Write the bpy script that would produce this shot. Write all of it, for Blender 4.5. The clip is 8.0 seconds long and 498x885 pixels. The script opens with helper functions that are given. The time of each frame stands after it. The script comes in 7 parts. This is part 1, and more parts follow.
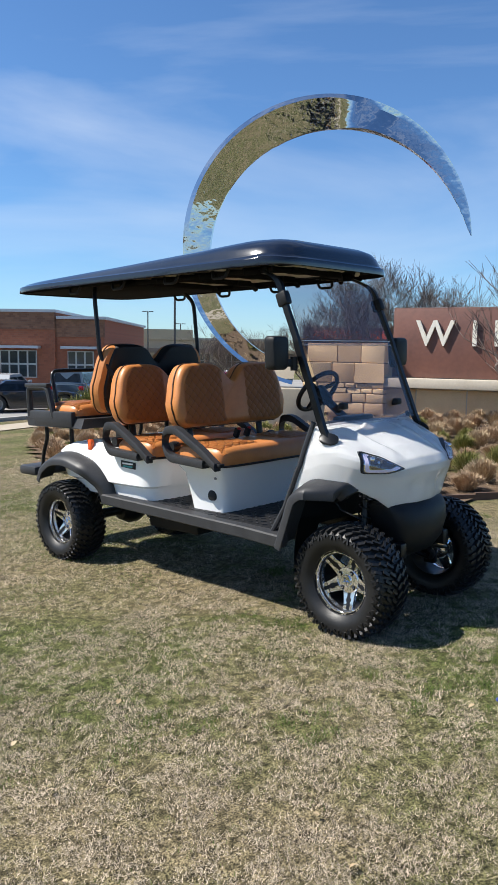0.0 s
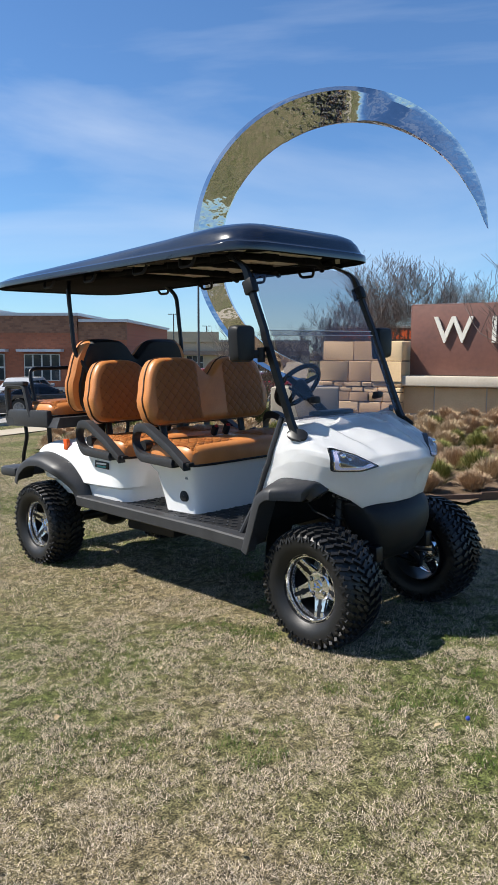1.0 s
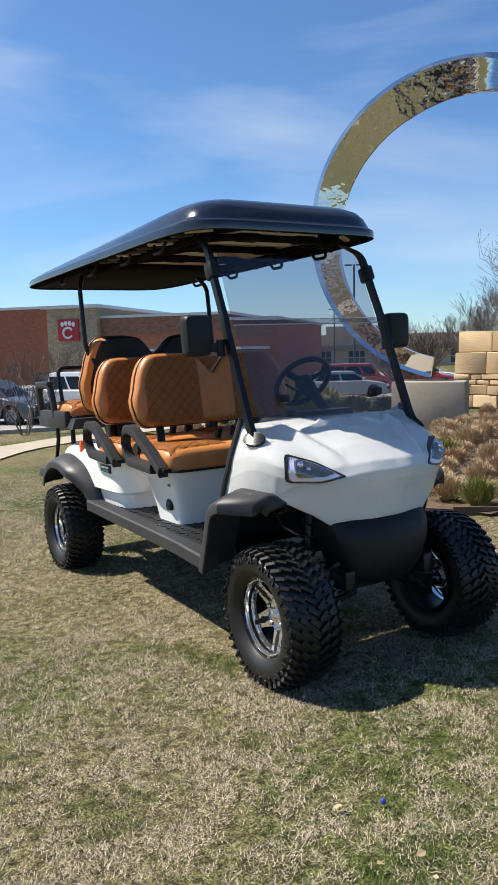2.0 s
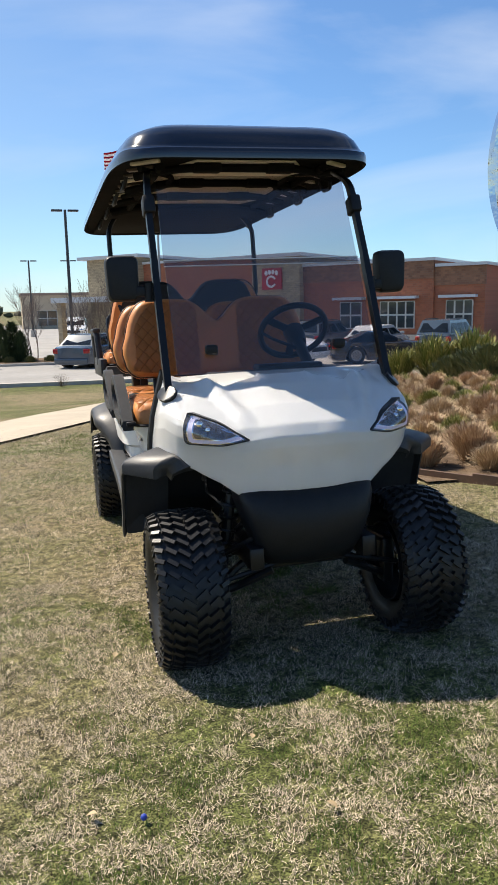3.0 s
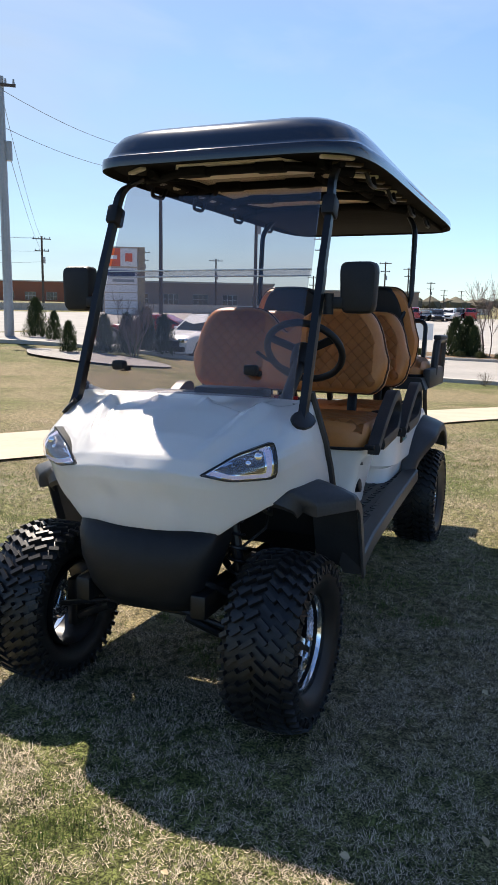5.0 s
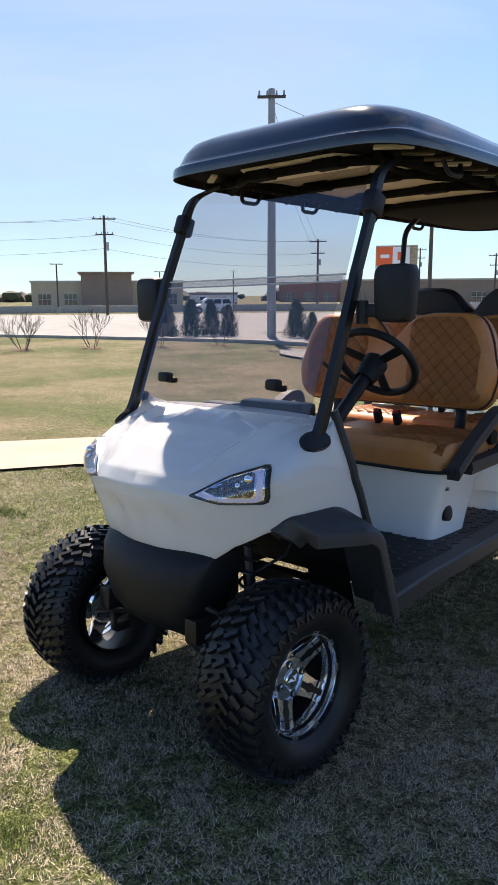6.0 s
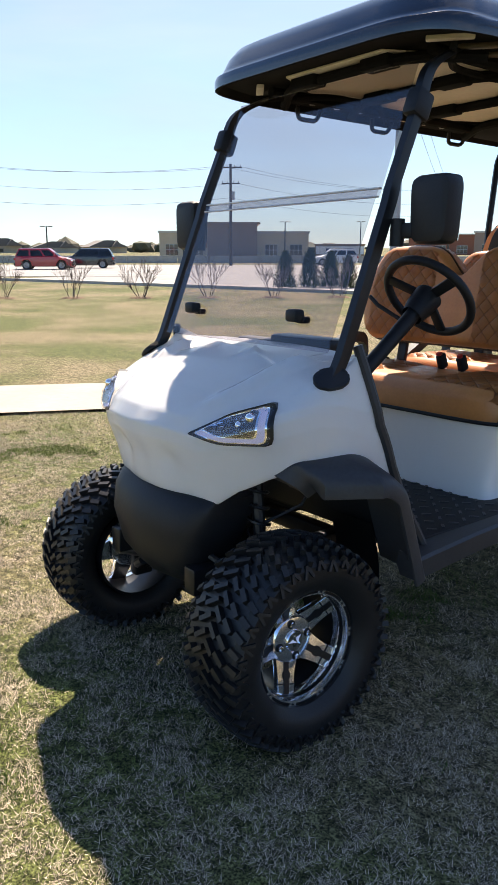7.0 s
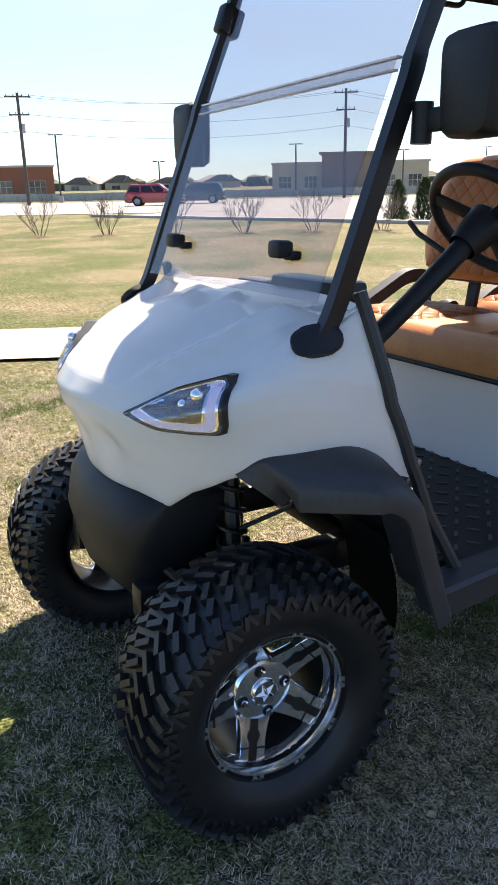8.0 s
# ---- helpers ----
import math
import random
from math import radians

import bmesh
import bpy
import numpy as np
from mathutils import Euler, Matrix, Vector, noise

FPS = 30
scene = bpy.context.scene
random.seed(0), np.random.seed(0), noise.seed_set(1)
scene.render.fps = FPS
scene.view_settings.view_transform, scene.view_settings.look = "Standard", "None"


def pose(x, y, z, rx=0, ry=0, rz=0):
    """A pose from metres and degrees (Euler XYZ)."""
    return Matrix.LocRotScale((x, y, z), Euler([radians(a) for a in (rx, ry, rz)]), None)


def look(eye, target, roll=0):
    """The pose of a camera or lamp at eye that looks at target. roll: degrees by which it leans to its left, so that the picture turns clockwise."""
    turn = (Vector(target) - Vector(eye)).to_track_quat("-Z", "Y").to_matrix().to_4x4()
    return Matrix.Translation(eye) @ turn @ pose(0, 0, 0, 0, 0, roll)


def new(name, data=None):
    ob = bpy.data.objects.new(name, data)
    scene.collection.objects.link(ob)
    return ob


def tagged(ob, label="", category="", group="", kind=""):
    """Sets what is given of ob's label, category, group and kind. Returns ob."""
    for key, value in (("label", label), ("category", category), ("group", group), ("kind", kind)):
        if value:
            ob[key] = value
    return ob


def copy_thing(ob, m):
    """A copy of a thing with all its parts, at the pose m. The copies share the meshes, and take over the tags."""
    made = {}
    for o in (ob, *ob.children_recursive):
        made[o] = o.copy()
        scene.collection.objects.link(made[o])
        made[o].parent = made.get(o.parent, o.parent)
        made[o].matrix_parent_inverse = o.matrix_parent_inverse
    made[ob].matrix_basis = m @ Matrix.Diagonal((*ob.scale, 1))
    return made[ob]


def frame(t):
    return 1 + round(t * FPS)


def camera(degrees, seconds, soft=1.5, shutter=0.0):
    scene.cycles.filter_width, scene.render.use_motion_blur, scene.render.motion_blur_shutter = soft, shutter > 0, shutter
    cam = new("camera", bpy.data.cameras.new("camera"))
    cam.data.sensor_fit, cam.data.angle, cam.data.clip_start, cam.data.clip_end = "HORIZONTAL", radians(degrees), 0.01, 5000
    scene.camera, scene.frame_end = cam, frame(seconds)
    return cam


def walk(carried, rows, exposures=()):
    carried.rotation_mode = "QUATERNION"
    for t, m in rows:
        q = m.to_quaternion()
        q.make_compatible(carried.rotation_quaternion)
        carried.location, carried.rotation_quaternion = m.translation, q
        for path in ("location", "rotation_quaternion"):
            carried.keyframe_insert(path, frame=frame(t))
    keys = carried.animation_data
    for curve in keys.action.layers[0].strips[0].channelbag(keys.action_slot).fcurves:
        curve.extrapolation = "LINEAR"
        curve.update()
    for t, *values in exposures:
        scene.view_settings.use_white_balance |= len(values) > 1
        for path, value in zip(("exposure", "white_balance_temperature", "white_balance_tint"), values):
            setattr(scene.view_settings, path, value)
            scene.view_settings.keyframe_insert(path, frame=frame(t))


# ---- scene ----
cam = camera(36.53, 8.0, soft=1.0)
SLOPE = pose(0, 0, 0, -1.95, -0.99, 0)  # the lawn under the cart leans this much
PATH = [
    (0, (-3.881, -2.487, 1.539), (-2.441, -1.114, 1.327), -1.2),
    (0.5, (-3.757, -2.436, 1.512), (-2.333, -1.048, 1.297), -1.6),
    (1, (-3.447, -2.557, 1.474), (-2.061, -1.129, 1.269), -1.9),
    (1.2, (-3.279, -2.588, 1.492), (-1.942, -1.115, 1.283), -1.9),
    (2.3, (-1.915, -2.927, 1.382), (-1.028, -1.143, 1.208), -3.4),
    (2.5, (-1.668, -2.981, 1.360), (-0.887, -1.147, 1.194), -3.3),
    (3, (-0.955, -2.996, 1.350), (-0.456, -1.083, 1.051), -2.7),
    (3.5, (-0.271, -3.058, 1.362), (-0.175, -1.093, 1.006), -2.3),
    (4, (0.272, -2.978, 1.375), (0.142, -1.005, 1.079), -0.2),
    (4.5, (0.881, -2.754, 1.392), (0.477, -0.818, 1.095), 0.3),
    (4.7, (1.113, -2.671, 1.407), (0.544, -0.777, 1.109), 0.4),
    (5.8, (1.886, -1.990, 1.471), (0.747, -0.374, 1.166), 1.2),
    (6, (2.058, -1.874, 1.482), (0.728, -0.413, 1.172), 0.3),
    (6.5, (2.214, -1.710, 1.460), (0.740, -0.407, 1.100), 0.8),
    (7, (2.132, -1.450, 1.391), (0.604, -0.235, 0.958), 1.1),
    (7.5, (2.000, -1.100, 1.354), (0.411, 0.010, 0.863), 0.9),
    (8, (1.827, -0.776, 1.359), (0.170, 0.173, 0.765), 0.0),
]
EXPOSURE = ((0.0, 0.83, 6500, 10), (2.5, 0.88, 6950, 10), (3.5, 1.15, 7250, 13), (4.7, 1.20, 7250, 14), (6.5, 1.36, 7400, 16), (7.5, 1.67, 7600, 16), (8.0, 1.80, 7650, 15))
walk(cam, [(t, SLOPE @ look(eye, target, roll)) for t, eye, target, roll in PATH], EXPOSURE)

# ---- world, sun ----
SUN_AZ, SUN_EL = -44.0, 50.5
world = bpy.data.worlds.new("sky_world")
scene.world = world
world.use_nodes = True
wn, wl = world.node_tree.nodes, world.node_tree.links
wn.clear()
w_out = wn.new("ShaderNodeOutputWorld")
w_bg = wn.new("ShaderNodeBackground")
w_sky = wn.new("ShaderNodeTexSky")
w_sky.sky_type, w_sky.sun_disc = "NISHITA", False
w_sky.sun_elevation, w_sky.sun_rotation = radians(SUN_EL), radians(SUN_AZ)
w_sky.air_density, w_sky.dust_density, w_sky.ozone_density, w_sky.altitude = 1.0, 0.15, 4.0, 300
w_bg.inputs["Strength"].default_value = 0.080
w_tc = wn.new("ShaderNodeTexCoord")
w_map = wn.new("ShaderNodeMapping")
w_map.inputs["Scale"].default_value = (0.8, 0.8, 3.4)
w_map.inputs["Rotation"].default_value = (0.0, 0.18, 0.9)
w_n1 = wn.new("ShaderNodeTexNoise")
w_n1.inputs["Scale"].default_value, w_n1.inputs["Detail"].default_value = 1.7, 7.0
w_n1.inputs["Roughness"].default_value, w_n1.inputs["Distortion"].default_value = 0.52, 0.6
w_ramp = wn.new("ShaderNodeValToRGB")
w_ramp.color_ramp.elements[0].position, w_ramp.color_ramp.elements[1].position = 0.50, 0.80
w_fac = wn.new("ShaderNodeMath")
w_fac.operation = "MULTIPLY"
w_fac.inputs[1].default_value = 0.46
w_mix = wn.new("ShaderNodeMix")
w_mix.data_type = "RGBA"
w_mix.inputs["B"].default_value = (5.6, 6.3, 7.4, 1)
wl.new(w_tc.outputs["Generated"], w_map.inputs["Vector"])
wl.new(w_map.outputs["Vector"], w_n1.inputs["Vector"])
wl.new(w_n1.outputs["Fac"], w_ramp.inputs["Fac"])
wl.new(w_ramp.outputs["Color"], w_fac.inputs[0])
wl.new(w_fac.outputs["Value"], w_mix.inputs["Factor"])
w_deep = wn.new("ShaderNodeMix")
w_deep.data_type, w_deep.blend_type = "RGBA", "MULTIPLY"
w_deep.inputs["Factor"].default_value = 1.0
w_deep.inputs["B"].default_value = (0.65, 0.87, 1.06, 1)
wl.new(w_sky.outputs["Color"], w_deep.inputs["A"])
wl.new(w_deep.outputs["Result"], w_mix.inputs["A"])
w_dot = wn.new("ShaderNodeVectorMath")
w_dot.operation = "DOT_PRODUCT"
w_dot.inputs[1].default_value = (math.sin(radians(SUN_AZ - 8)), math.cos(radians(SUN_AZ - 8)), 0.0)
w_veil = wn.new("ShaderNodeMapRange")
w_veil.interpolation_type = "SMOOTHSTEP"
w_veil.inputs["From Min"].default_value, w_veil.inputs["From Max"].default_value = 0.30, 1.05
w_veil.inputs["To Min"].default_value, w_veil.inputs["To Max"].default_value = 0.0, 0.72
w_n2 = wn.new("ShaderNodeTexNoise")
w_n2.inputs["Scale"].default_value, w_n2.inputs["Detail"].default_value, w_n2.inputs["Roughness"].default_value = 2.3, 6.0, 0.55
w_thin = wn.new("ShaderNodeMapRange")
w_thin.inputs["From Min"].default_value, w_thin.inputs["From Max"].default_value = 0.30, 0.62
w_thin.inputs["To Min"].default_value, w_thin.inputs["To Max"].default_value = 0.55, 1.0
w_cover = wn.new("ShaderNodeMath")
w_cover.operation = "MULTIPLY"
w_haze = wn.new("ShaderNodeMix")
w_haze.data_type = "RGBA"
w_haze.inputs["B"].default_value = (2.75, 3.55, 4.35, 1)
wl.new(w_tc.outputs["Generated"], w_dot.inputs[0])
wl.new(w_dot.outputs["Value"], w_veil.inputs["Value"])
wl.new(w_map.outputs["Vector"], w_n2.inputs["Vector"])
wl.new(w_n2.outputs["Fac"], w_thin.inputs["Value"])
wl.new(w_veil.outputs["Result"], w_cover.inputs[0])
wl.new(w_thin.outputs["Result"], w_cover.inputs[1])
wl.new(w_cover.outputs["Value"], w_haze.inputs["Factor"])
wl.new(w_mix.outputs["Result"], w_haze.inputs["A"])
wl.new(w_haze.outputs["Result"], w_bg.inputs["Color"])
wl.new(w_bg.outputs["Background"], w_out.inputs["Surface"])
sun = new("sun", bpy.data.lights.new("sun", "SUN"))
sun.data.energy, sun.data.angle, sun.data.color = 4.6, radians(0.53), (1.0, 0.955, 0.88)
_az, _el = radians(SUN_AZ), radians(SUN_EL)
sun.matrix_world = look((40 * math.sin(_az) * math.cos(_el), 40 * math.cos(_az) * math.cos(_el), 40 * math.sin(_el)), (0, 0, 0))


# ---- materials ----
def surface(name, a, b=None, rough=0.6, scale=8.0, bump=0.0, metal=0.0, fine=0.0, coat=0.0, spec=0.5, island=False, each=False, stretch=None, contrast=(0.35, 0.65)):
    """A node material whose colour wanders from a to b at two scales, with fine relief."""
    m = bpy.data.materials.new(name)
    m.use_nodes = True
    n, l = m.node_tree.nodes, m.node_tree.links
    p = n["Principled BSDF"]
    p.inputs["Roughness"].default_value, p.inputs["Metallic"].default_value = rough, metal
    p.inputs["Coat Weight"].default_value, p.inputs["Coat Roughness"].default_value = coat, 0.04
    p.inputs["Specular IOR Level"].default_value = spec
    b = b or tuple(0.8 * c for c in a)
    tc = n.new("ShaderNodeTexCoord")
    vec = tc.outputs["Object"]
    if stretch:
        mp = n.new("ShaderNodeMapping")
        mp.inputs["Scale"].default_value = stretch
        l.new(vec, mp.inputs["Vector"])
        vec = mp.outputs["Vector"]
    big, small = n.new("ShaderNodeTexNoise"), n.new("ShaderNodeTexNoise")
    big.inputs["Scale"].default_value, big.inputs["Detail"].default_value = scale, 4
    small.inputs["Scale"].default_value, small.inputs["Detail"].default_value = scale * 9, 3
    l.new(vec, big.inputs["Vector"])
    l.new(vec, small.inputs["Vector"])
    avg = n.new("ShaderNodeMix")
    avg.inputs["Factor"].default_value = 0.35
    l.new(big.outputs["Fac"], avg.inputs["A"])
    l.new(small.outputs["Fac"], avg.inputs["B"])
    val = avg.outputs["Result"]
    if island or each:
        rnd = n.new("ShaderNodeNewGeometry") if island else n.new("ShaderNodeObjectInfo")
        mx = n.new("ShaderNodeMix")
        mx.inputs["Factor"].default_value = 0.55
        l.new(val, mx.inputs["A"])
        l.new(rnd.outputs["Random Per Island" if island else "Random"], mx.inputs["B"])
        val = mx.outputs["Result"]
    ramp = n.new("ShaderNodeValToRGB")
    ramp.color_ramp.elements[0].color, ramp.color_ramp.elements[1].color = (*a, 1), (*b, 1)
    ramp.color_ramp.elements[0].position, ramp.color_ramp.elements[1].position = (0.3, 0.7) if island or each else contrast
    l.new(val, ramp.inputs["Fac"])
    l.new(ramp.outputs["Color"], p.inputs["Base Color"])
    if bump:
        bp = n.new("ShaderNodeBump")
        bp.inputs["Strength"].default_value, bp.inputs["Distance"].default_value = 1.0, bump
        l.new(small.outputs["Fac"], bp.inputs["Height"])
        l.new(bp.outputs["Normal"], p.inputs["Normal"])
    if fine:
        rr = n.new("ShaderNodeMapRange")
        rr.inputs["To Min"].default_value, rr.inputs["To Max"].default_value = max(0.02, rough - fine), rough + fine
        l.new(big.outputs["Fac"], rr.inputs["Value"])
        l.new(rr.outputs["Result"], p.inputs["Roughness"])
    return m


def glass(name, tint, gloss=0.04):
    m = bpy.data.materials.new(name)
    m.use_nodes = True
    n, l = m.node_tree.nodes, m.node_tree.links
    n.clear()
    out, mix, fr = n.new("ShaderNodeOutputMaterial"), n.new("ShaderNodeMixShader"), n.new("ShaderNodeLayerWeight")
    tr, gl = n.new("ShaderNodeBsdfTransparent"), n.new("ShaderNodeBsdfGlossy")
    tr.inputs["Color"].default_value = (*tint, 1)
    gl.inputs["Roughness"].default_value = gloss
    fr.inputs["Blend"].default_value = 0.5
    pw, ad = n.new("ShaderNodeMath"), n.new("ShaderNodeMath")
    pw.operation, ad.operation = "POWER", "MULTIPLY_ADD"
    pw.inputs[1].default_value, ad.inputs[1].default_value, ad.inputs[2].default_value = 5.0, 0.6, 0.06
    l.new(fr.outputs["Facing"], pw.inputs[0])
    l.new(pw.outputs["Value"], ad.inputs[0])
    l.new(ad.outputs["Value"], mix.inputs["Fac"])
    l.new(tr.outputs["BSDF"], mix.inputs[1])
    l.new(gl.outputs["BSDF"], mix.inputs[2])
    l.new(mix.outputs["Shader"], out.inputs["Surface"])
    return m


def glow(name, c, s):
    m = bpy.data.materials.new(name)
    m.use_nodes = True
    p = m.node_tree.nodes["Principled BSDF"]
    p.inputs["Base Color"].default_value = (*c, 1)
    p.inputs["Emission Color"].default_value = (*c, 1)
    p.inputs["Emission Strength"].default_value = s
    return m


def quilted(name, a, b, cell=0.068):
    """Leather with a diamond quilting pressed into it."""
    m = surface(name, a, b, rough=0.42, scale=9, bump=0.0006, fine=0.06, spec=0.45)
    n, l = m.node_tree.nodes, m.node_tree.links
    p = n["Principled BSDF"]
    tc = n.new("ShaderNodeTexCoord")
    sep = n.new("ShaderNodeSeparateXYZ")
    l.new(tc.outputs["Object"], sep.inputs["Vector"])

    def op(kind, a, b=None):
        k = n.new("ShaderNodeMath")
        k.operation = kind
        for i, v in enumerate((a, b)):
            if v is None:
                continue
            if isinstance(v, (int, float)):
                k.inputs[i].default_value = v
            else:
                l.new(v, k.inputs[i])
        return k.outputs["Value"]

    up = op("MULTIPLY", op("ADD", sep.outputs["Z"], sep.outputs["Y"]), 0.85)
    u = op("MULTIPLY", op("ADD", sep.outputs["X"], up), math.pi / cell)
    v = op("MULTIPLY", op("SUBTRACT", sep.outputs["X"], up), math.pi / cell)
    h = op("POWER", op("MULTIPLY", op("ABSOLUTE", op("SINE", u)), op("ABSOLUTE", op("SINE", v))), 0.4)
    bp = n.new("ShaderNodeBump")
    bp.inputs["Strength"].default_value, bp.inputs["Distance"].default_value = 1.0, 0.0060
    # brown stitching along the seams, with the shade of the creases painted into its colour
    seam, stitch_shade = n.new("ShaderNodeMapRange"), n.new("ShaderNodeMix")
    seam.inputs["From Min"].default_value, seam.inputs["From Max"].default_value = 0.05, 0.42
    stitch_shade.data_type = "RGBA"
    stitch_shade.inputs["A"].default_value = (0.33, 0.115, 0.032, 1)
    ramp = p.inputs["Base Color"].links[0].from_socket
    l.new(h, seam.inputs["Value"])
    l.new(seam.outputs["Result"], stitch_shade.inputs["Factor"])
    l.new(ramp, stitch_shade.inputs["B"])
    l.new(stitch_shade.outputs["Result"], p.inputs["Base Color"])
    l.new(h, bp.inputs["Height"])
    l.new(bp.outputs["Normal"], p.inputs["Normal"])
    return m


WHITE = surface("white_gelcoat", (0.95, 0.95, 0.94), (0.93, 0.93, 0.92), rough=0.22, scale=3, coat=0.35, fine=0.04, spec=0.4)
BLACK_PLASTIC = surface("black_textured_plastic", (0.008, 0.0085, 0.010), (0.013, 0.0135, 0.015), rough=0.5, spec=0.28, scale=14, bump=0.0004, fine=0.06)
GREY_PLASTIC = surface("dark_grey_moulded_plastic", (0.024, 0.025, 0.028), (0.036, 0.037, 0.04), rough=0.48, spec=0.35, scale=10, bump=0.0004, fine=0.06)
BLACK_PAINT = surface("black_powder_coat", (0.006, 0.0065, 0.008), (0.010, 0.0105, 0.012), rough=0.34, spec=0.32, scale=20, fine=0.05)
SMOKED = surface("smoked_lamp_housing", (0.30, 0.28, 0.26), (0.10, 0.09, 0.085), rough=0.2, scale=60, metal=0.8)
RIB_BROWN = surface("bronze_roof_rib", (0.10, 0.075, 0.055), (0.05, 0.04, 0.032), rough=0.3, scale=12)
ROOF_PAINT = surface("gloss_midnight_roof", (0.006, 0.009, 0.019), (0.009, 0.013, 0.025), rough=0.14, spec=0.45, scale=5, coat=0.6, fine=0.04)
LINER_BLACK = surface("matt_black_underside", (0.009, 0.009, 0.010), (0.014, 0.014, 0.015), rough=0.9, spec=0.06, scale=10, bump=0.0004)
ROOF_LINER = surface("beige_roof_underside", (0.72, 0.67, 0.56), (0.62, 0.57, 0.48), rough=0.7, scale=6, bump=0.001)
RUBBER = surface("tyre_rubber", (0.007, 0.007, 0.0075), (0.012, 0.012, 0.0125), rough=0.46, spec=0.42, scale=18, bump=0.0006)
ALLOY = surface("machined_alloy", (0.93, 0.93, 0.94), (0.86, 0.86, 0.88), rough=0.15, scale=30, metal=0.95, fine=0.05)
CHROME = surface("chrome", (0.85, 0.85, 0.86), (0.80, 0.80, 0.82), rough=0.06, scale=10, metal=1.0)
STEEL = surface("dull_steel", (0.35, 0.35, 0.36), (0.2, 0.2, 0.2), rough=0.4, scale=20, metal=1.0, fine=0.1)
LEATHER = surface("tan_leather", (0.56, 0.215, 0.060), (0.47, 0.172, 0.048), rough=0.42, scale=11, bump=0.0008, fine=0.06)
QUILT = quilted("tan_quilted_leather", (0.57, 0.217, 0.060), (0.49, 0.178, 0.049))
PIPING = surface("dark_piping", (0.09, 0.035, 0.012), (0.05, 0.02, 0.01), rough=0.5, scale=30)
SCREEN_GLASS = glass("tinted_windshield", (0.80, 0.775, 0.785))
CLEAR_EDGE = surface("clear_plastic_rail", (0.62, 0.62, 0.64), (0.5, 0.5, 0.52), rough=0.15, scale=20)
LENS = glass("lamp_lens", (0.95, 0.95, 0.97), 0.03)
LED = glow("led_strip", (0.56, 0.54, 0.70), 0.04)
ORANGE_LENS = surface("orange_reflector", (0.75, 0.12, 0.02), (0.6, 0.08, 0.02), rough=0.15, scale=40)
RED_PLASTIC = surface("red_plastic", (0.45, 0.02, 0.02), (0.32, 0.015, 0.015), rough=0.3, scale=20)


# ---- mesh helpers ----
def link(name, me, mat, parent=None, label="", angle=35):
    if angle:
        me.shade_smooth()
        me.set_sharp_from_angle(angle=radians(angle))
    if mat and not me.materials:
        me.materials.append(mat)
    ob = new(name, me)
    ob.parent = parent
    return tagged(ob, label)


def part(name, bm, mat, parent, label="", angle=35):
    me = bpy.data.meshes.new(name)
    bmesh.ops.recalc_face_normals(bm, faces=bm.faces)
    bm.to_mesh(me)
    bm.free()
    return link(name, me, mat, parent, label, angle)


def thing(name, m, label, category, group="", kind=""):
    ob = new(name)
    ob.empty_display_size = 0.2
    ob.matrix_world = m
    return tagged(ob, label, category, group, kind)


def box(bm, c, s, bevel=0.0, m=None, taper=1.0, seg=2):
    """A box at c of size s; taper scales its top."""
    r = bmesh.ops.create_cube(bm, size=1)
    vs = r["verts"]
    for v in vs:
        k = taper if v.co.z > 0 else 1.0
        v.co = Vector((v.co.x * s[0] * k, v.co.y * s[1] * k, v.co.z * s[2]))
    if bevel:
        es = list({e for v in vs for e in v.link_edges})
        o = bmesh.ops.bevel(bm, geom=es, offset=bevel, segments=seg, affect="EDGES", profile=0.5, clamp_overlap=True)
        vs = list({v for f in o["faces"] for v in f.verts} | {v for v in vs if v.is_valid})
        seen, todo = set(vs), list(vs)
        while todo:
            for e in todo.pop().link_edges:
                for w in e.verts:
                    if w not in seen:
                        seen.add(w)
                        todo.append(w)
        vs = list(seen)
    for v in vs:
        v.co = (m @ v.co if m else v.co) + Vector(c)
    return vs


def tube(bm, pts, r, seg=8, close=False, flat=1.0, ends=True):
    """A tube along pts with radius r (one, or one for each point); flat squeezes it along its second axis."""
    pts = [Vector(p) for p in pts]
    rs = r if isinstance(r, (list, tuple)) else [r] * len(pts)
    rings, up = [], None
    for i, p in enumerate(pts):
        a = pts[(i - 1) % len(pts)] if close or i else p
        b = pts[(i + 1) % len(pts)] if close or i < len(pts) - 1 else p
        d = (b - a).normalized()
        if up is None:
            up = d.orthogonal().normalized() if abs(d.x) > 0.9 else d.cross(Vector((1, 0, 0))).normalized()
        up = (up - d * up.dot(d)).normalized()
        side = d.cross(up)
        rings.append([bm.verts.new(p + rs[i] * (math.cos(2 * math.pi * k / seg) * side + flat * math.sin(2 * math.pi * k / seg) * up)) for k in range(seg)])
    n = len(rings)
    for i in range(n if close else n - 1):
        a, b = rings[i], rings[(i + 1) % n]
        for k in range(seg):
            bm.faces.new((a[k], a[(k + 1) % seg], b[(k + 1) % seg], b[k]))
    if ends and not close:
        bm.faces.new(rings[0][::-1])
        bm.faces.new(rings[-1])


def bend(pts, radius=0.06, seg=4):
    """Rounds the corners of a line of points."""
    pts = [Vector(p) for p in pts]
    out = [pts[0]]
    for a, b, c in zip(pts, pts[1:], pts[2:]):
        r = min(radius, (a - b).length * 0.45, (c - b).length * 0.45)
        p, q = b + (a - b).normalized() * r, b + (c - b).normalized() * r
        for k in range(seg + 1):
            t = k / seg
            out.append((1 - t) ** 2 * p + 2 * t * (1 - t) * b + t * t * q)
    return out + [pts[-1]]


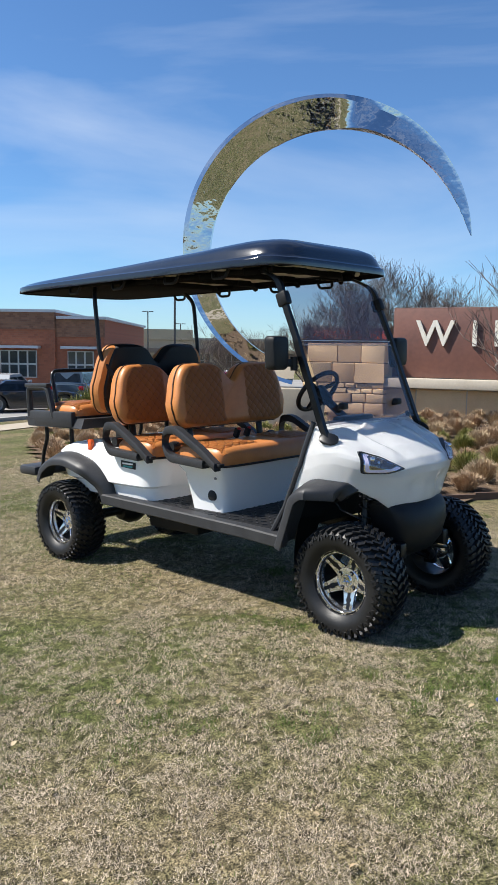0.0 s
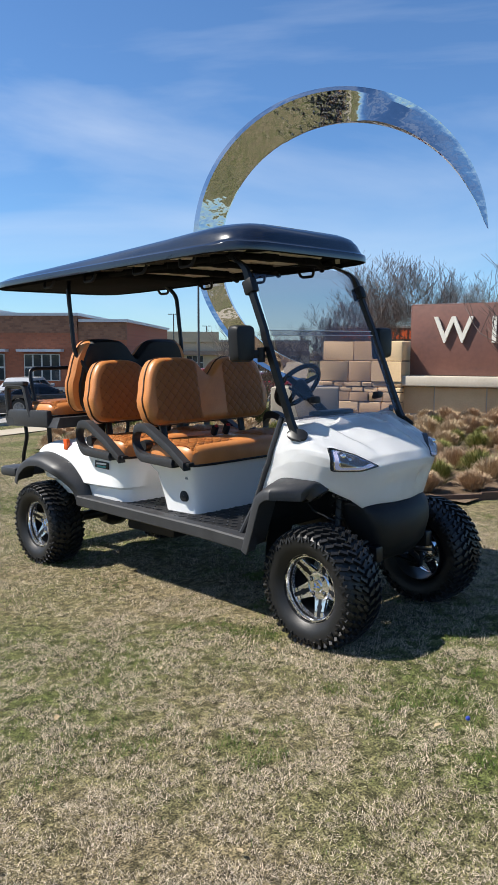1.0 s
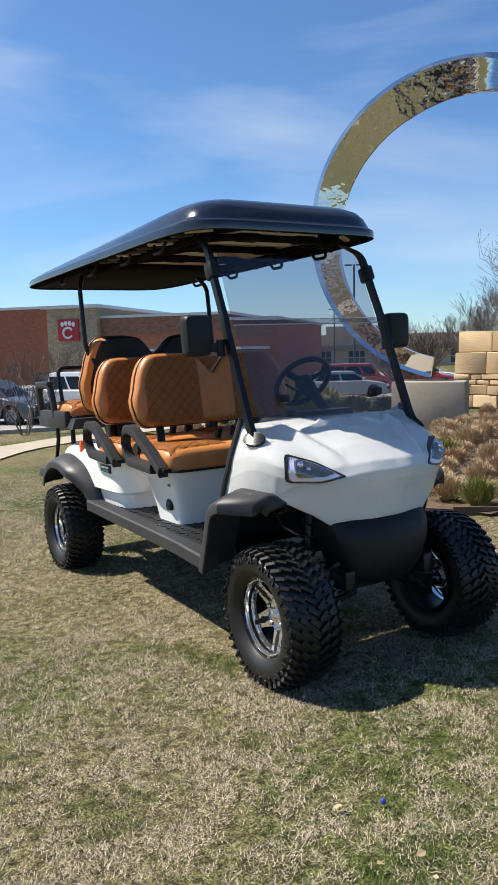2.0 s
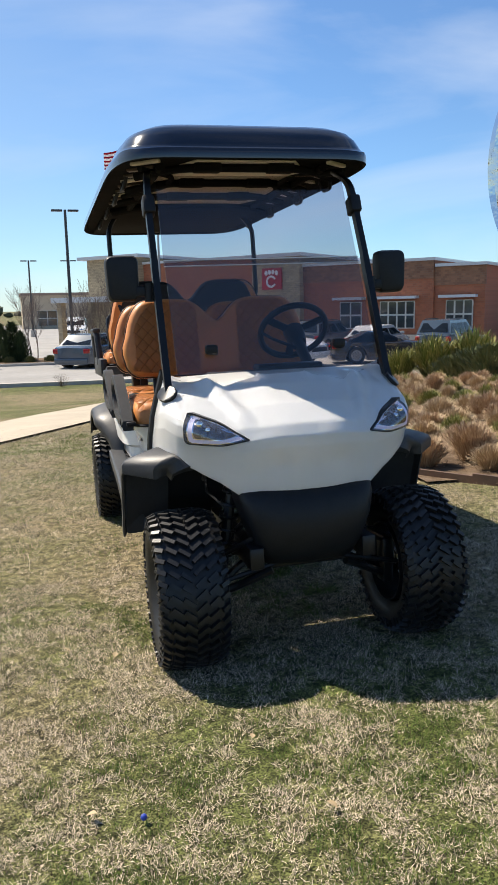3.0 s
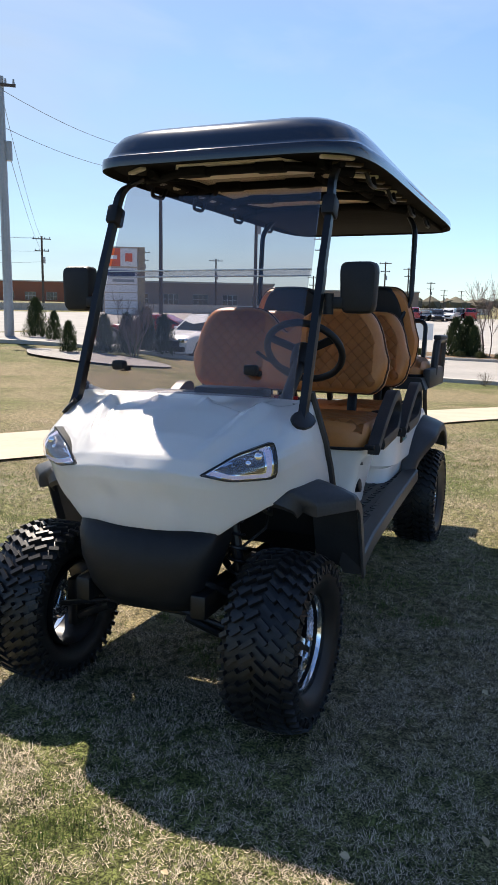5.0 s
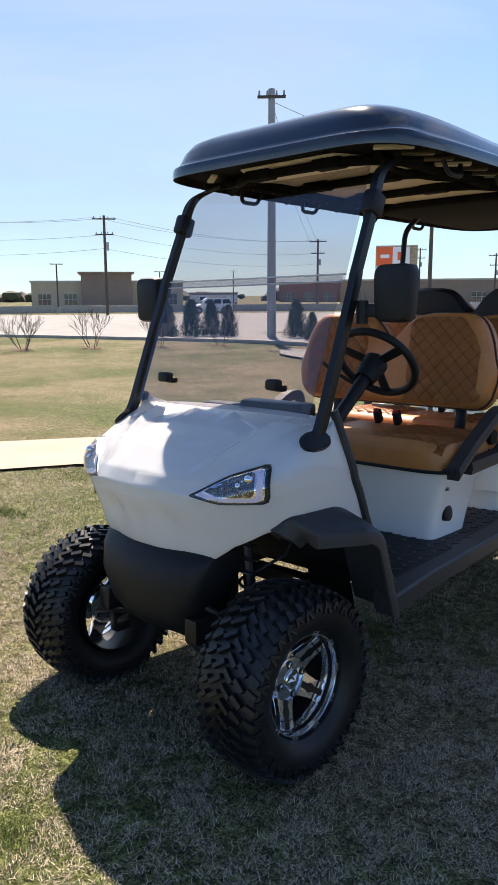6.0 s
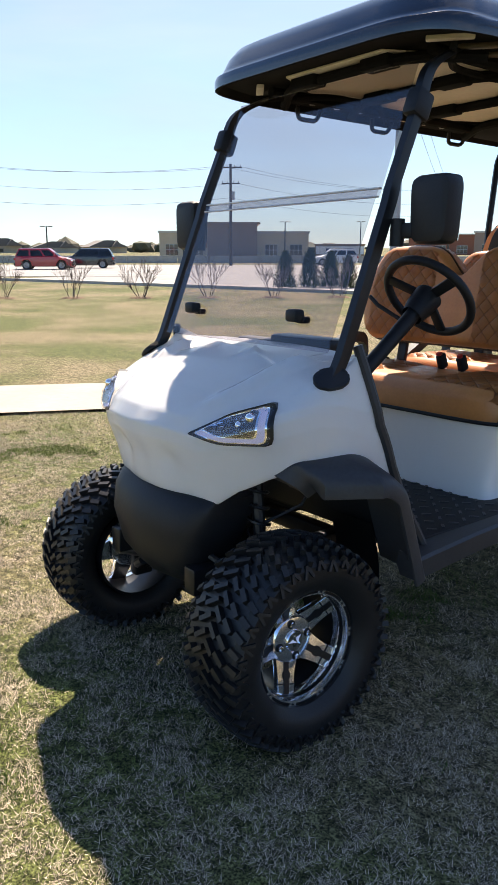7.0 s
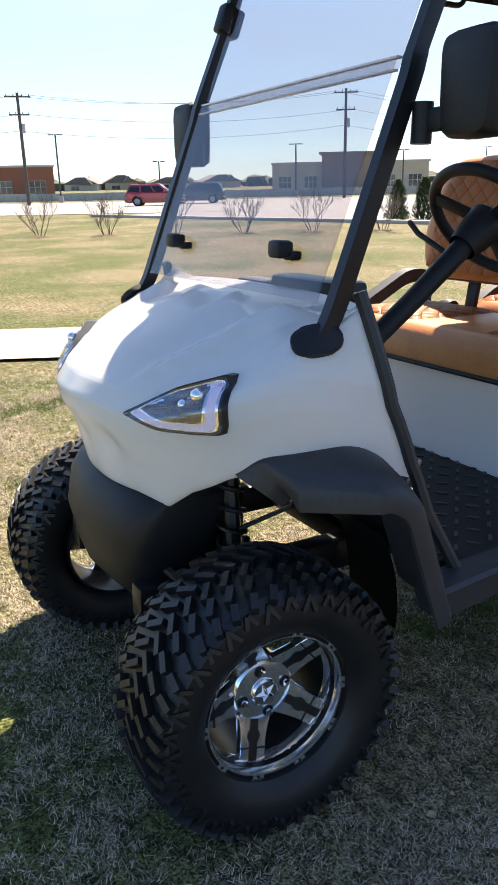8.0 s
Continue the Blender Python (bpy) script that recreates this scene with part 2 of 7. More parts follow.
def loft(bm, rings, close=True, caps=True):
    """Skins rings of points that have equal counts."""
    rows = [[bm.verts.new(p) for p in r] for r in rings]
    n = len(rows[0])
    for a, b in zip(rows, rows[1:]):
        for k in range(n if close else n - 1):
            bm.faces.new((a[k], a[(k + 1) % n], b[(k + 1) % n], b[k]))
    if caps and close:
        bm.faces.new(rows[0][::-1])
        bm.faces.new(rows[-1])
    return rows


def prism(bm, poly, depth, m=None, bevel=0.0, seg=2):
    """A polygon in the xy plane, raised by depth along z, and set by m."""
    lo = [bm.verts.new((x, y, 0)) for x, y in poly]
    hi = [bm.verts.new((x, y, depth)) for x, y in poly]
    n = len(poly)
    fs = [bm.faces.new(lo[::-1]), bm.faces.new(hi)]
    for k in range(n):
        fs.append(bm.faces.new((lo[k], lo[(k + 1) % n], hi[(k + 1) % n], hi[k])))
    vs = lo + hi
    if bevel:
        es = list({e for f in fs[:2] for e in f.edges})
        o = bmesh.ops.bevel(bm, geom=es, offset=bevel, segments=seg, affect="EDGES", profile=0.5, clamp_overlap=True)
        vs = list({v for f in o["faces"] for v in f.verts} | {v for v in vs if v.is_valid} | {v for f in fs if f.is_valid for v in f.verts})
    if m:
        for v in vs:
            v.co = m @ v.co
    return vs


def lathe(bm, profile, seg=32, m=None, close=False):
    """Turns (radius, height) points round z."""
    rings = [[Vector((r * math.cos(2 * math.pi * k / seg), r * math.sin(2 * math.pi * k / seg), h)) for k in range(seg)] for r, h in profile]
    if m:
        rings = [[m @ p for p in r] for r in rings]
    rows = [[bm.verts.new(p) for p in r] for r in rings]
    pairs = list(zip(rows, rows[1:])) + ([(rows[-1], rows[0])] if close else [])
    for a, b in pairs:
        for k in range(seg):
            bm.faces.new((a[k], a[(k + 1) % seg], b[(k + 1) % seg], b[k]))


def curve_at(table, t):
    """Smooth value from a short table of (t, value)."""
    if t <= table[0][0]:
        return table[0][1]
    for (a, u), (b, v) in zip(table, table[1:]):
        if t <= b:
            k = (t - a) / (b - a)
            return u + (v - u) * k * k * (3 - 2 * k)
    return table[-1][1]


def line_at(table, t):
    return float(np.interp(t, [a for a, _ in table], [b for _, b in table]))


def smooth(a, b, t):
    k = min(1.0, max(0.0, (t - a) / (b - a)))
    return k * k * (3 - 2 * k)


def square(n, k, count, p):
    """Point k of count on a superellipse of exponent p."""
    a = 2 * math.pi * k / count
    c, s = math.cos(a), math.sin(a)
    return math.copysign(abs(c) ** (2 / p), c), math.copysign(abs(s) ** (2 / p), s)


def B():
    return bmesh.new()


# ---- the golf cart; its front axle stands at the origin, its nose points to -y ----
cart = thing("golf_cart", SLOPE @ pose(0.027, 0, 0), "white six-seat lifted golf cart with tan quilted seats and black roof", "golf cart")
TYRE_R, WHEELBASE = 0.302, 2.72
DISH, RAKE = -0.042, 0.42  # how deep the hub lies behind the rim's lip, and how the spokes rise to it


def hull(u, s):
    """A point of the front body: u from the bottom edge (0) over the bonnet to the windshield (1), s from the middle (0) to the rear edge of a side (1)."""
    v = u - 0.055 * smooth(0.25, 0.6, s) * smooth(0.30, 0.46, u) * (1 - smooth(0.75, 0.95, u))
    yn = line_at(((0, -0.185), (0.12, -0.225), (0.3, -0.262), (0.38, -0.268), (0.46, -0.235), (0.6, -0.12), (0.75, 0.03), (0.88, 0.18), (1, 0.33)), v)
    xs = line_at(((0, 0.565), (0.3, 0.56), (0.5, 0.55), (0.65, 0.535), (0.85, 0.515), (1, 0.50)), u)
    yb = line_at(((0, 0.362), (0.25, 0.312), (0.4, 0.284), (0.6, 0.266), (0.8, 0.246), (1, 0.225)), u)
    a = s * math.pi / 2
    p = 2.0 + 0.75 * smooth(0.2, 0.7, s)
    x = xs * math.sin(a) ** (2 / p) if s > 0 else 0.0
    y = yb - (yb - yn) * max(0.0, math.cos(a)) ** (2 / p)
    zc = line_at(((0, 0.70), (0.12, 0.79), (0.3, 0.89), (0.38, 0.932), (0.46, 0.978), (0.6, 1.048), (0.75, 1.105), (0.88, 1.14), (1, 1.158)), u)
    low = line_at(((0, 0.70), (0.22, 0.70), (0.31, 0.684), (0.40, 0.745), (0.52, 0.795), (0.66, 0.83), (0.8, 0.86), (0.9, 0.84), (1, 0.765)), s)
    top = line_at(((0, 1.158), (0.6, 1.15), (1, 1.188)), s)
    zs = low + (top - low) * (u ** 0.93)
    w = smooth(0.1, 0.62, s)
    z = zc * (1 - w) + zs * w
    if u < 0.12:
        z = low + (z - low) * (u / 0.12)
    # pressed lines: two raised ribs on the bonnet, a hollow at the nose, a shoulder over the lamps
    ridge = 0.24 + 0.10 * smooth(0.4, 0.95, u)
    z += 0.027 * max(0.0, 1 - abs(abs(x) - ridge) / 0.05) * smooth(0.42, 0.55, u) * (1 - smooth(0.85, 1.0, u))
    # the bonnet panel ends in a chevron step before the windshield
    edge = line_at(((0, 0.865), (0.10, 0.87), (0.125, 0.835), (0.27, 0.80), (0.45, 0.95), (0.6, 1.1)), abs(x))
    z += 0.016 * smooth(0.60, 0.84, u) * (1 - smooth(edge, edge + 0.028, u)) * (1 - smooth(0.32, 0.5, abs(x)))
    z += 0.012 * max(0.0, 1 - abs(abs(x) - 0.112) / 0.025) * smooth(0.76, 0.85, u) * (1 - smooth(0.86, 0.89, u))
    y += 0.022 * math.exp(-((abs(x) - 0.13) / 0.06) ** 2) * math.exp(-((u - 0.17) / 0.09) ** 2)
    y += 0.012 * math.exp(-(x / 0.06) ** 2) * math.exp(-((u - 0.17) / 0.1) ** 2)
    return Vector((x, y, z))


def hull_mesh():
    bm = B()
    us = [i / 90 for i in range(91)]
    ss = [k / 60 for k in range(-60, 61)]
    rows = []
    for u in us:
        rows.append([Vector((math.copysign(1, s) * hull(u, abs(s)).x, hull(u, abs(s)).y, hull(u, abs(s)).z)) for s in ss])
    loft(bm, rows, close=False)
    bmesh.ops.solidify(bm, geom=bm.faces[:], thickness=0.012)
    return bm


part("front_body", hull_mesh(), WHITE, cart, "glossy white moulded front cowl", 40)


def inset(poly, k, c=None):
    c = c or sum((Vector(p) for p in poly), Vector()) / len(poly)
    return [c + (Vector(p) - c) * k for p in poly]


HULL_POINTS = np.array([hull(u / 90, s / 90) for u in range(15, 72) for s in range(15, 80)])


def on_hull(p, lift):
    """A frame on the body nearest to p, its z pointing outward."""
    d, u, s = min(((hull(i / 60, j / 60) - p).length, i / 60, j / 60) for i in range(20, 60) for j in range(20, 60))
    o, e = hull(u, s), 0.004
    a, b = (hull(u, s + e) - hull(u, s - e)).normalized(), hull(u + e, s) - hull(u - e, s)
    n = a.cross(b).normalized()
    n = n if n.x > 0 else -n
    m = Matrix((a, n.cross(a), n)).transposed().to_4x4()
    return Matrix.Translation(o + n * lift) @ m


def lamp_patch(poly, out, lift, depth):
    """A cushion over a flat polygon that follows the bulge of the body under it."""
    c = sum(poly, Vector()) / len(poly)
    edge = []
    for a, b in zip(poly, poly[1:] + poly[:1]):
        edge += [a + (b - a) * k / 6 for k in range(6)]
    o, oc = np.array(out), np.array(c)

    def pressed(p, extra):
        q = np.array(p)
        rel = HULL_POINTS - q
        along = rel @ o
        across = np.linalg.norm(rel - along[:, None] * o, axis=1)
        near = np.argsort(across)[:6]
        return Vector(q + o * (max(-0.013, float(np.mean(along[near]))) + extra))

    bm = B()
    loft(bm, [[pressed(p, lift - depth) for p in edge]] + [[pressed(c + (p - c) * k, lift) for p in edge] for k in (1.0, 0.96, 0.8, 0.6, 0.4, 0.2, 0.02)])
    return bm


for side in (-1, 1):
    top, bot, tip = Vector((0.468, -0.055, 1.035)), Vector((0.474, -0.06, 0.908)), Vector((0.245, -0.205, 0.922))
    low = bot + (tip - bot) * 0.60 + Vector((0, -0.008, -0.016))
    high = top + (tip - top) * 0.50 + Vector((0.004, -0.006, 0.014))
    corners = [top, bot, low, tip, high]
    poly = []
    for k, v in enumerate(corners):
        p, q = corners[k - 1], corners[(k + 1) % 5]
        r = 0.022 if k != 3 else 0.012
        a, b = v + (p - v).normalized() * r, v + (q - v).normalized() * r
        poly += [a, (a + b) / 4 + v / 2, b]
    out = (bot - top).cross(tip - top).normalized()
    out = out if out.y < 0 else -out
    c = sum(corners, Vector()) / 5
    flip = Matrix.Diagonal((side, 1, 1, 1))
    lamp = None
    for name, k, lift, depth, mat in (("headlight", 1.03, 0.004, 0.04, BLACK_PAINT), ("chrome_rim", 0.88, 0.006, 0.01, CHROME), ("light_strip", 0.83, 0.0075, 0.01, LED), ("inner_rim", 0.70, 0.009, 0.01, CHROME), ("lamp_bowl", 0.64, 0.0105, 0.01, SMOKED)):
        c_in = c + ((top + tip) / 2 - c) * (0.0 if k > 0.75 else 0.26)
        bm = lamp_patch([c_in + (p - c) * k for p in poly], out, lift, depth)
        bm.transform(flip)
        ob = part(name, bm, mat, lamp or cart, "angular headlight with chrome rim and lit strip" if lamp is None else "", 40)
        lamp = lamp or ob
    for k in range(3):
        bm = B()
        q = c + ((top + tip) / 2 - c) * 0.3 + (tip - top) * (0.13 * k - 0.20) + (top - bot) * (0.03 - 0.07 * k) + out * 0.022
        bmesh.ops.create_icosphere(bm, subdivisions=2, radius=0.016 - 0.003 * k, matrix=flip @ Matrix.Translation(q))
        part("projector", bm, CHROME, lamp)
    bm = lamp_patch(inset(poly, 0.97), out, 0.0145, 0.003)
    bm.transform(flip)
    part("lens", bm, LENS, lamp, "", 40)

# lower bumper
bm = B()
rings = []
for z, hw, y, d in ((0.392, 0.17, -0.15, 0.05), (0.40, 0.195, -0.185, 0.08), (0.47, 0.225, -0.235, 0.11), (0.58, 0.262, -0.255, 0.13), (0.66, 0.285, -0.235, 0.13), (0.70, 0.288, -0.205, 0.11), (0.715, 0.27, -0.17, 0.06)):
    ring = []
    for k in range(28):
        cx, cy = square(0, k, 28, 6.0)
        ring.append(Vector((hw * cx, y + d + d * cy + 0.045 * (cx * cx), z)))
    rings.append(ring)
loft(bm, rings)
part("front_bumper", bm, BLACK_PLASTIC, cart, "black textured plastic front bumper", 50)

# cowl trim behind the bonnet, dashboard and dark strips down the sides
bm = B()
loft(bm, [[Vector((x, 0.22 + (y - 0.22) * k, z)) for y, z in ((0.235, 1.115), (0.34, 1.140), (0.43, 1.135), (0.46, 1.09), (0.43, 1.00), (0.34, 0.95), (0.26, 1.03))] for x, k in ((-0.46, 0.25), (-0.40, 0.5), (-0.25, 0.9), (0, 1.0), (0.25, 0.9), (0.40, 0.5), (0.46, 0.25))])
part("dashboard", bm, BLACK_PLASTIC, cart, "black dashboard behind the windshield")
bm = B()
box(bm, (-0.10, 0.41, 1.142), (0.36, 0.08, 0.030), 0.012)
part("dash_tray", bm, GREY_PLASTIC, cart)
bm = B()
box(bm, (0.11, 0.40, 1.155), (0.32, 0.10, 0.055), 0.014)
part("dash_panel", bm, BLACK_PAINT, cart)
for side in (-1, 1):
    bm = B()
    line = [hull(1 - i / 10, 1) for i in range(11)]
    line = [Vector((side * (p.x + 0.004), p.y + 0.012, p.z)) for p in line] + [Vector((side * 0.585, 0.40, 0.68)), Vector((side * 0.63, 0.485, 0.50))]
    tube(bm, line, 0.016, 8, flat=1.0)
    part("cowl_edge_strip", bm, GREY_PLASTIC, cart, "dark grey edge strip")
bm = B()
box(bm, (0, 0.325, 0.80), (1.0, 0.02, 0.54), 0.006, m=Matrix.Rotation(radians(17), 4, "X"))
part("firewall", bm, BLACK_PLASTIC, cart)

# floor, side beams and underbody
bm = B()
box(bm, (0, 1.27, 0.535), (1.20, 1.70, 0.03), 0.006)
floor_mat = part("floor_plate", bm, BLACK_PLASTIC, cart, "black diamond-pattern floor mat")
bm = B()
for i in range(20):
    for j in range(28):
        x, y = -0.57 + 0.06 * i, 0.46 + 0.06 * j
        if abs(x) < 0.46 and 1.0 < y < 1.4:
            continue
        box(bm, (x, y, 0.552), (0.034, 0.009, 0.005), m=Matrix.Rotation(radians(45 if (i + j) % 2 else -45), 4, "Z"))
tagged(part("floor_studs", bm, GREY_PLASTIC, cart, "", 0), kind="stuff")
for side in (-1, 1):
    bm = B()
    loft(bm, [[Vector((side * (xo + dx), y, z + dz)) for dx, dz in ((0, 0.034), (-0.01, 0.042), (-0.09, 0.042), (-0.10, 0.0), (-0.08, -0.038), (-0.02, -0.038), (0, -0.026))] for y, xo, z in ((0.36, 0.705, 0.495), (0.7, 0.675, 0.503), (1.4, 0.645, 0.515), (2.2, 0.62, 0.53))])
    part("side_beam", bm, GREY_PLASTIC, cart, "dark grey running board beam")
bm = B()
for side in (-1, 1):
    box(bm, (side * 0.24, 1.4, 0.44), (0.06, 3.2, 0.09), 0.008)
for y in (0.05, 0.5, 1.2, 2.0, 2.72, 3.05):
    box(bm, (0, y, 0.43), (0.6, 0.06, 0.06), 0.008)
part("chassis", bm, BLACK_PAINT, cart, "black steel chassis rails")
bm = B()
box(bm, (0, 1.75, 0.38), (0.62, 0.55, 0.16), 0.02)
part("battery_case", bm, BLACK_PLASTIC, cart)

# seat boxes
bm = B()
rings = []
for z, hw, y0, y1 in ((0.548, 0.475, 1.01, 1.36), (0.62, 0.485, 1.0, 1.37), (0.80, 0.525, 0.975, 1.39), (0.845, 0.565, 0.955, 1.41), (0.868, 0.57, 0.95, 1.415)):
    rings.append([Vector((hw * square(0, k, 40, 9)[0], (y0 + y1) / 2 + (y1 - y0) / 2 * square(0, k, 40, 9)[1], z)) for k in range(40)])
loft(bm, rings)
seat_box = part("front_seat_box", bm, WHITE, cart, "white seat box with round black vents", 40)
for side in (-1, 1):
    bm = B()
    lathe(bm, ((0.001, 0.006), (0.032, 0.006), (0.036, 0.004), (0.036, -0.02)), 24, pose(side * 0.501, 1.11, 0.665, 0, side * 81, 0))
    part("vent_plug", bm, BLACK_PLASTIC, seat_box, "round black vent plug")
    bm = B()
    lathe(bm, ((0.001, 0.006), (0.008, 0.006), (0.008, -0.01)), 12, pose(side * 0.524, 1.05, 0.785, 0, side * 80, 0))
    part("seat_latch", bm, STEEL, seat_box)

bm = B()
rings = []
for z, hw, y0, y1 in ((0.548, 0.505, 1.72, 2.6), (0.60, 0.515, 1.71, 2.7), (0.64, 0.52, 1.70, 2.78), (0.66, 0.555, 1.68, 2.84), (0.80, 0.565, 1.665, 2.92), (0.86, 0.57, 1.655, 2.90), (0.90, 0.56, 1.85, 2.82), (0.935, 0.53, 2.15, 2.70), (0.945, 0.50, 2.2, 2.62)):
    rings.append([Vector((hw * square(0, k, 48, 9)[0], (y0 + y1) / 2 + (y1 - y0) / 2 * square(0, k, 48, 9)[1], z)) for k in range(48)])
loft(bm, rings)
rear_body = part("rear_body", bm, WHITE, cart, "white rear body with moulded step", 40)
for side in (-1, 1):
    bm = B()
    box(bm, (side * 0.568, 1.92, 0.812), (0.008, 0.17, 0.05), 0.003, m=Matrix.Rotation(radians(3), 4, "X"))
    badge = part("badge", bm, BLACK_PAINT, cart, "small black badge with white and teal bars")
    for dz, c, w in ((0.008, WHITE, 0.12), (-0.012, surface("badge_teal", (0.02, 0.35, 0.36), rough=0.3), 0.11)):
        bm = B()
        box(bm, (side * 0.573, 1.92, 0.812 + dz), (0.004, w, 0.012))
        part("badge_bar", bm, c, badge)
    bm = B()
    box(bm, (side * 0.553, 2.40, 0.93), (0.03, 0.05, 0.08), 0.006)
    part("side_reflector", bm, ORANGE_LENS, rear_body, "orange side reflector")


# fender flares
def flare(path, x0, x1, name, label):
    """A flared wheel arch along a path of (y, z, reach)."""
    for side in (-1, 1):
        bm = B()
        n, rings = len(path), []
        for i, (y, z, k) in enumerate(path):
            a, b = path[max(0, i - 1)], path[min(n - 1, i + 1)]
            d = Vector((0, b[0] - a[0], b[1] - a[1])).normalized()
            nrm = Vector((0, -d.z, d.y))
            nrm = nrm if nrm.z >= 0 or abs(nrm.y) > 0.5 else -nrm
            if nrm.z < 0:
                nrm = -nrm
            xo = x0 + (x1 - x0) * k
            o = Vector((0, y, z))
            ring = []
            for fx, fo in ((0, 0.012), (0.3, 0.010), (0.7, -0.014), (0.94, -0.034), (1, -0.052), (1.0, -0.088), (0.96, -0.09), (0.90, -0.055), (0.5, -0.03), (0, -0.02)):
                q = o + nrm * fo
                xi = x0 - 0.10 * (1 - smooth(0.0, 0.35, k))
                ring.append(Vector((side * (xi + (xo - xi) * fx), q.y, q.z)))
            rings.append(ring)
        loft(bm, rings)
        part(name, bm, GREY_PLASTIC, cart, label, 40)


def arc_path(pts, count=26):
    pts = [(p[0], p[1]) for p in pts]
    vs = bend([(0, a, b) for a, b in pts], 0.09, 5)
    return vs


front = arc_path(((-0.035, 0.805), (0.0, 0.845), (0.2, 0.862), (0.30, 0.80), (0.42, 0.482)))
flare([(v.y, v.z, 0.12 + 0.88 * smooth(-0.05, 0.12, v.y)) for v in front], 0.50, 0.715, "front_fender_flare", "dark grey plastic front fender flare")
rear = arc_path(((2.14, 0.52), (2.19, 0.66), (2.34, 0.80), (2.60, 0.86), (2.82, 0.84), (2.98, 0.74), (3.03, 0.64)))
flare([(v.y, v.z, 0.4 + 0.6 * smooth(2.1, 2.4, v.y)) for v in rear], 0.52, 0.695, "rear_fender_flare", "dark grey plastic rear fender flare")


# wheels
def make_wheel(m, turn):
    w = B()
    prof = [(0.181, -0.10), (0.205, -0.125), (0.24, -0.138), (0.275, -0.134), (0.296, -0.112), (0.302, -0.06), (0.303, 0), (0.302, 0.06), (0.296, 0.112), (0.275, 0.134), (0.24, 0.138), (0.205, 0.125), (0.181, 0.10), (0.174, 0.06), (0.174, -0.06)]
    lathe(w, prof, 64, close=True)
    tread = B()
    rows = ((-0.025, 36, 42, 0.052, 0.015), (0.025, -36, 42, 0.052, 0.015), (-0.073, 36, 42, 0.046, 0.016), (0.073, -36, 42, 0.046, 0.016), (-0.117, 26, 42, 0.038, 0.016), (0.117, -26, 42, 0.038, 0.016))
    for n, (h, tilt, count, length, wide) in enumerate(rows):
        for k in range(count):
            a = 2 * math.pi * (k + 0.5 * (n % 2) + 0.33 * (n // 2)) / count
            lean = math.copysign((0, 7, 24)[n // 2], h)
            q = Matrix.Rotation(a, 4, "Z") @ Matrix.Translation(((0.307, 0.304, 0.292)[n // 2], 0, h)) @ Matrix.Rotation(radians(-lean), 4, "Y") @ Matrix.Rotation(radians(tilt), 4, "X")
            box(tread, (0, 0, 0), (0.030, wide, length), m=q)
    for sgn in (-1, 1):
        for k in range(36):
            a = 2 * math.pi * (k + 0.4) / 36
            for skew, off in ((24, -0.007), (-24, 0.007)):
                q = Matrix.Rotation(a, 4, "Z") @ Matrix.Translation((0.268 if k % 2 else 0.274, off, sgn * 0.132)) @ Matrix.Rotation(radians(sgn * 18), 4, "Y") @ Matrix.Rotation(radians(skew), 4, "Z")
                box(tread, (0, 0, 0), (0.040 if k % 2 else 0.028, 0.009, 0.018), m=q)
    for b in (w, tread):
        b.transform(Matrix.Diagonal((1.012, 1.012, 0.97, 1)))
    wheel_axis = Matrix.Rotation(radians(90), 4, "Y")
    wheel = part("wheel", w, RUBBER, cart, "knobbly black off-road tyre on alloy rim", 30)
    wheel.matrix_basis = m @ wheel_axis @ Matrix.Rotation(radians(turn), 4, "Z")
    tagged(part("tread", tread, RUBBER, wheel, "deep chevron tread blocks", 0), kind="stuff")
    bm = B()
    lathe(bm, ((0.168, 0.095), (0.170, -0.10), (0.163, -0.10), (0.157, -0.02), (0.158, 0.090)), 48, close=True)
    part("barrel", bm, BLACK_PAINT, wheel, "black inner rim")
    bm = B()
    lathe(bm, ((0.155, 0.050), (0.160, 0.096), (0.164, 0.106), (0.179, 0.108), (0.186, 0.104), (0.186, 0.088), (0.168, 0.050)), 64, close=True)
    part("rim_lip", bm, ALLOY, wheel, "machined alloy rim lip")
    for k in range(10):
        bm = B()
        arc = [radians(36 * k + 5 + 26 * i / 8) for i in range(9)]
        loft(bm, [[Vector((r * math.cos(a), r * math.sin(a), h)) for r, h in ((0.168, 0.1055), (0.176, 0.1065), (0.176, 0.1088), (0.168, 0.1085))] for a in arc])
        q = radians(36 * k)
        lathe(bm, ((0.0005, 0.1092), (0.0032, 0.1092), (0.0032, 0.104)), 8, Matrix.Translation((0.172 * math.cos(q), 0.172 * math.sin(q), 0)))
        part("rim_slot", bm, BLACK_PAINT, wheel, "", 0)
    for k in range(5):
        bm = B()
        half = [(0.040, 0.050), (0.060, 0.044), (0.072, 0.037), (0.088, 0.033), (0.118, 0.032), (0.158, 0.034)]
        turned = Matrix.Rotation(2 * math.pi * k / 5, 4, "Z")
        prism(bm, half[::-1] + [(x, -y) for x, y in half], 0.020, turned @ Matrix.Translation((0, 0, 0.054 + DISH)), 0.003)
        for v in bm.verts:
            v.co.z += RAKE * max(0.0, math.hypot(v.co.x, v.co.y) - 0.07)
        arm = part("spoke", bm, ALLOY, wheel, "", 30)
        bm = B()
        box(bm, (0.110, 0, 0.0738), (0.094, 0.021, 0.003))
        lathe(bm, ((0.0005, 0.0756), (0.0165, 0.0756), (0.0165, 0.070)), 20, Matrix.Translation((0.107, 0, 0)))
        box(bm, (0.131, 0, 0.0735), (0.003, 0.066, 0.003))
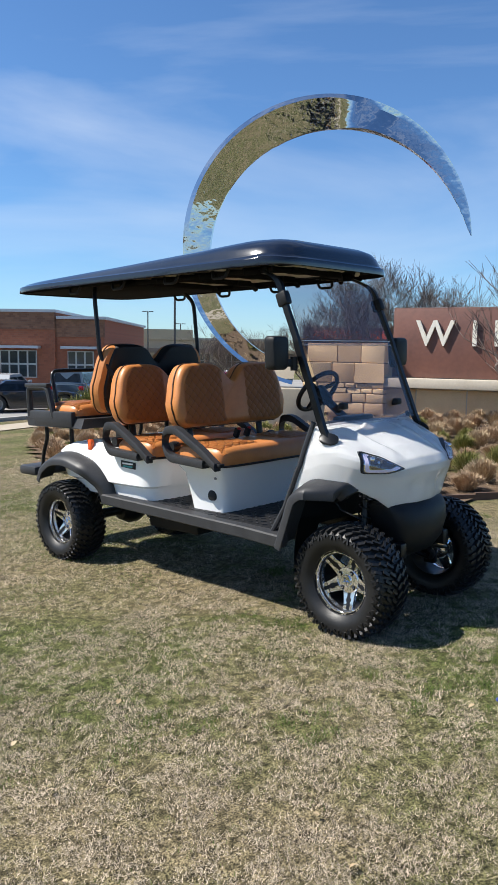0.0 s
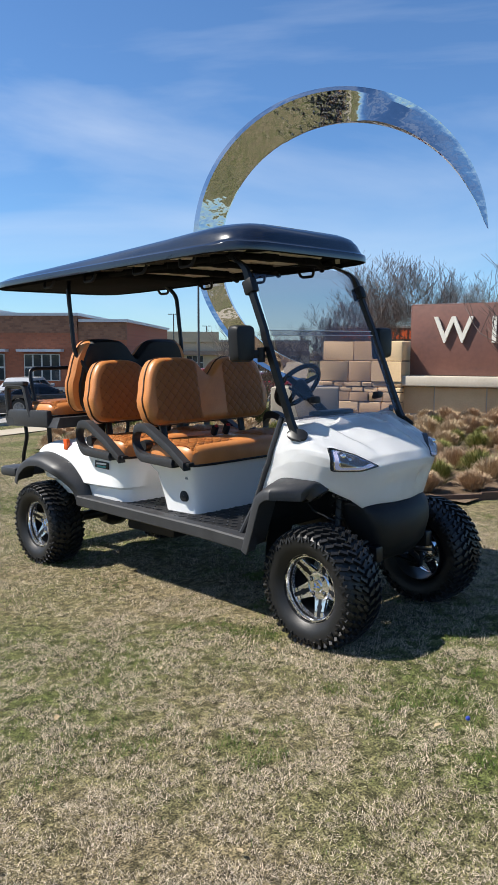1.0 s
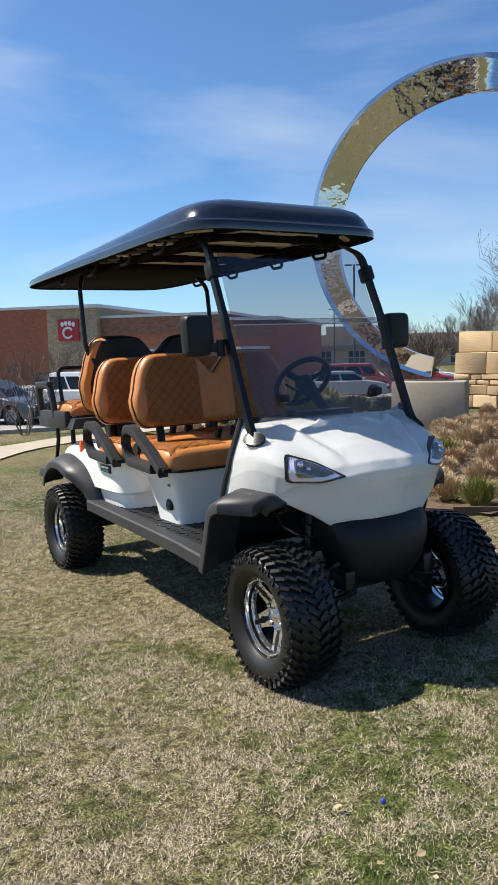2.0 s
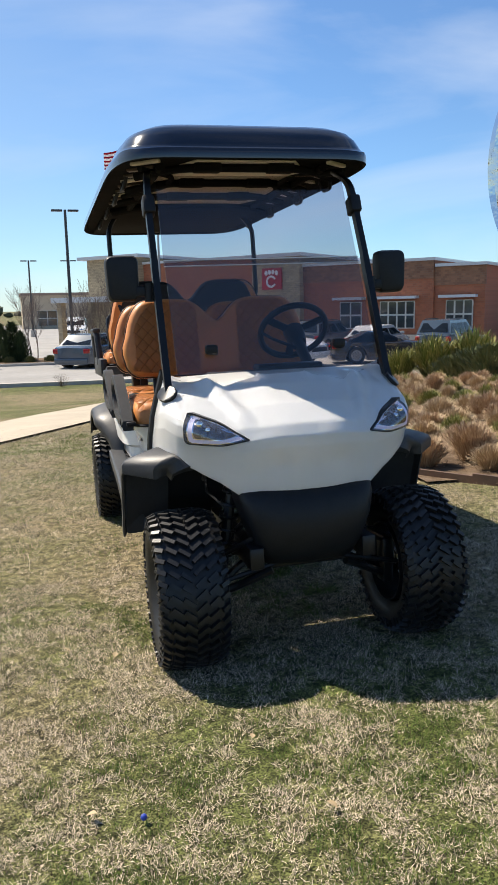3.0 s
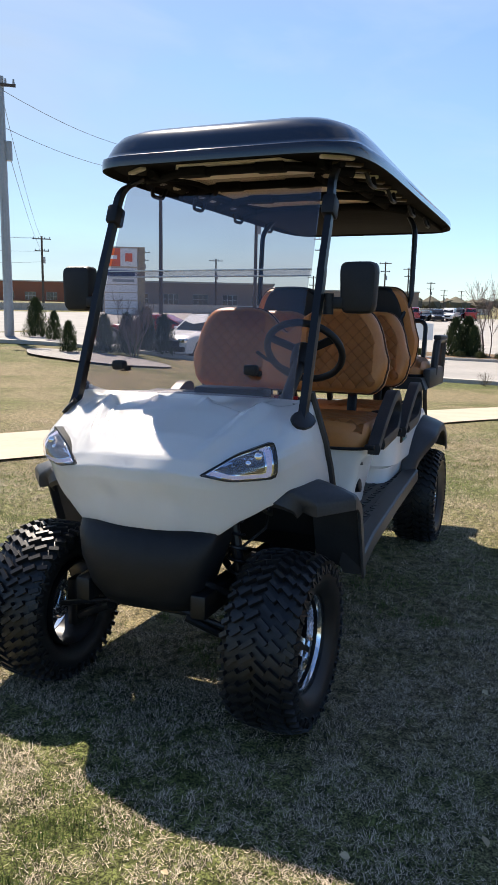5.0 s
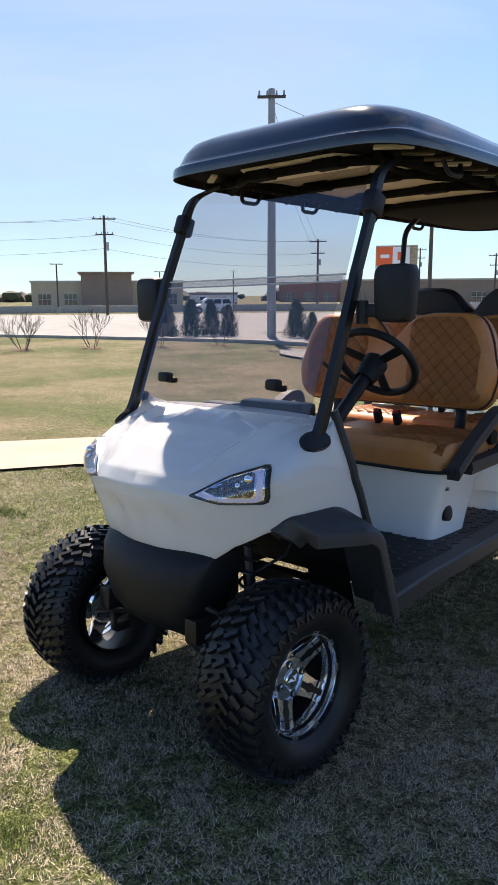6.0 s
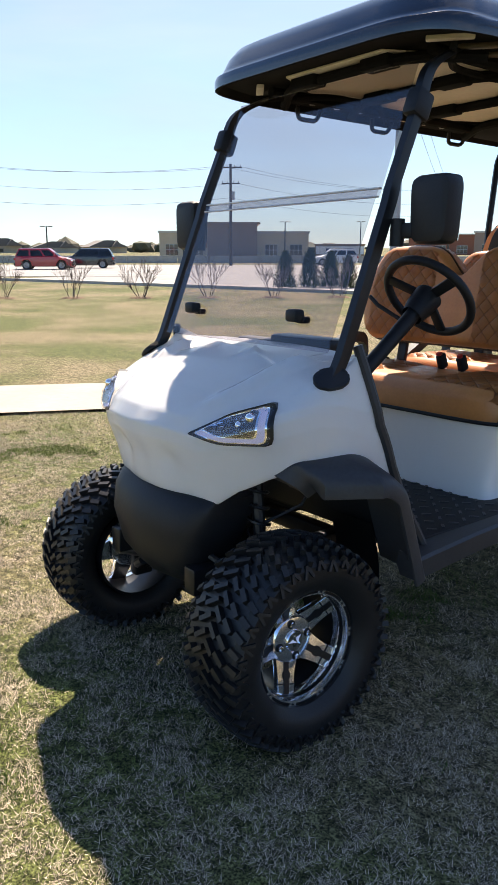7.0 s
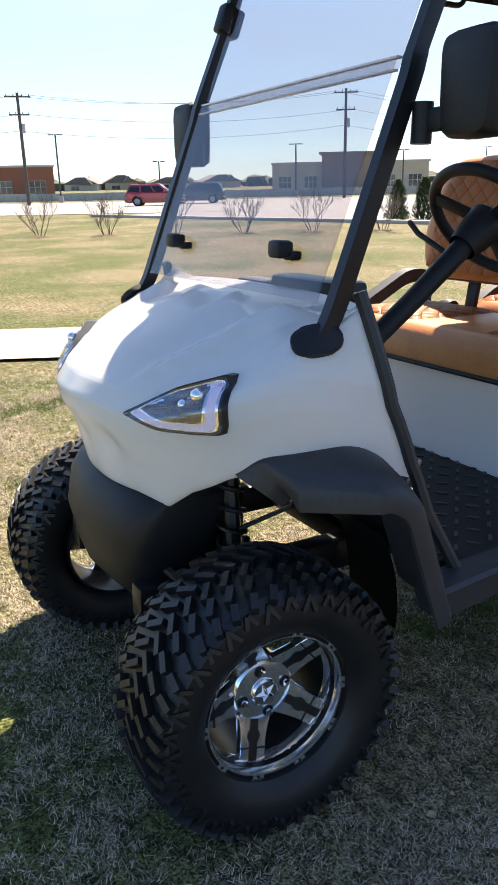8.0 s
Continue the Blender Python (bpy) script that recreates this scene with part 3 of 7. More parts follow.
        bm.transform(Matrix.Translation((0, 0, DISH)) @ turned)
        for v in bm.verts:
            v.co.z += RAKE * max(0.0, math.hypot(v.co.x, v.co.y) - 0.07) + 0.0012
        part("spoke_slot", bm, BLACK_PAINT, arm, "black keyhole slot", 0)
    bm = B()
    lathe(bm, [(r, h + DISH) for r, h in ((0.0005, 0.086), (0.054, 0.086), (0.070, 0.083), (0.077, 0.076), (0.079, 0.03))], 40)
    part("hub", bm, ALLOY, wheel, "domed alloy hub", 25)
    bm = B()
    n, tip = 10, bm.verts.new((0, 0, 0.106))
    rim = [bm.verts.new(((0.029 if k % 2 == 0 else 0.012) * math.cos(math.pi * k / 5), (0.029 if k % 2 == 0 else 0.012) * math.sin(math.pi * k / 5), 0.094)) for k in range(n)]
    for k in range(n):
        bm.faces.new((tip, rim[k], rim[(k + 1) % n]))
    lathe(bm, ((0.0005, 0.0945), (0.029, 0.0945), (0.033, 0.090), (0.034, 0.08)), 24)
    bm.transform(Matrix.Translation((0, 0, DISH)))
    part("star_cap", bm, CHROME, wheel, "chrome cap with a raised star", 15)
    for k in range(4):
        o = Matrix.Translation((0.054 * math.cos(math.pi / 4 + k * math.pi / 2), 0.054 * math.sin(math.pi / 4 + k * math.pi / 2), DISH))
        bm = B()
        lathe(bm, ((0.0005, 0.0868), (0.0135, 0.0868), (0.0135, 0.08)), 16, o)
        part("lug_recess", bm, BLACK_PAINT, wheel, "", 0)
        bm = B()
        lathe(bm, ((0.0005, 0.101), (0.006, 0.101), (0.0088, 0.096), (0.0088, 0.08)), 6, o)
        part("lug_nut", bm, CHROME, wheel, "", 20)
    for piece in wheel.children:
        if not piece.name.startswith("tread"):
            piece.matrix_basis = Matrix.Translation((0, 0, -0.020)) @ Matrix.Diagonal((1.025, 1.025, 1, 1))
    return wheel


right_turn = Matrix.Rotation(radians(180), 4, "Z")
FRONT_X, REAR_X = 0.508, 0.562
first = make_wheel(Matrix.Translation((FRONT_X, -0.01, TYRE_R)), 20)


def put_wheel(src, m, turn):
    c = copy_thing(src, m @ Matrix.Rotation(radians(90), 4, "Y") @ Matrix.Rotation(radians(turn), 4, "Z"))
    c.parent = cart
    return c


STEER = Matrix.Rotation(radians(-1.5), 4, "Z")
first.matrix_basis = Matrix.Translation((FRONT_X, -0.01, TYRE_R)) @ STEER @ Matrix.Rotation(radians(90), 4, "Y") @ Matrix.Rotation(radians(56), 4, "Z")
put_wheel(first, Matrix.Translation((-FRONT_X, -0.01, TYRE_R)) @ STEER @ right_turn, 8)
put_wheel(first, Matrix.Translation((REAR_X, WHEELBASE, TYRE_R)), 50)
put_wheel(first, Matrix.Translation((-REAR_X, WHEELBASE, TYRE_R)) @ right_turn, 33)

# axles, arms and shocks
bm = B()
tube(bm, [(-0.50, WHEELBASE, TYRE_R), (0.50, WHEELBASE, TYRE_R)], 0.04, 12)
lathe(bm, ((0.001, -0.13), (0.08, -0.12), (0.12, -0.04), (0.12, 0.04), (0.08, 0.12), (0.001, 0.13)), 20, pose(0.05, WHEELBASE, TYRE_R, 0, 90, 0))
part("rear_axle", bm, BLACK_PAINT, cart)
for side in (-1, 1):
    bm = B()
    for dy in (-0.13, 0.13):
        tube(bm, bend([(side * 0.16, dy, 0.37), (side * 0.28, dy * 0.7, 0.31), (side * 0.40, 0, 0.24)], 0.06), 0.017, 8)
        tube(bm, [(side * 0.2, dy, 0.52), (side * 0.39, 0, 0.40)], 0.014, 8)
    part("suspension_arm", bm, BLACK_PAINT, cart, "black tubular suspension arm")
    bm = B()
    tube(bm, [(side * 0.25, 0.05, 0.82), (side * 0.34, 0.03, 0.32)], 0.022, 10)
    coil = [(side * (0.26 + 0.07 * t) + 0.036 * math.cos(t * 44), 0.048 - 0.02 * t + 0.036 * math.sin(t * 44), 0.76 - 0.36 * t) for t in [i / 90 for i in range(91)]]
    tube(bm, coil, 0.006, 5)
    part("shock_absorber", bm, BLACK_PAINT, cart, "black coil-over shock absorber")
    bm = B()
    box(bm, (side * 0.40, 0, 0.31), (0.05, 0.08, 0.2), 0.01)
    tube(bm, [(side * 0.40, -0.11, 0.33), (side * 0.12, -0.13, 0.40)], 0.011, 8)
    part("steering_knuckle", bm, BLACK_PAINT, cart)
    bm = B()
    tube(bm, [(side * 0.30, 0.02, 0.83), (side * 0.38, 0.10, 0.74), (side * 0.36, 0.22, 0.70), (side * 0.30, 0.36, 0.74)], 0.008, 6)
    tube(bm, [(side * 0.34, 0.30, 0.80), (side * 0.36, 0.16, 0.66), (side * 0.30, 0.04, 0.60)], 0.006, 6)
    part("brake_hose", bm, BLACK_PLASTIC, cart)
    bm = B()
    loft(bm, [[Vector((side * x, 0.02 + 0.385 * math.cos(a), 0.36 + 0.44 * math.sin(a))) for x in (0.30, 0.50)] for a in [radians(-5 + 38 * k / 14) for k in range(15)]], close=False)
    bmesh.ops.solidify(bm, geom=bm.faces[:], thickness=0.008)
    part("wheel_liner", bm, BLACK_PLASTIC, cart)
bm = B()
box(bm, (0, 0.02, 0.53), (0.26, 0.30, 0.20), 0.02)
part("front_subframe", bm, BLACK_PAINT, cart)
bm = B()
box(bm, (0, -0.10, 0.395), (0.32, 0.05, 0.05), 0.008)
part("skid_bar", bm, BLACK_PAINT, cart)


# seats
def bench_back(name, y, z0, z1, thick, lean, facing, front_mat, back_mat, label, hw=0.555, wrap=0.0):
    """A two-humped backrest; facing -1 looks to the nose."""
    count, humps = 61, []
    top = []
    for i in range(count):
        x = -hw + 2 * hw * i / (count - 1)
        t = abs(x) / hw
        crest = z1 - 0.115 * math.exp(-(x / 0.095) ** 2)
        crest -= 0.02 * (t - 0.5) ** 2 * 4
        edge = (max(0.0, t - 0.70) / 0.30)
        z = z0 + (crest - z0) * (1 - edge ** 2.6) ** (1 / 2.2) if edge < 1 else z0
        top.append((x, max(z, z0 + (crest - z0) * 0.42)))
    low = []
    for i in range(count):
        x = hw - 2 * hw * i / (count - 1)
        t = abs(x) / hw
        edge = max(0.0, t - 0.82) / 0.18
        low.append((x * (1 - 0.02 * 0), z0 + (z1 - z0) * 0.30 * (1 - math.sqrt(max(0.0, 1 - edge ** 2)))))
    ring = top + low
    rot = Matrix.Translation((0, y, z0)) @ Matrix.Rotation(radians(lean), 4, "X") @ Matrix.Translation((0, 0, -z0))

    def layer(k, d, kz=None):
        cx, cz = 0, (z0 + z1) / 2
        kz = k if kz is None else kz
        return [rot @ Vector((cx + (x - cx) * (1 - k / hw), facing * d, cz + (z - cz) * (1 - kz * 2 / (z1 - z0)))) for x, z in ring]

    shell = B()
    loft(shell, [layer(0.035 + wrap, -thick * 0.5, 0.03), layer(0.010 + wrap, -thick * 0.46, 0.008), layer(wrap, -thick * 0.3, -0.004), layer(wrap, thick * 0.05, -0.004)])
    seat = part(name, shell, back_mat, cart, label, 45)
    pad = B()
    loft(pad, ([layer(wrap - 0.01, -thick * 0.34, 0.02), layer(0.012, -thick * 0.30, 0.012), layer(0.0, -thick * 0.1, 0.006)] if wrap else []) + [layer(0.004 if not wrap else 0, thick * 0.05), layer(0.0, thick * 0.12), layer(0.002, thick * 0.28), layer(0.010, thick * 0.40), layer(0.024, thick * 0.47), layer(0.045, thick * 0.5)], caps=True)
    part("bolster", pad, LEATHER, seat, "plain tan leather bolster", 45)
    # the quilted panels stand proud of the bolster on both sides of a plain middle
    for side in (-1, 1):
        q = B()
        inner, outer = 0.10 * side, 0.505 * side
        rows = []
        for j in range(17):
            v = j / 16
            row = []
            for i in range(17):
                x = inner + (outer - inner) * i / 16
                t = abs(x) / hw
                crest = z1 - 0.115 * math.exp(-(x / 0.095) ** 2) - 0.024
                edge = max(0.0, t - 0.66) / 0.25
                crest = z0 + (crest - z0) * (1 - min(1, edge) ** 2.2 * 0.45)
                base = z0 + 0.018 + 0.05 * max(0.0, t - 0.75) * 4 * 0.6
                z = base + (crest - base) * v
                puff = min(1, 5 * min(v, 1 - v, i / 16, 1 - i / 16))
                row.append(rot @ Vector((x, facing * (thick * 0.5 - 0.004 + 0.010 * puff ** 0.5), z)))
            rows.append(row)
        loft(q, rows, close=False)
        bmesh.ops.solidify(q, geom=q.faces[:], thickness=0.012)
        part("quilted_panel", q, QUILT, seat, "diamond-quilted tan leather panel", 60)
    pipe = B()
    tube(pipe, layer(-0.002, thick * 0.05), 0.005, 6, close=True)
    part("piping", pipe, PIPING, seat)
    return seat


def bench_cushion(name, y0, y1, z0, z1, label, hw=0.56):
    bm = B()
    rings = []
    for z, k in ((z0, 0.012), (z0 + 0.01, 0.0), (z1 - 0.055, -0.004), (z1 - 0.03, 0.006), (z1 - 0.010, 0.022), (z1, 0.055)):
        rings.append([Vector(((hw - k) * square(0, i, 56, 7)[0], (y0 + y1) / 2 + ((y1 - y0) / 2 - k) * square(0, i, 56, 7)[1], z)) for i in range(56)])
    loft(bm, rings)
    seat = part(name, bm, LEATHER, cart, label, 45)
    for side in (-1, 1):
        q = B()
        rows = []
        for j in range(13):
            row = []
            for i in range(17):
                u, v = i / 16, j / 12
                x = side * (0.14 + 0.40 * u)
                y = y0 + 0.02 + (y1 - y0 - 0.04) * v
                puff = min(1, 6 * min(v + 0.06, 1 - v, u, 1 - u))
                drop = 0.05 * max(0.0, 1 - v * 7) ** 2
                row.append(Vector((x, y, z1 - 0.004 + 0.020 * puff ** 0.6 - drop)))
            rows.append(row)
        loft(q, rows, close=False)
        bmesh.ops.solidify(q, geom=q.faces[:], thickness=0.014)
        part("quilted_panel", q, QUILT, seat, "diamond-quilted tan leather panel", 60)
    bm = B()
    tube(bm, [Vector(((hw + 0.004) * square(0, i, 56, 7)[0], (y0 + y1) / 2 + ((y1 - y0) / 2 + 0.004) * square(0, i, 56, 7)[1], z0 + 0.004)) for i in range(56)], 0.008, 6, close=True)
    part("base_trim", bm, BLACK_PLASTIC, seat)
    return seat


bench_cushion("front_seat_cushion", 0.935, 1.43, 0.865, 0.995, "tan leather front bench cushion")
bench_cushion("middle_seat_cushion", 1.64, 2.10, 0.868, 0.995, "tan leather middle bench cushion")
bench_cushion("rear_seat_cushion", 2.56, 3.04, 1.13, 1.235, "tan leather rear-facing bench cushion")
bench_back("front_seat_back", 1.415, 1.095, 1.54, 0.15, -8, -1, LEATHER, LEATHER, "tan quilted front backrest with two humps")
bench_back("middle_seat_back", 2.06, 1.095, 1.54, 0.15, -8, -1, LEATHER, LEATHER, "tan quilted middle backrest with two humps")
bench_back("rear_seat_back", 2.36, 1.17, 1.70, 0.15, 8, 1, LEATHER, BLACK_PLASTIC, "rear-facing tan backrest with black shell", wrap=0.055)

# arm rests, seat hip restraints, belts
for y in (1.08, 1.76):
    for side in (-1, 1):
        bm = B()
        loop = bend([(0, y - 0.13, 0.875), (0, y + 0.0, 0.965), (0, y + 0.25, 1.10), (0, y + 0.36, 1.095), (0, y + 0.38, 0.98), (0, y + 0.32, 0.905), (0, y - 0.02, 0.885)], 0.05, 4)
        loft(bm, [[Vector((side * (0.60 + dx), p.y, p.z + dz)) for dx, dz in ((-0.028, 0.026), (0.026, 0.026), (0.033, 0), (0.026, -0.026), (-0.028, -0.026))] for p in loop])
        part("arm_rest", bm, GREY_PLASTIC, cart, "dark grey moulded hip restraint", 40)
        bm = B()
        box(bm, (side * 0.585, y + 0.05, 0.885), (0.05, 0.42, 0.025), 0.008)
        part("arm_rest_base", bm, BLACK_PLASTIC, cart)
for y in (1.44, 2.09):
    for x in (-0.36, 0.36):
        bm = B()
        box(bm, (x, y + 0.03, 1.03), (0.05, 0.022, 0.28), 0.004, m=Matrix.Rotation(radians(-8), 4, "X"))
        part("back_bracket", bm, BLACK_PAINT, cart)
    for x in (-0.02, 0.09):
        bm = B()
        box(bm, (x, y - 0.10, 1.03), (0.03, 0.045, 0.07), 0.008, m=Matrix.Rotation(radians(25), 4, "X"))
        buckle = part("belt_buckle", bm, BLACK_PLASTIC, cart)
        bm = B()
        box(bm, (x, y - 0.122, 1.062), (0.022, 0.02, 0.018), 0.004, m=Matrix.Rotation(radians(25), 4, "X"))
        part("release_button", bm, RED_PLASTIC, buckle)
    for x in (-0.5, 0.5):
        bm = B()
        lathe(bm, ((0.001, -0.03), (0.035, -0.03), (0.04, 0), (0.035, 0.03), (0.001, 0.03)), 16, pose(x, y + 0.04, 0.965, 0, 90, 0))
        part("belt_reel", bm, BLACK_PLASTIC, cart)

# rear grab frame, tray, foot plate
bm = B()
loft(bm, [[Vector((sx * x, y, z)) for x, y, z in ((1, 2.45, 1.05), (1.02, 3.20, 1.05), (1.02, 3.24, 1.125), (0.97, 3.24, 1.125), (0.95, 2.45, 1.125))] for sx in (-0.60, 0.60)])
part("rear_tray", bm, GREY_PLASTIC, cart, "dark grey rear tray")
for side in (-1, 1):
    bm = B()
    box(bm, (side * 0.585, 2.90, 1.115), (0.05, 0.66, 0.13), 0.015)
    tube(bm, bend([(side * 0.59, 3.20, 1.13), (side * 0.60, 3.19, 1.37), (side * 0.60, 2.90, 1.37), (side * 0.59, 2.84, 1.13)], 0.05), 0.026, 8)
    box(bm, (side * 0.60, 3.05, 1.385), (0.055, 0.34, 0.035), 0.012)
    part("rear_arm_rest", bm, GREY_PLASTIC, cart, "dark grey rear arm rest")
    bm = B()
    tube(bm, bend([(side * 0.50, 3.12, 1.06), (side * 0.50, 3.10, 0.95), (side * 0.50, 3.18, 0.80), (side * 0.50, 3.20, 0.68), (side * 0.46, 3.30, 0.64)], 0.07), 0.016, 8)
    part("foot_plate_bracket", bm, BLACK_PAINT, cart)
for side in (-1, 1):
    bm = B()
    tube(bm, [(side * 0.50, 2.74, 0.90), (side * 0.50, 2.74, 1.06)], 0.018, 8)
    part("tray_post", bm, BLACK_PAINT, cart)
bm = B()
box(bm, (0, 3.33, 0.655), (1.16, 0.26, 0.08), 0.025)
part("foot_plate", bm, GREY_PLASTIC, cart, "dark grey folding foot plate")
bm = B()
tube(bm, bend([(-0.50, 2.90, 1.10), (-0.50, 3.00, 1.50), (0.50, 3.00, 1.50), (0.50, 2.90, 1.10)], 0.06), 0.016, 8)
part("rear_grab_bar", bm, BLACK_PAINT, cart, "black tubular grab bar")


# roof
RIM_TOP, DOME = 2.150, ((0.7, 1.0), (1.3, 0.76), (3.4, 0.22))  # the dome sinks towards the rear


def roof_ring(k, z, droop=0.0):
    ring = []
    for i in range(72):
        cx, cy = square(0, i, 72, 8)
        x, y = 0.634 * cx * k, 1.90 + (1.515 - 0.6 * (1 - k)) * cy
        z_ = z if z <= RIM_TOP else RIM_TOP + (z - RIM_TOP) * line_at(DOME, y)
        lift = 0.028 * smooth(0.80, 0.99, abs(cx)) * smooth(0.80, 0.99, -cy) * smooth(2.11, 2.16, z) * smooth(0.90, 0.96, k)
        ring.append(Vector((x, y, z_ - droop * abs(cx) ** 4 + lift)))
    return ring


bm = B()
rows = loft(bm, [roof_ring(0.998, 2.10), roof_ring(1.0, 2.118), roof_ring(0.998, 2.132), roof_ring(0.992, 2.142), roof_ring(0.968, 2.150), roof_ring(0.958, 2.162), roof_ring(0.93, 2.202), roof_ring(0.885, 2.238), roof_ring(0.80, 2.264), roof_ring(0.66, 2.280), roof_ring(0.45, 2.292), roof_ring(0.2, 2.297)], caps=False)
bm.faces.new(rows[-1])
roof = part("roof", bm, ROOF_PAINT, cart, "glossy dark blue-black canopy roof with moulded rim", 40)
ROOF_TILT = Matrix.Translation((0, 0.41, 2.10)) @ Matrix.Rotation(radians(1.0), 4, "X") @ Matrix.Translation((0, -0.41, -2.10))
roof.matrix_basis = ROOF_TILT
for x in (-0.2, 0.2):
    bm = B()
    loft(bm, [[Vector((x + dx, y, RIM_TOP + 0.140 * line_at(DOME, y) + dz)) for dx, dz in ((-0.09, -0.01), (-0.06, 0.010), (0.06, 0.010), (0.09, -0.01))] for y in [0.9 + 0.1 * k for k in range(21)]])
    part("roof_rib", bm, ROOF_PAINT, roof)
bm = B()
rows = loft(bm, [roof_ring(0.997, 2.1005), roof_ring(0.985, 2.0975), roof_ring(0.955, 2.126)], caps=False)
bm.faces.new(rows[-1])
part("liner", bm, LINER_BLACK, roof, "black moulded underside")
bm = B()
prism(bm, [(-0.24, 0.56), (0.24, 0.56), (0.37, 0.80), (0.37, 1.74), (0.28, 1.92), (-0.28, 1.92), (-0.37, 1.74), (-0.37, 0.80)], 0.006, Matrix.Translation((0, 0, 2.119)))
part("beige_panel", bm, ROOF_LINER, roof, "pale beige underside panel")
for side in (-1, 1):
    for k in range(9):
        bm = B()
        box(bm, (side * 0.47, 0.62 + 0.15 * k, 2.122), (0.15, 0.030, 0.016), 0.005, m=Matrix.Rotation(radians(side * 38), 4, "Z"))
        part("underside_rib", bm, RIB_BROWN if k % 3 else ROOF_LINER, roof)
bm = B()
prism(bm, [(-0.30, 1.90), (0.30, 1.90), (0.52, 2.12), (0.54, 3.26), (-0.54, 3.26), (-0.52, 2.12)], 0.028, Matrix.Translation((0, 0, 2.096)), 0.008)
part("rear_liner_panel", bm, LINER_BLACK, roof)
bm = B()
for x in (-0.40, 0.40):
    tube(bm, [(x, 0.62, 2.105), (x, 1.95, 2.105)], 0.020, 8)
for y in (0.62, 1.02, 1.45, 1.86):
    tube(bm, bend([(-0.50, y + 0.16, 2.085), (-0.36, y + 0.06, 2.10), (-0.25, y, 2.10), (0.25, y, 2.10), (0.36, y + 0.06, 2.10), (0.50, y + 0.16, 2.085)], 0.06), 0.020, 8)
for x in (-1, 1):
    tube(bm, bend([(x * 0.50, 0.60, 2.09), (x * 0.30, 0.85, 2.10), (x * 0.30, 1.15, 2.10), (x * 0.5, 1.40, 2.09)], 0.08), 0.013, 8)
part("roof_frame", bm, LINER_BLACK, roof, "black tubular roof frame")
for x in (-0.18, 0.18):
    for y in (0.62, 1.02, 1.45):
        bm = B()
        box(bm, (x, y, 2.10), (0.13, 0.07, 0.04), 0.006)
        part("frame_clamp", bm, LINER_BLACK, roof)
for side in (-1, 1):
    for y in (0.95, 1.42, 2.0, 2.55):
        bm = B()
        tube(bm, bend([(side * 0.53, y - 0.07, 2.105), (side * 0.545, y - 0.055, 2.055), (side * 0.545, y + 0.055, 2.055), (side * 0.53, y + 0.07, 2.105)], 0.03), 0.010, 8)
        part("grab_handle", bm, BLACK_PLASTIC, roof, "black overhead grab handle")

# posts and mirrors
for side in (-1, 1):
    bm = B()
    w = lambda p: 0.90 if p.z < 1.66 else 0.85
    pts = bend([(side * 0.503, 0.125, 1.075), (side * 0.499, 0.17, 1.14), (side * 0.496, 0.35, 1.62), (side * 0.495, 0.36, 1.66), (side * 0.492, 0.46, 1.90), (side * 0.485, 0.50, 2.02), (side * 0.46, 0.66, 2.10)], 0.10, 5)
    loft(bm, [[p + Vector((dx, dy, 0)) for dx, dy in [(a * w(p), c * w(p)) for a, c in ((-0.016, -0.02), (0.016, -0.02), (0.018, 0), (0.016, 0.026), (-0.016, 0.026), (-0.018, 0))]] for p in pts])
    post = part("front_post", bm, BLACK_PAINT, cart, "black windshield post", 50)
    bm = B()
    rim = [(0.056 * square(0, k, 32, 2.6)[0], 0.037 * square(0, k, 32, 2.6)[1]) for k in range(32)]
    prism(bm, rim, 0.016, Matrix.Diagonal((side, 1, 1, 1)) @ on_hull(Vector((0.512, 0.125, 1.098)), -0.004), 0.005)
    part("post_foot", bm, BLACK_PAINT, post, "rounded black post foot")
    bm = B()
    box(bm, (side * 0.490, 0.465, 1.905), (0.055, 0.075, 0.085), 0.012, m=Matrix.Rotation(radians(-20), 4, "X"))
    part("post_clamp", bm, BLACK_PLASTIC, post)
    # mirror
    bm = B()
    rings = []
    for y, k in ((0.36, 0.80), (0.365, 0.93), (0.38, 1.0), (0.425, 1.0), (0.432, 0.95)):
        rings.append([Vector((side * 0.635 + 0.070 * k * square(0, i, 32, 6)[0] * (1.0 + 0.06 * square(0, i, 32, 6)[1]), y, 1.588 + 0.098 * k * square(0, i, 32, 6)[1])) for i in range(32)])
    loft(bm, rings)
    mirror = part("mirror", bm, BLACK_PLASTIC, cart, "black square side mirror", 40)
    bm = B()
    box(bm, (side * 0.635, 0.434, 1.588), (0.12, 0.004, 0.175), 0.0)
    part("mirror_glass", bm, CHROME, mirror)
    bm = B()
    box(bm, (side * 0.548, 0.375, 1.53), (0.07, 0.03, 0.045), 0.008)
    lathe(bm, ((0.001, -0.04), (0.022, -0.04), (0.022, 0.04), (0.001, 0.04)), 12, pose(side * 0.523, 0.365, 1.525))
    part("mirror_arm", bm, BLACK_PLASTIC, mirror)
    # rear posts
    bm = B()
    tube(bm, bend([(side * 0.40, 2.22, 1.18), (side * 0.44, 2.24, 1.48), (side * 0.505, 2.30, 1.60), (side * 0.505, 2.34, 2.055), (side * 0.45, 2.40, 2.142)], 0.06), 0.0165, 8)
    part("rear_post", bm, BLACK_PAINT, cart, "black tubular roof post")
    bm = B()
    box(bm, (side * 0.40, 2.20, 1.10), (0.06, 0.10, 0.30), 0.01)
    part("rear_post_bracket", bm, BLACK_PAINT, cart)


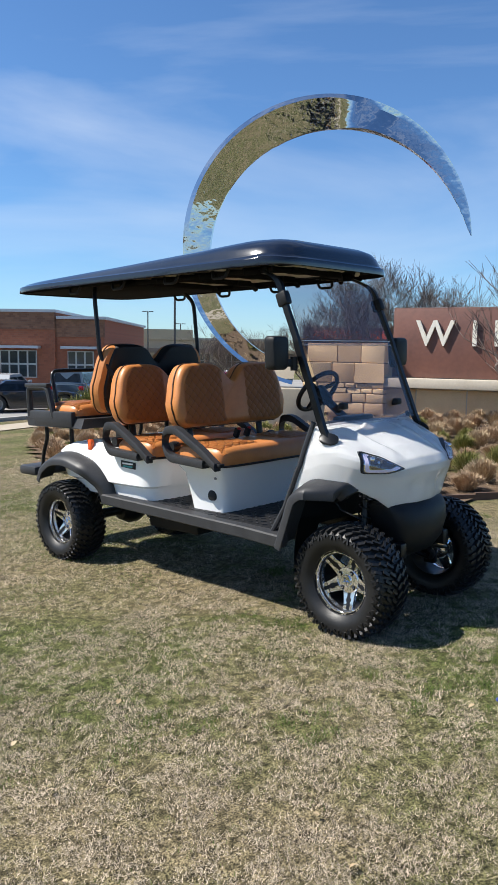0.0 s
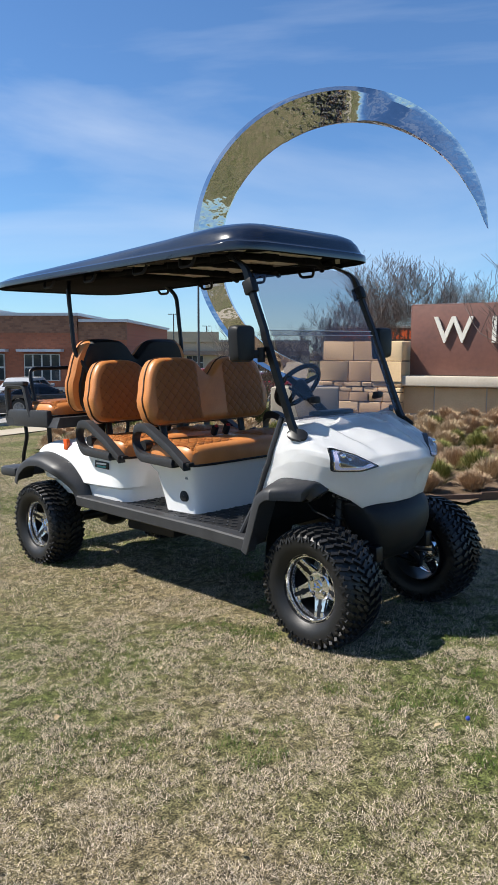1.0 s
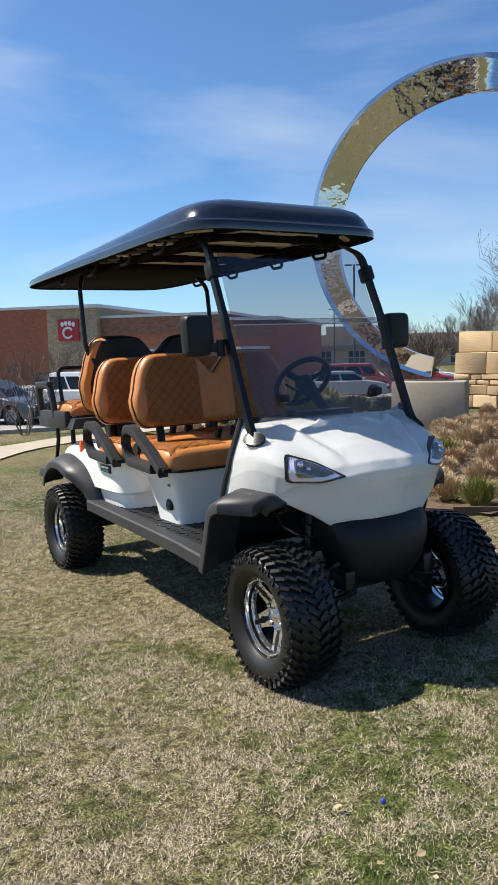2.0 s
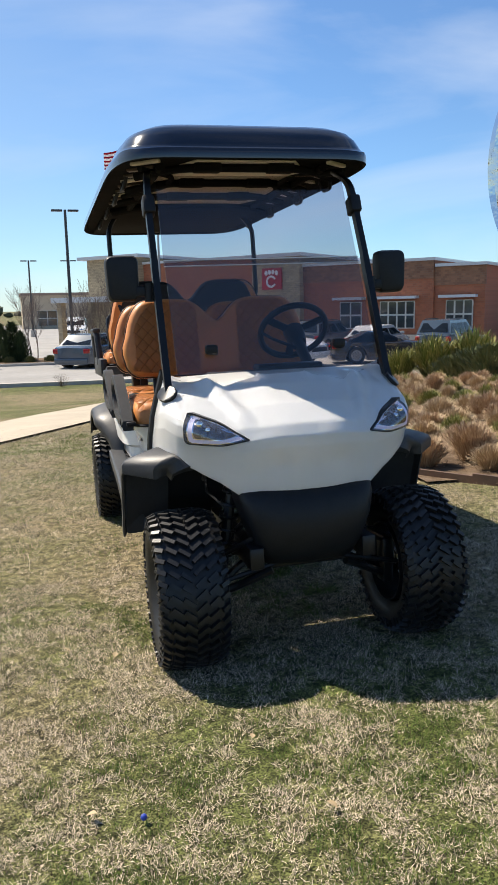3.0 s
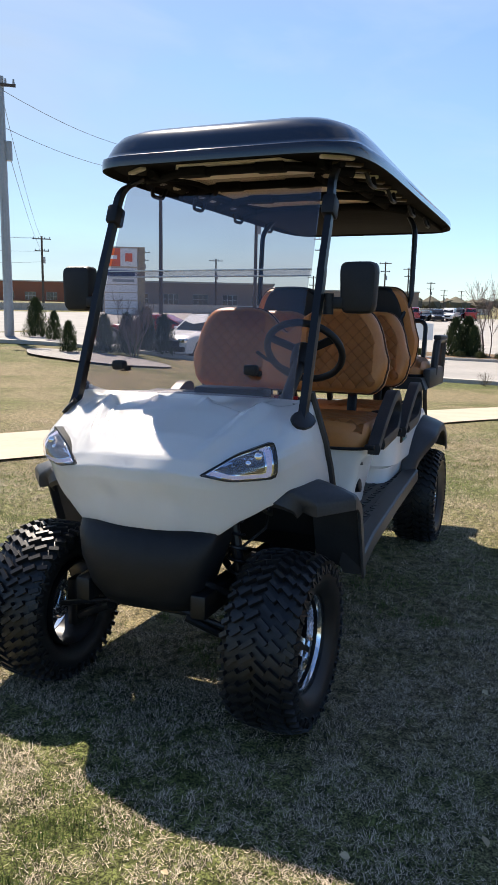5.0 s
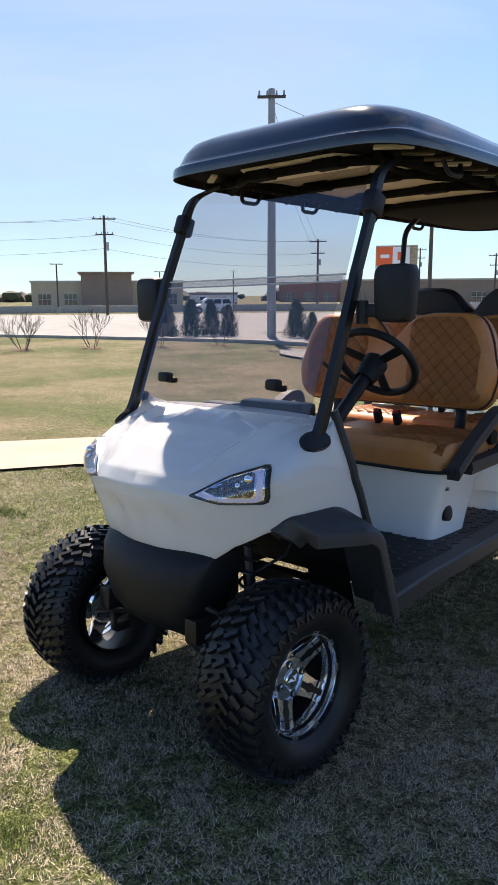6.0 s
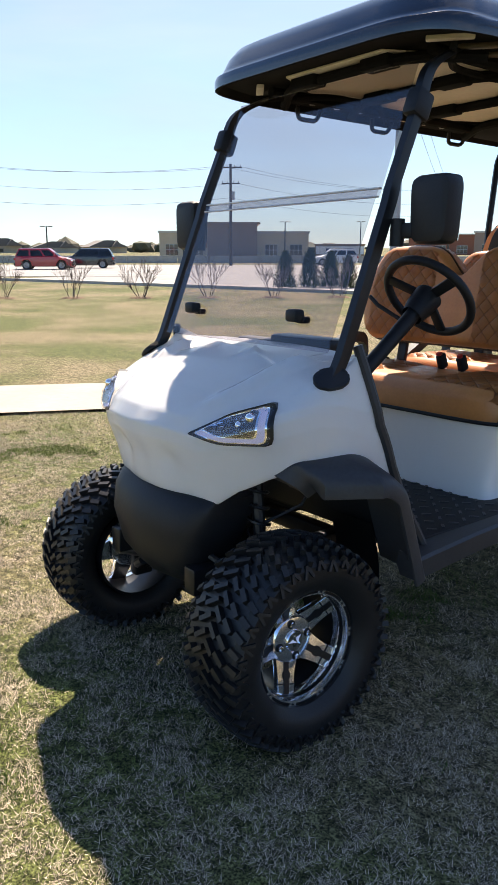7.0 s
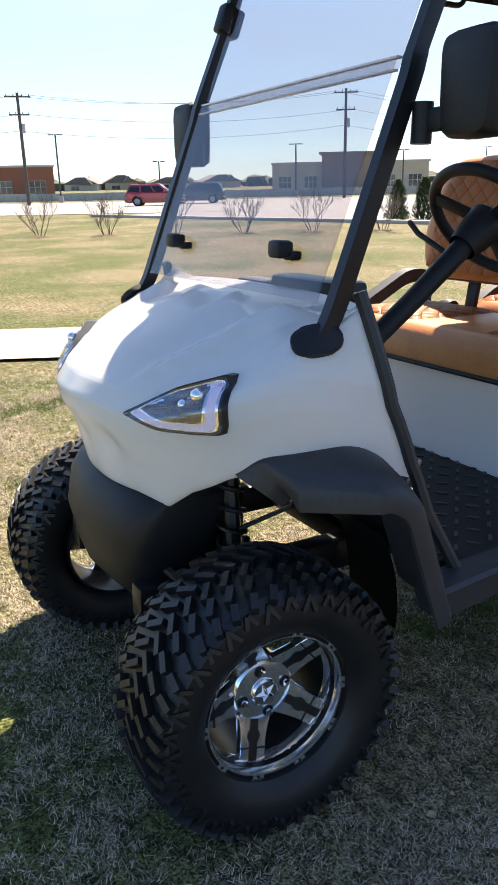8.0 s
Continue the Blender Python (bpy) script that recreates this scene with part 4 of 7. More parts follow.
# windshield of two tinted panes
def slant(z, d=0.0):
    return 0.135 + d + (z - 1.1) * 0.383


for z0, z1, d, top in ((1.165, 1.655, 0.0, 0.452), (1.635, 2.045, 0.012, 0.445)):
    bm = B()
    outer = [(-0.455, z0), (0.455, z0), (top, z1), (-top, z1)]
    lo = [bm.verts.new((x, slant(z, d) - 0.0025, z)) for x, z in outer]
    hi = [bm.verts.new((x, slant(z, d) + 0.0025, z)) for x, z in outer]
    bm.faces.new(lo)
    bm.faces.new(hi[::-1])
    for k in range(4):
        bm.faces.new((lo[k], lo[(k + 1) % 4], hi[(k + 1) % 4], hi[k]))
    pane = part("windshield_pane", bm, SCREEN_GLASS, cart, "tinted acrylic windshield pane", 20)
for z in (1.632, 1.658):
    bm = B()
    box(bm, (0, slant(z, 0.006), z), (0.91, 0.016, 0.005), 0.001)
    part("windshield_rail", bm, CLEAR_EDGE, cart, "clear horizontal windshield rail")
for x in (-0.30, 0.28):
    bm = B()
    box(bm, (x, 0.178, 1.268), (0.052, 0.045, 0.040), 0.010)
    box(bm, (x + 0.012, 0.203, 1.254), (0.040, 0.030, 0.022), 0.006)
    part("windshield_catch", bm, BLACK_PLASTIC, cart, "black windshield catch")

# steering wheel and column
sw = Matrix.Translation((0.285, 0.83, 1.325)) @ Matrix.Rotation(radians(-52), 4, "X")
bm = B()
tube(bm, [sw @ Vector((0.178 * math.cos(a), 0.165 * math.sin(a), 0)) for a in [2 * math.pi * k / 48 for k in range(48)]], 0.0165, 10, close=True)
steer = part("steering_wheel", bm, BLACK_PLASTIC, cart, "black three-spoke steering wheel", 60)
for a in (-28, 208, 90):
    bm = B()
    d = Vector((math.cos(radians(a)), math.sin(radians(a)), 0))
    box(bm, (0, 0, 0), (0.12, 0.04, 0.014), 0.005, m=sw @ Matrix.Rotation(radians(a), 4, "Z") @ Matrix.Translation((0.105, 0, -0.004)))
    part("wheel_spoke", bm, BLACK_PLASTIC, steer)
bm = B()
lathe(bm, ((0.001, 0.015), (0.045, 0.012), (0.055, 0.0), (0.05, -0.06), (0.04, -0.11)), 24, sw)
part("wheel_hub", bm, BLACK_PLASTIC, steer)
bm = B()
tube(bm, [sw @ Vector((0, 0, -0.05)), (0.29, 0.58, 1.13), (0.295, 0.40, 1.00)], [0.030, 0.027, 0.027], 12)
part("steering_column", bm, BLACK_PLASTIC, cart)
bm = B()
tube(bm, [(0.26, 0.72, 1.24), (0.14, 0.72, 1.29), (0.09, 0.73, 1.32)], 0.008, 8)
part("indicator_stalk", bm, BLACK_PLASTIC, cart)
for x in (0.14, 0.30):
    bm = B()
    box(bm, (x, 0.58, 0.66), (0.07, 0.02, 0.10), 0.006, m=Matrix.Rotation(radians(-35), 4, "X"))
    part("pedal", bm, STEEL, cart)

# ---- the ground ----
def ground_z(x, y):
    """Height of the land: the sloping lawn round the cart, then the lower car park and the road."""
    near = 0.0173 * x - 0.0341 * y
    r = math.hypot(x if x < 0 else 0.5 * x, y)
    az = math.degrees(math.atan2(x, y + 2.5)) if (x or y) else 0
    far = -1.1 + 0.75 * smooth(-12, -38, az) if az < 90 else -1.1
    if az < -38:
        far = -0.35
    k = smooth(7, 26, r)
    return near * (1 - k) + far * k + 0.012 * noise.noise(Vector((x * 0.7, y * 0.7, 0))) * smooth(2.5, 6, math.hypot(x, y))


def lawn_material():
    m = surface("dormant_lawn", (0.22, 0.165, 0.085), (0.115, 0.115, 0.04), rough=0.9, scale=0.35, bump=0.02, spec=0.15)
    n, l = m.node_tree.nodes, m.node_tree.links
    p = n["Principled BSDF"]
    tc = n.new("ShaderNodeTexCoord")
    ramps = []
    # the two finer noises multiply painted gap shade into the ground colour
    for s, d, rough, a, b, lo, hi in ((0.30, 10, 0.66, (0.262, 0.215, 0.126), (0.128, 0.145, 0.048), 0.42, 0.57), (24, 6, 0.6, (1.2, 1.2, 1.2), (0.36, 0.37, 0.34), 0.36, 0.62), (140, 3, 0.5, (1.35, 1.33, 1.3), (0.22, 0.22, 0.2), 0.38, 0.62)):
        t = n.new("ShaderNodeTexNoise")
        t.inputs["Scale"].default_value, t.inputs["Detail"].default_value, t.inputs["Roughness"].default_value = s, d, rough
        l.new(tc.outputs["Object"], t.inputs["Vector"])
        r = n.new("ShaderNodeValToRGB")
        r.color_ramp.elements[0].color, r.color_ramp.elements[1].color = (*a, 1), (*b, 1)
        r.color_ramp.elements[0].position, r.color_ramp.elements[1].position = lo, hi
        l.new(t.outputs["Fac"], r.inputs["Fac"])
        ramps.append((r, t))
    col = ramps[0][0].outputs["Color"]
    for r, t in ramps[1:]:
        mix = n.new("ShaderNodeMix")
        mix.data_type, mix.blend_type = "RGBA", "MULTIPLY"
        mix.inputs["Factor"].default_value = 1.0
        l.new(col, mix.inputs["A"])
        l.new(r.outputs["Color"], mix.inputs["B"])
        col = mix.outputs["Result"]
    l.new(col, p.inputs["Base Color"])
    bp = n.new("ShaderNodeBump")
    bp.inputs["Strength"].default_value, bp.inputs["Distance"].default_value = 1.0, 0.03
    l.new(ramps[1][1].outputs["Fac"], bp.inputs["Height"])
    l.new(bp.outputs["Normal"], p.inputs["Normal"])
    return m


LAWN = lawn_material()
ASPHALT = surface("pale_asphalt", (0.30, 0.29, 0.275), (0.23, 0.225, 0.215), rough=0.9, scale=0.5, bump=0.004, spec=0.2)
CONCRETE = surface("path_concrete", (0.40, 0.35, 0.27), (0.335, 0.29, 0.225), rough=0.85, scale=1.5, bump=0.002, spec=0.2)
KERB = surface("kerb_concrete", (0.42, 0.40, 0.36), (0.33, 0.31, 0.28), rough=0.85, scale=3, bump=0.003)
MULCH = surface("bark_mulch", (0.20, 0.145, 0.10), (0.10, 0.065, 0.04), rough=0.95, scale=9, bump=0.02, spec=0.1)

steps = [-5200, -2500, -1200, -600, -320, -200, -140, -105, -80] + [-64 + 4 * i for i in range(13)] + [-14 + 1.0 * i for i in range(29)] + [16 + 3 * i for i in range(17)] + [70, 85, 110, 150, 210, 320, 600, 1200, 2500, 5200]
bm = B()
loft(bm, [[Vector((x, y, ground_z(x, y))) for x in steps] for y in steps], close=False)
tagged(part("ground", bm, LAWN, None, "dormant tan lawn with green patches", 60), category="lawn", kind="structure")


def sheet(name, strip, mat, label, category, lift=0.004, kind="structure"):
    """A ground sheet over rows of (x, y) points, laid just above the land."""
    bm = B()
    loft(bm, [[Vector((x, y, ground_z(x, y) + lift)) for x, y in row] for row in strip], close=False)
    return tagged(part(name, bm, mat, None, label, 60), category=category, kind=kind)


def band(line, width, n=1):
    """Rows of points along both edges of a line."""
    out = []
    for i, (x, y) in enumerate(line):
        a, b = Vector(line[max(0, i - 1)]), Vector(line[min(len(line) - 1, i + 1)])
        d = (b - a).normalized()
        s = Vector((d.y, -d.x)) * width / 2
        out.append([(x - s.x + 2 * s.x * k / n, y - s.y + 2 * s.y * k / n) for k in range(n + 1)])
    return out


def spline(pts, step=1.0):
    vs = [Vector(p) for p in pts]
    out = []
    for i in range(len(vs) - 1):
        p0, p1, p2, p3 = vs[max(0, i - 1)], vs[i], vs[i + 1], vs[min(len(vs) - 1, i + 2)]
        n = max(1, int((p2 - p1).length / step))
        for k in range(n):
            t = k / n
            out.append(tuple(0.5 * ((2 * p1) + (p2 - p0) * t + (2 * p0 - 5 * p1 + 4 * p2 - p3) * t * t + (3 * p1 - p0 - 3 * p2 + p3) * t ** 3)))
    return out + [tuple(vs[-1])]


PATH_LINE = spline(((-8.6, -16), (-7.4, -6), (-6.1, 1.1), (-4.0, 5.4), (-1.75, 8.8), (0.15, 12.4), (2.1, 15.8), (5.6, 18.9), (11.0, 21.3), (20, 24.2)), 1.0)
sheet("footpath", band(PATH_LINE, 1.85, 2), CONCRETE, "pale concrete footpath across the lawn", "footpath", 0.03)
LOT_EDGE = spline(((-42, 14), (-26, 19.5), (-13, 23.0), (-5, 23.8), (3, 23.2), (10, 23.4), (22, 27.0), (60, 30)), 2.0)
sheet("car_park", [[(x + dx, y + dy) for x, y in LOT_EDGE] for dx, dy in ((0, 0), (-1, 6), (-2, 14), (-3, 24), (-5, 40), (-8, 62), (-14, 110))], ASPHALT, "wide pale asphalt car park", "car park", 0.02)
bm = B()
loft(bm, [[Vector((x, y + dy, ground_z(x, y) + dz)) for dy, dz in ((-0.15, 0.0), (-0.15, 0.14), (-0.12, 0.15), (0.03, 0.15), (0.05, 0.0))] for x, y in LOT_EDGE], close=True)
tagged(part("kerb", bm, KERB, None, "pale concrete kerb along the car park"), category="kerb", kind="structure")
RN = Vector((-0.84, 0.545))
RT = Vector((0.545, 0.84))
sheet("road", [[tuple(RN * d + RT * t) for t in range(-120, 121, 12)] for d in (47, 52, 60, 70, 80)], ASPHALT, "wide pale concrete main road", "road", 0.03)

# ---- the stainless crescent ----
MIRROR_STEEL = surface("polished_stainless", (0.66, 0.67, 0.69), (0.60, 0.61, 0.63), rough=0.07, scale=0.9, metal=1.0, fine=0.03)


def mirror_steel_waves(m):
    n, l = m.node_tree.nodes, m.node_tree.links
    t, tc, bp = n.new("ShaderNodeTexNoise"), n.new("ShaderNodeTexCoord"), n.new("ShaderNodeBump")
    t.inputs["Scale"].default_value, t.inputs["Detail"].default_value = 0.9, 3.5
    bp.inputs["Strength"].default_value, bp.inputs["Distance"].default_value = 1.0, 0.042
    l.new(tc.outputs["Object"], t.inputs["Vector"])
    l.new(t.outputs["Fac"], bp.inputs["Height"])
    # fine buckles of the thin sheet on top of the long waves
    fine, buckle = n.new("ShaderNodeTexNoise"), n.new("ShaderNodeBump")
    fine.inputs["Scale"].default_value, fine.inputs["Detail"].default_value = 4.5, 2.0
    buckle.inputs["Strength"].default_value, buckle.inputs["Distance"].default_value = 1.0, 0.010
    l.new(tc.outputs["Object"], fine.inputs["Vector"])
    l.new(fine.outputs["Fac"], buckle.inputs["Height"])
    l.new(bp.outputs["Normal"], buckle.inputs["Normal"])
    l.new(buckle.outputs["Normal"], n["Principled BSDF"].inputs["Normal"])


mirror_steel_waves(MIRROR_STEEL)
EYE0 = Vector((-3.91, -2.43, 1.56))
CR_DIST, CR_AZ = 16.6, 52.0
cr_c = EYE0 + Vector((math.sin(radians(CR_AZ)), math.cos(radians(CR_AZ)), 0.1413)) * CR_DIST
CR_R = 3.48
crescent = thing("crescent_sculpture", Matrix.Translation(cr_c) @ Matrix.Rotation(radians(-CR_AZ), 4, "Z") @ Matrix.Diagonal((0.882, 0.882, 0.882, 1)), "tall polished stainless steel crescent ring sculpture in a planting bed", "sculpture")
bm = B()
rings = []
A0, A1 = 3.5, 258.0
for i in range(97):
    t = i / 96
    a = radians(A0 + (A1 - A0) * t)
    wide = 0.02 + 0.86 * math.sin(math.pi * min(1.0, t * 1.02)) ** 0.75 if t < 0.45 else 0.02 + 0.86 * (0.98 - 0.46 * smooth(0.45, 1.0, t))
    deep = 0.05 + 0.42 * smooth(0, 0.35, t)
    c, s = math.cos(a), math.sin(a)
    o, q = CR_R, CR_R - wide
    e = o - 0.20 * wide
    flip = 1 - smooth(0.26, 0.34, t) + smooth(0.60, 0.74, t)  # the twist turns the face to the sky on one arm, to the ground on the other
    rings.append([Vector((o * c, -deep * 0.1, o * s)), Vector((e * c, -deep * (0.6 - 0.55 * flip), e * s)), Vector((q * c, -deep * (0.02 + 0.5 * flip), q * s)), Vector((q * c, deep * 0.12, q * s)), Vector((o * c, deep * 0.5, o * s))])
loft(bm, rings)
part("ring", bm, MIRROR_STEEL, crescent, "polished wavy mirror steel", 25)
bm = B()
box(bm, (-0.7, 0, -CR_R - 0.65), (1.6, 1.2, 1.3), 0.03)
part("plinth", bm, CONCRETE, crescent)

# ---- the stone entrance sign ----
STONE = surface("sandstone_block", (0.74, 0.54, 0.31), (0.50, 0.34, 0.19), rough=0.85, scale=3, bump=0.012, each=True)
STONE_CAP = surface("cut_limestone", (0.50, 0.45, 0.37), (0.42, 0.37, 0.30), rough=0.8, scale=2, bump=0.003)
BRONZE = surface("brown_patina_panel", (0.17, 0.075, 0.056), (0.115, 0.052, 0.042), rough=0.5, scale=1.1, bump=0.001, fine=0.1)
LETTER = surface("ivory_letter_paint", (0.80, 0.77, 0.68), (0.72, 0.69, 0.60), rough=0.5, scale=6)
SG_DIST, SG_AZ = 19.5, 60.2
sg_o = EYE0 + Vector((math.sin(radians(SG_AZ)), math.cos(radians(SG_AZ)), 0)) * SG_DIST
sign_m = Matrix.Translation((sg_o.x, sg_o.y, 0)) @ Matrix.Rotation(radians(-SG_AZ - 12.0), 4, "Z")
sign = thing("entrance_sign", sign_m, "long brown metal sign with ivory capitals on a sandstone wall", "sign")
bm = B()
box(bm, (2.9, 0.10, 1.895), (7.9, 0.16, 1.74), 0.01)
part("panel", bm, BRONZE, sign, "brown weathered metal panel")
bm = B()
box(bm, (2.6, 0.0, 0.89), (8.4, 0.75, 0.24), 0.015)
part("ledge", bm, STONE_CAP, sign, "cut limestone ledge")
bm = B()
box(bm, (2.6, 0.12, 0.32), (8.3, 0.5, 0.90), 0.01)
part("wall", bm, STONE_CAP, sign, "stone base wall")


def letter(ch, x, z, h, parent):
    cu = bpy.data.curves.new("letter", "FONT")
    cu.body, cu.size, cu.extrude, cu.offset = ch, h * 1.37, 0.035, 0.006
    ob = new("letter", cu)
    dg = bpy.context.evaluated_depsgraph_get()
    me = bpy.data.meshes.new_from_object(ob.evaluated_get(dg))
    bpy.data.objects.remove(ob)
    me.transform(Matrix.Translation((x, -0.015, z)) @ Matrix.Rotation(radians(90), 4, "X"))
    me.materials.clear()
    link("letter", me, LETTER, parent, "raised ivory capital letter", 30)


letter("W", -0.46, 1.83, 0.66, sign)
letter("I", 0.86, 1.83, 0.65, sign)
letter("N", 1.38, 1.83, 0.65, sign)

# ---- stone pillar of the sign, block by block ----
pillar = thing("stone_pillar", sign_m, "battered pillar of large tan sandstone blocks beside the sign", "pillar")
random.seed(5)
z = 0.05
for h, n in ((0.30, 4), (0.24, 5), (0.13, 7), (0.13, 6), (0.52, 3), (0.50, 3)):
    lean = 0.16 * (1.0 - z)
    x0, x1 = -3.30 - lean, -1.12
    cuts = sorted([x0, x1] + [x0 + (x1 - x0) * (k + random.uniform(-0.2, 0.2)) / n for k in range(1, n)])
    for a, b in zip(cuts, cuts[1:]):
        bm = B()
        box(bm, ((a + b) / 2, 0.25 + random.uniform(-0.03, 0.03) - 0.1 * lean, z + h / 2), (b - a - 0.025, 1.3, h - 0.02), 0.02)
        for v in bm.verts:
            v.co += Vector((random.uniform(-1, 1), random.uniform(-1, 1), random.uniform(-1, 1))) * 0.008
        part("stone_block", bm, STONE, pillar)
    z += h
bm = B()
box(bm, (-2.2, 0.27, 0.85), (2.1, 1.2, 1.7))
part("core", bm, surface("dark_mortar", (0.14, 0.11, 0.08), rough=0.9, scale=6), pillar)
for k in range(7):
    bm = B()
    box(bm, (-1.0 + 1.25 * k, -0.02, 0.41), (1.22, 0.26, 0.66), 0.015)
    part("stone_block", bm, STONE, sign)

# ---- buildings ----
def bricks(name, a, b, mortar):
    m = surface(name, a, b, rough=0.85, scale=0.6)
    n, l = m.node_tree.nodes, m.node_tree.links
    t, tc, mp = n.new("ShaderNodeTexBrick"), n.new("ShaderNodeTexCoord"), n.new("ShaderNodeMapping")
    mp.inputs["Rotation"].default_value = (radians(90), 0, 0)
    t.inputs["Scale"].default_value = 2.2
    t.inputs["Color1"].default_value, t.inputs["Color2"].default_value, t.inputs["Mortar"].default_value = (*a, 1), (*b, 1), (*mortar, 1)
    t.inputs["Mortar Size"].default_value = 0.012
    l.new(tc.outputs["Object"], mp.inputs["Vector"])
    l.new(mp.outputs["Vector"], t.inputs["Vector"])
    l.new(t.outputs["Color"], n["Principled BSDF"].inputs["Base Color"])
    return m


BRICK = bricks("red_brown_brick", (0.34, 0.115, 0.060), (0.26, 0.09, 0.05), (0.25, 0.13, 0.08))
BRICK_DARK = bricks("dark_mottled_brick", (0.18, 0.085, 0.052), (0.28, 0.14, 0.08), (0.2, 0.13, 0.09))
LEDGE_STONE = bricks("tan_ledge_stone", (0.42, 0.33, 0.21), (0.29, 0.23, 0.15), (0.18, 0.14, 0.09))
METAL_CAP = surface("pale_metal_coping", (0.50, 0.53, 0.56), (0.43, 0.46, 0.49), rough=0.4, scale=1)
FRAME_GREY = surface("pale_window_frame", (0.50, 0.52, 0.50), (0.42, 0.44, 0.43), rough=0.5, scale=3)
DARK_GLASS = surface("dark_window_glass", (0.02, 0.028, 0.03), (0.035, 0.045, 0.05), rough=0.06, scale=0.6, spec=0.8)
STUCCO = surface("tan_stucco", (0.56, 0.45, 0.32), (0.48, 0.385, 0.275), rough=0.9, scale=0.7)
STUCCO_BROWN = surface("brown_stucco", (0.33, 0.235, 0.185), (0.28, 0.20, 0.155), rough=0.9, scale=0.7)
STUCCO_PALE = surface("pale_stucco", (0.52, 0.48, 0.41), (0.45, 0.41, 0.35), rough=0.9, scale=0.7)
ROOF_TILE = surface("grey_roof_shingle", (0.16, 0.145, 0.13), (0.11, 0.10, 0.09), rough=0.9, scale=2)
SIGN_RED = surface("red_sign", (0.42, 0.018, 0.03), (0.36, 0.015, 0.025), rough=0.4, scale=2)
SIGN_WHITE = surface("white_sign", (0.78, 0.78, 0.77), (0.72, 0.72, 0.71), rough=0.4, scale=2)
SIGN_NAVY = surface("navy_sign", (0.015, 0.03, 0.12), (0.012, 0.022, 0.10), rough=0.4, scale=2)
SIGN_ORANGE = surface("orange_sign", (0.78, 0.12, 0.02), (0.70, 0.10, 0.02), rough=0.4, scale=2)


def block(name, parent, mat, x0, x1, y0, y1, z0, z1, label="", bevel=0.0):
    bm = B()
    box(bm, ((x0 + x1) / 2, (y0 + y1) / 2, (z0 + z1) / 2), (x1 - x0, y1 - y0, z1 - z0), bevel)
    return part(name, bm, mat, parent, label, 30)


def window(parent, x0, x1, y, z0, z1, nx, nz, hood=True):
    """A framed window on a wall that faces -y."""
    bm = B()
    box(bm, ((x0 + x1) / 2, y + 0.02, (z0 + z1) / 2), (x1 - x0, 0.10, z1 - z0))
    w = part("window", bm, FRAME_GREY, parent, "pale framed dark window", 30)
    for i in range(nx):
        for j in range(nz):
            a, b = x0 + (x1 - x0) * i / nx + 0.05, x0 + (x1 - x0) * (i + 1) / nx - 0.05
            c, d = z0 + (z1 - z0) * j / nz + 0.05, z0 + (z1 - z0) * (j + 1) / nz - 0.05
            block("pane", w, DARK_GLASS, a, b, y - 0.045, y - 0.02, c, d)
    if hood:
        block("awning", w, METAL_CAP, x0 - 0.25, x1 + 0.25, y - 0.6, y, z1 + 0.12, z1 + 0.27)
    return w


GZ = -1.15
eat = thing("restaurant", pose(6.49, 50.57, 0, 0, 0, -47.9), "single-storey brown brick restaurant with tan stone bays", "restaurant")
block("wall", eat, BRICK, -0.7, 8.6, 0, 14, GZ, 4.45, "red-brown brick wall")
block("wall", eat, BRICK, 12.0, 20.2, 0, 14, GZ, 3.72, "red-brown brick wall")
block("wall", eat, BRICK, 20.2, 23.0, 0.15, 14, GZ, 3.36, "red-brown brick wall")
block("brick_band", eat, BRICK_DARK, 12.0, 20.2, -0.05, 0.1, 2.75, 3.70)
block("brick_band", eat, BRICK_DARK, 20.2, 23.03, 0.08, 0.25, 2.35, 3.34)
block("stone_bay", eat, LEDGE_STONE, 8.6, 12.0, -0.5, 14, GZ, 4.36, "tan ledge-stone bay")
for x0, x1, z in ((-0.7, 8.6, 4.45), (12.0, 20.3, 3.72), (20.3, 23.15, 3.36)):
    block("coping", eat, METAL_CAP, x0, x1, -0.14, 14.1, z, z + 0.16)
block("coping", eat, METAL_CAP, 8.35, 12.25, -0.8, 14.1, 4.36, 4.56)
window(eat, 14.5, 15.9, -0.06, 0.0, 1.55, 2, 2)
window(eat, 17.05, 19.15, -0.06, 0.0, 1.55, 4, 2)
window(eat, 20.9, 22.4, 0.06, 0.0, 1.55, 3, 2)
window(eat, 1.0, 2.7, -0.02, -0.4, 1.5, 3, 2)
block("base_band", eat, STUCCO_PALE, 12.0, 23.05, -0.12, 0.2, GZ, -0.35)
logo = block("logo_panel", eat, SIGN_RED, 9.4, 10.8, -0.62, -0.5, 2.42, 3.72, "red square sign with a white ring")
bm = B()
tube(bm, [Vector((10.08 + 0.31 * math.cos(a), -0.64, 2.90 + 0.31 * math.sin(a))) for a in [radians(30 + 300 * k / 20) for k in range(21)]], 0.07, 6)
part("logo_shape", bm, SIGN_WHITE, logo)
for k in range(4):
    bm = B()
    bmesh.ops.create_uvsphere(bm, u_segments=10, v_segments=6, radius=0.12, matrix=Matrix.Translation((9.72 + 0.25 * k, -0.64, 3.42 + 0.06 * math.sin(k * 1.05))) @ Matrix.Diagonal((1, 0.3, 1.3, 1)))
    part("logo_shape", bm, SIGN_WHITE, logo)
tower = thing("entrance_tower", pose(6.49, 50.57, 0, 0, 0, -47.9), "tan ledge-stone entrance tower with a pale metal canopy", "tower")
block("tower_wall", tower, LEDGE_STONE, -5.5, -0.7, -0.6, 8, GZ, 4.92)
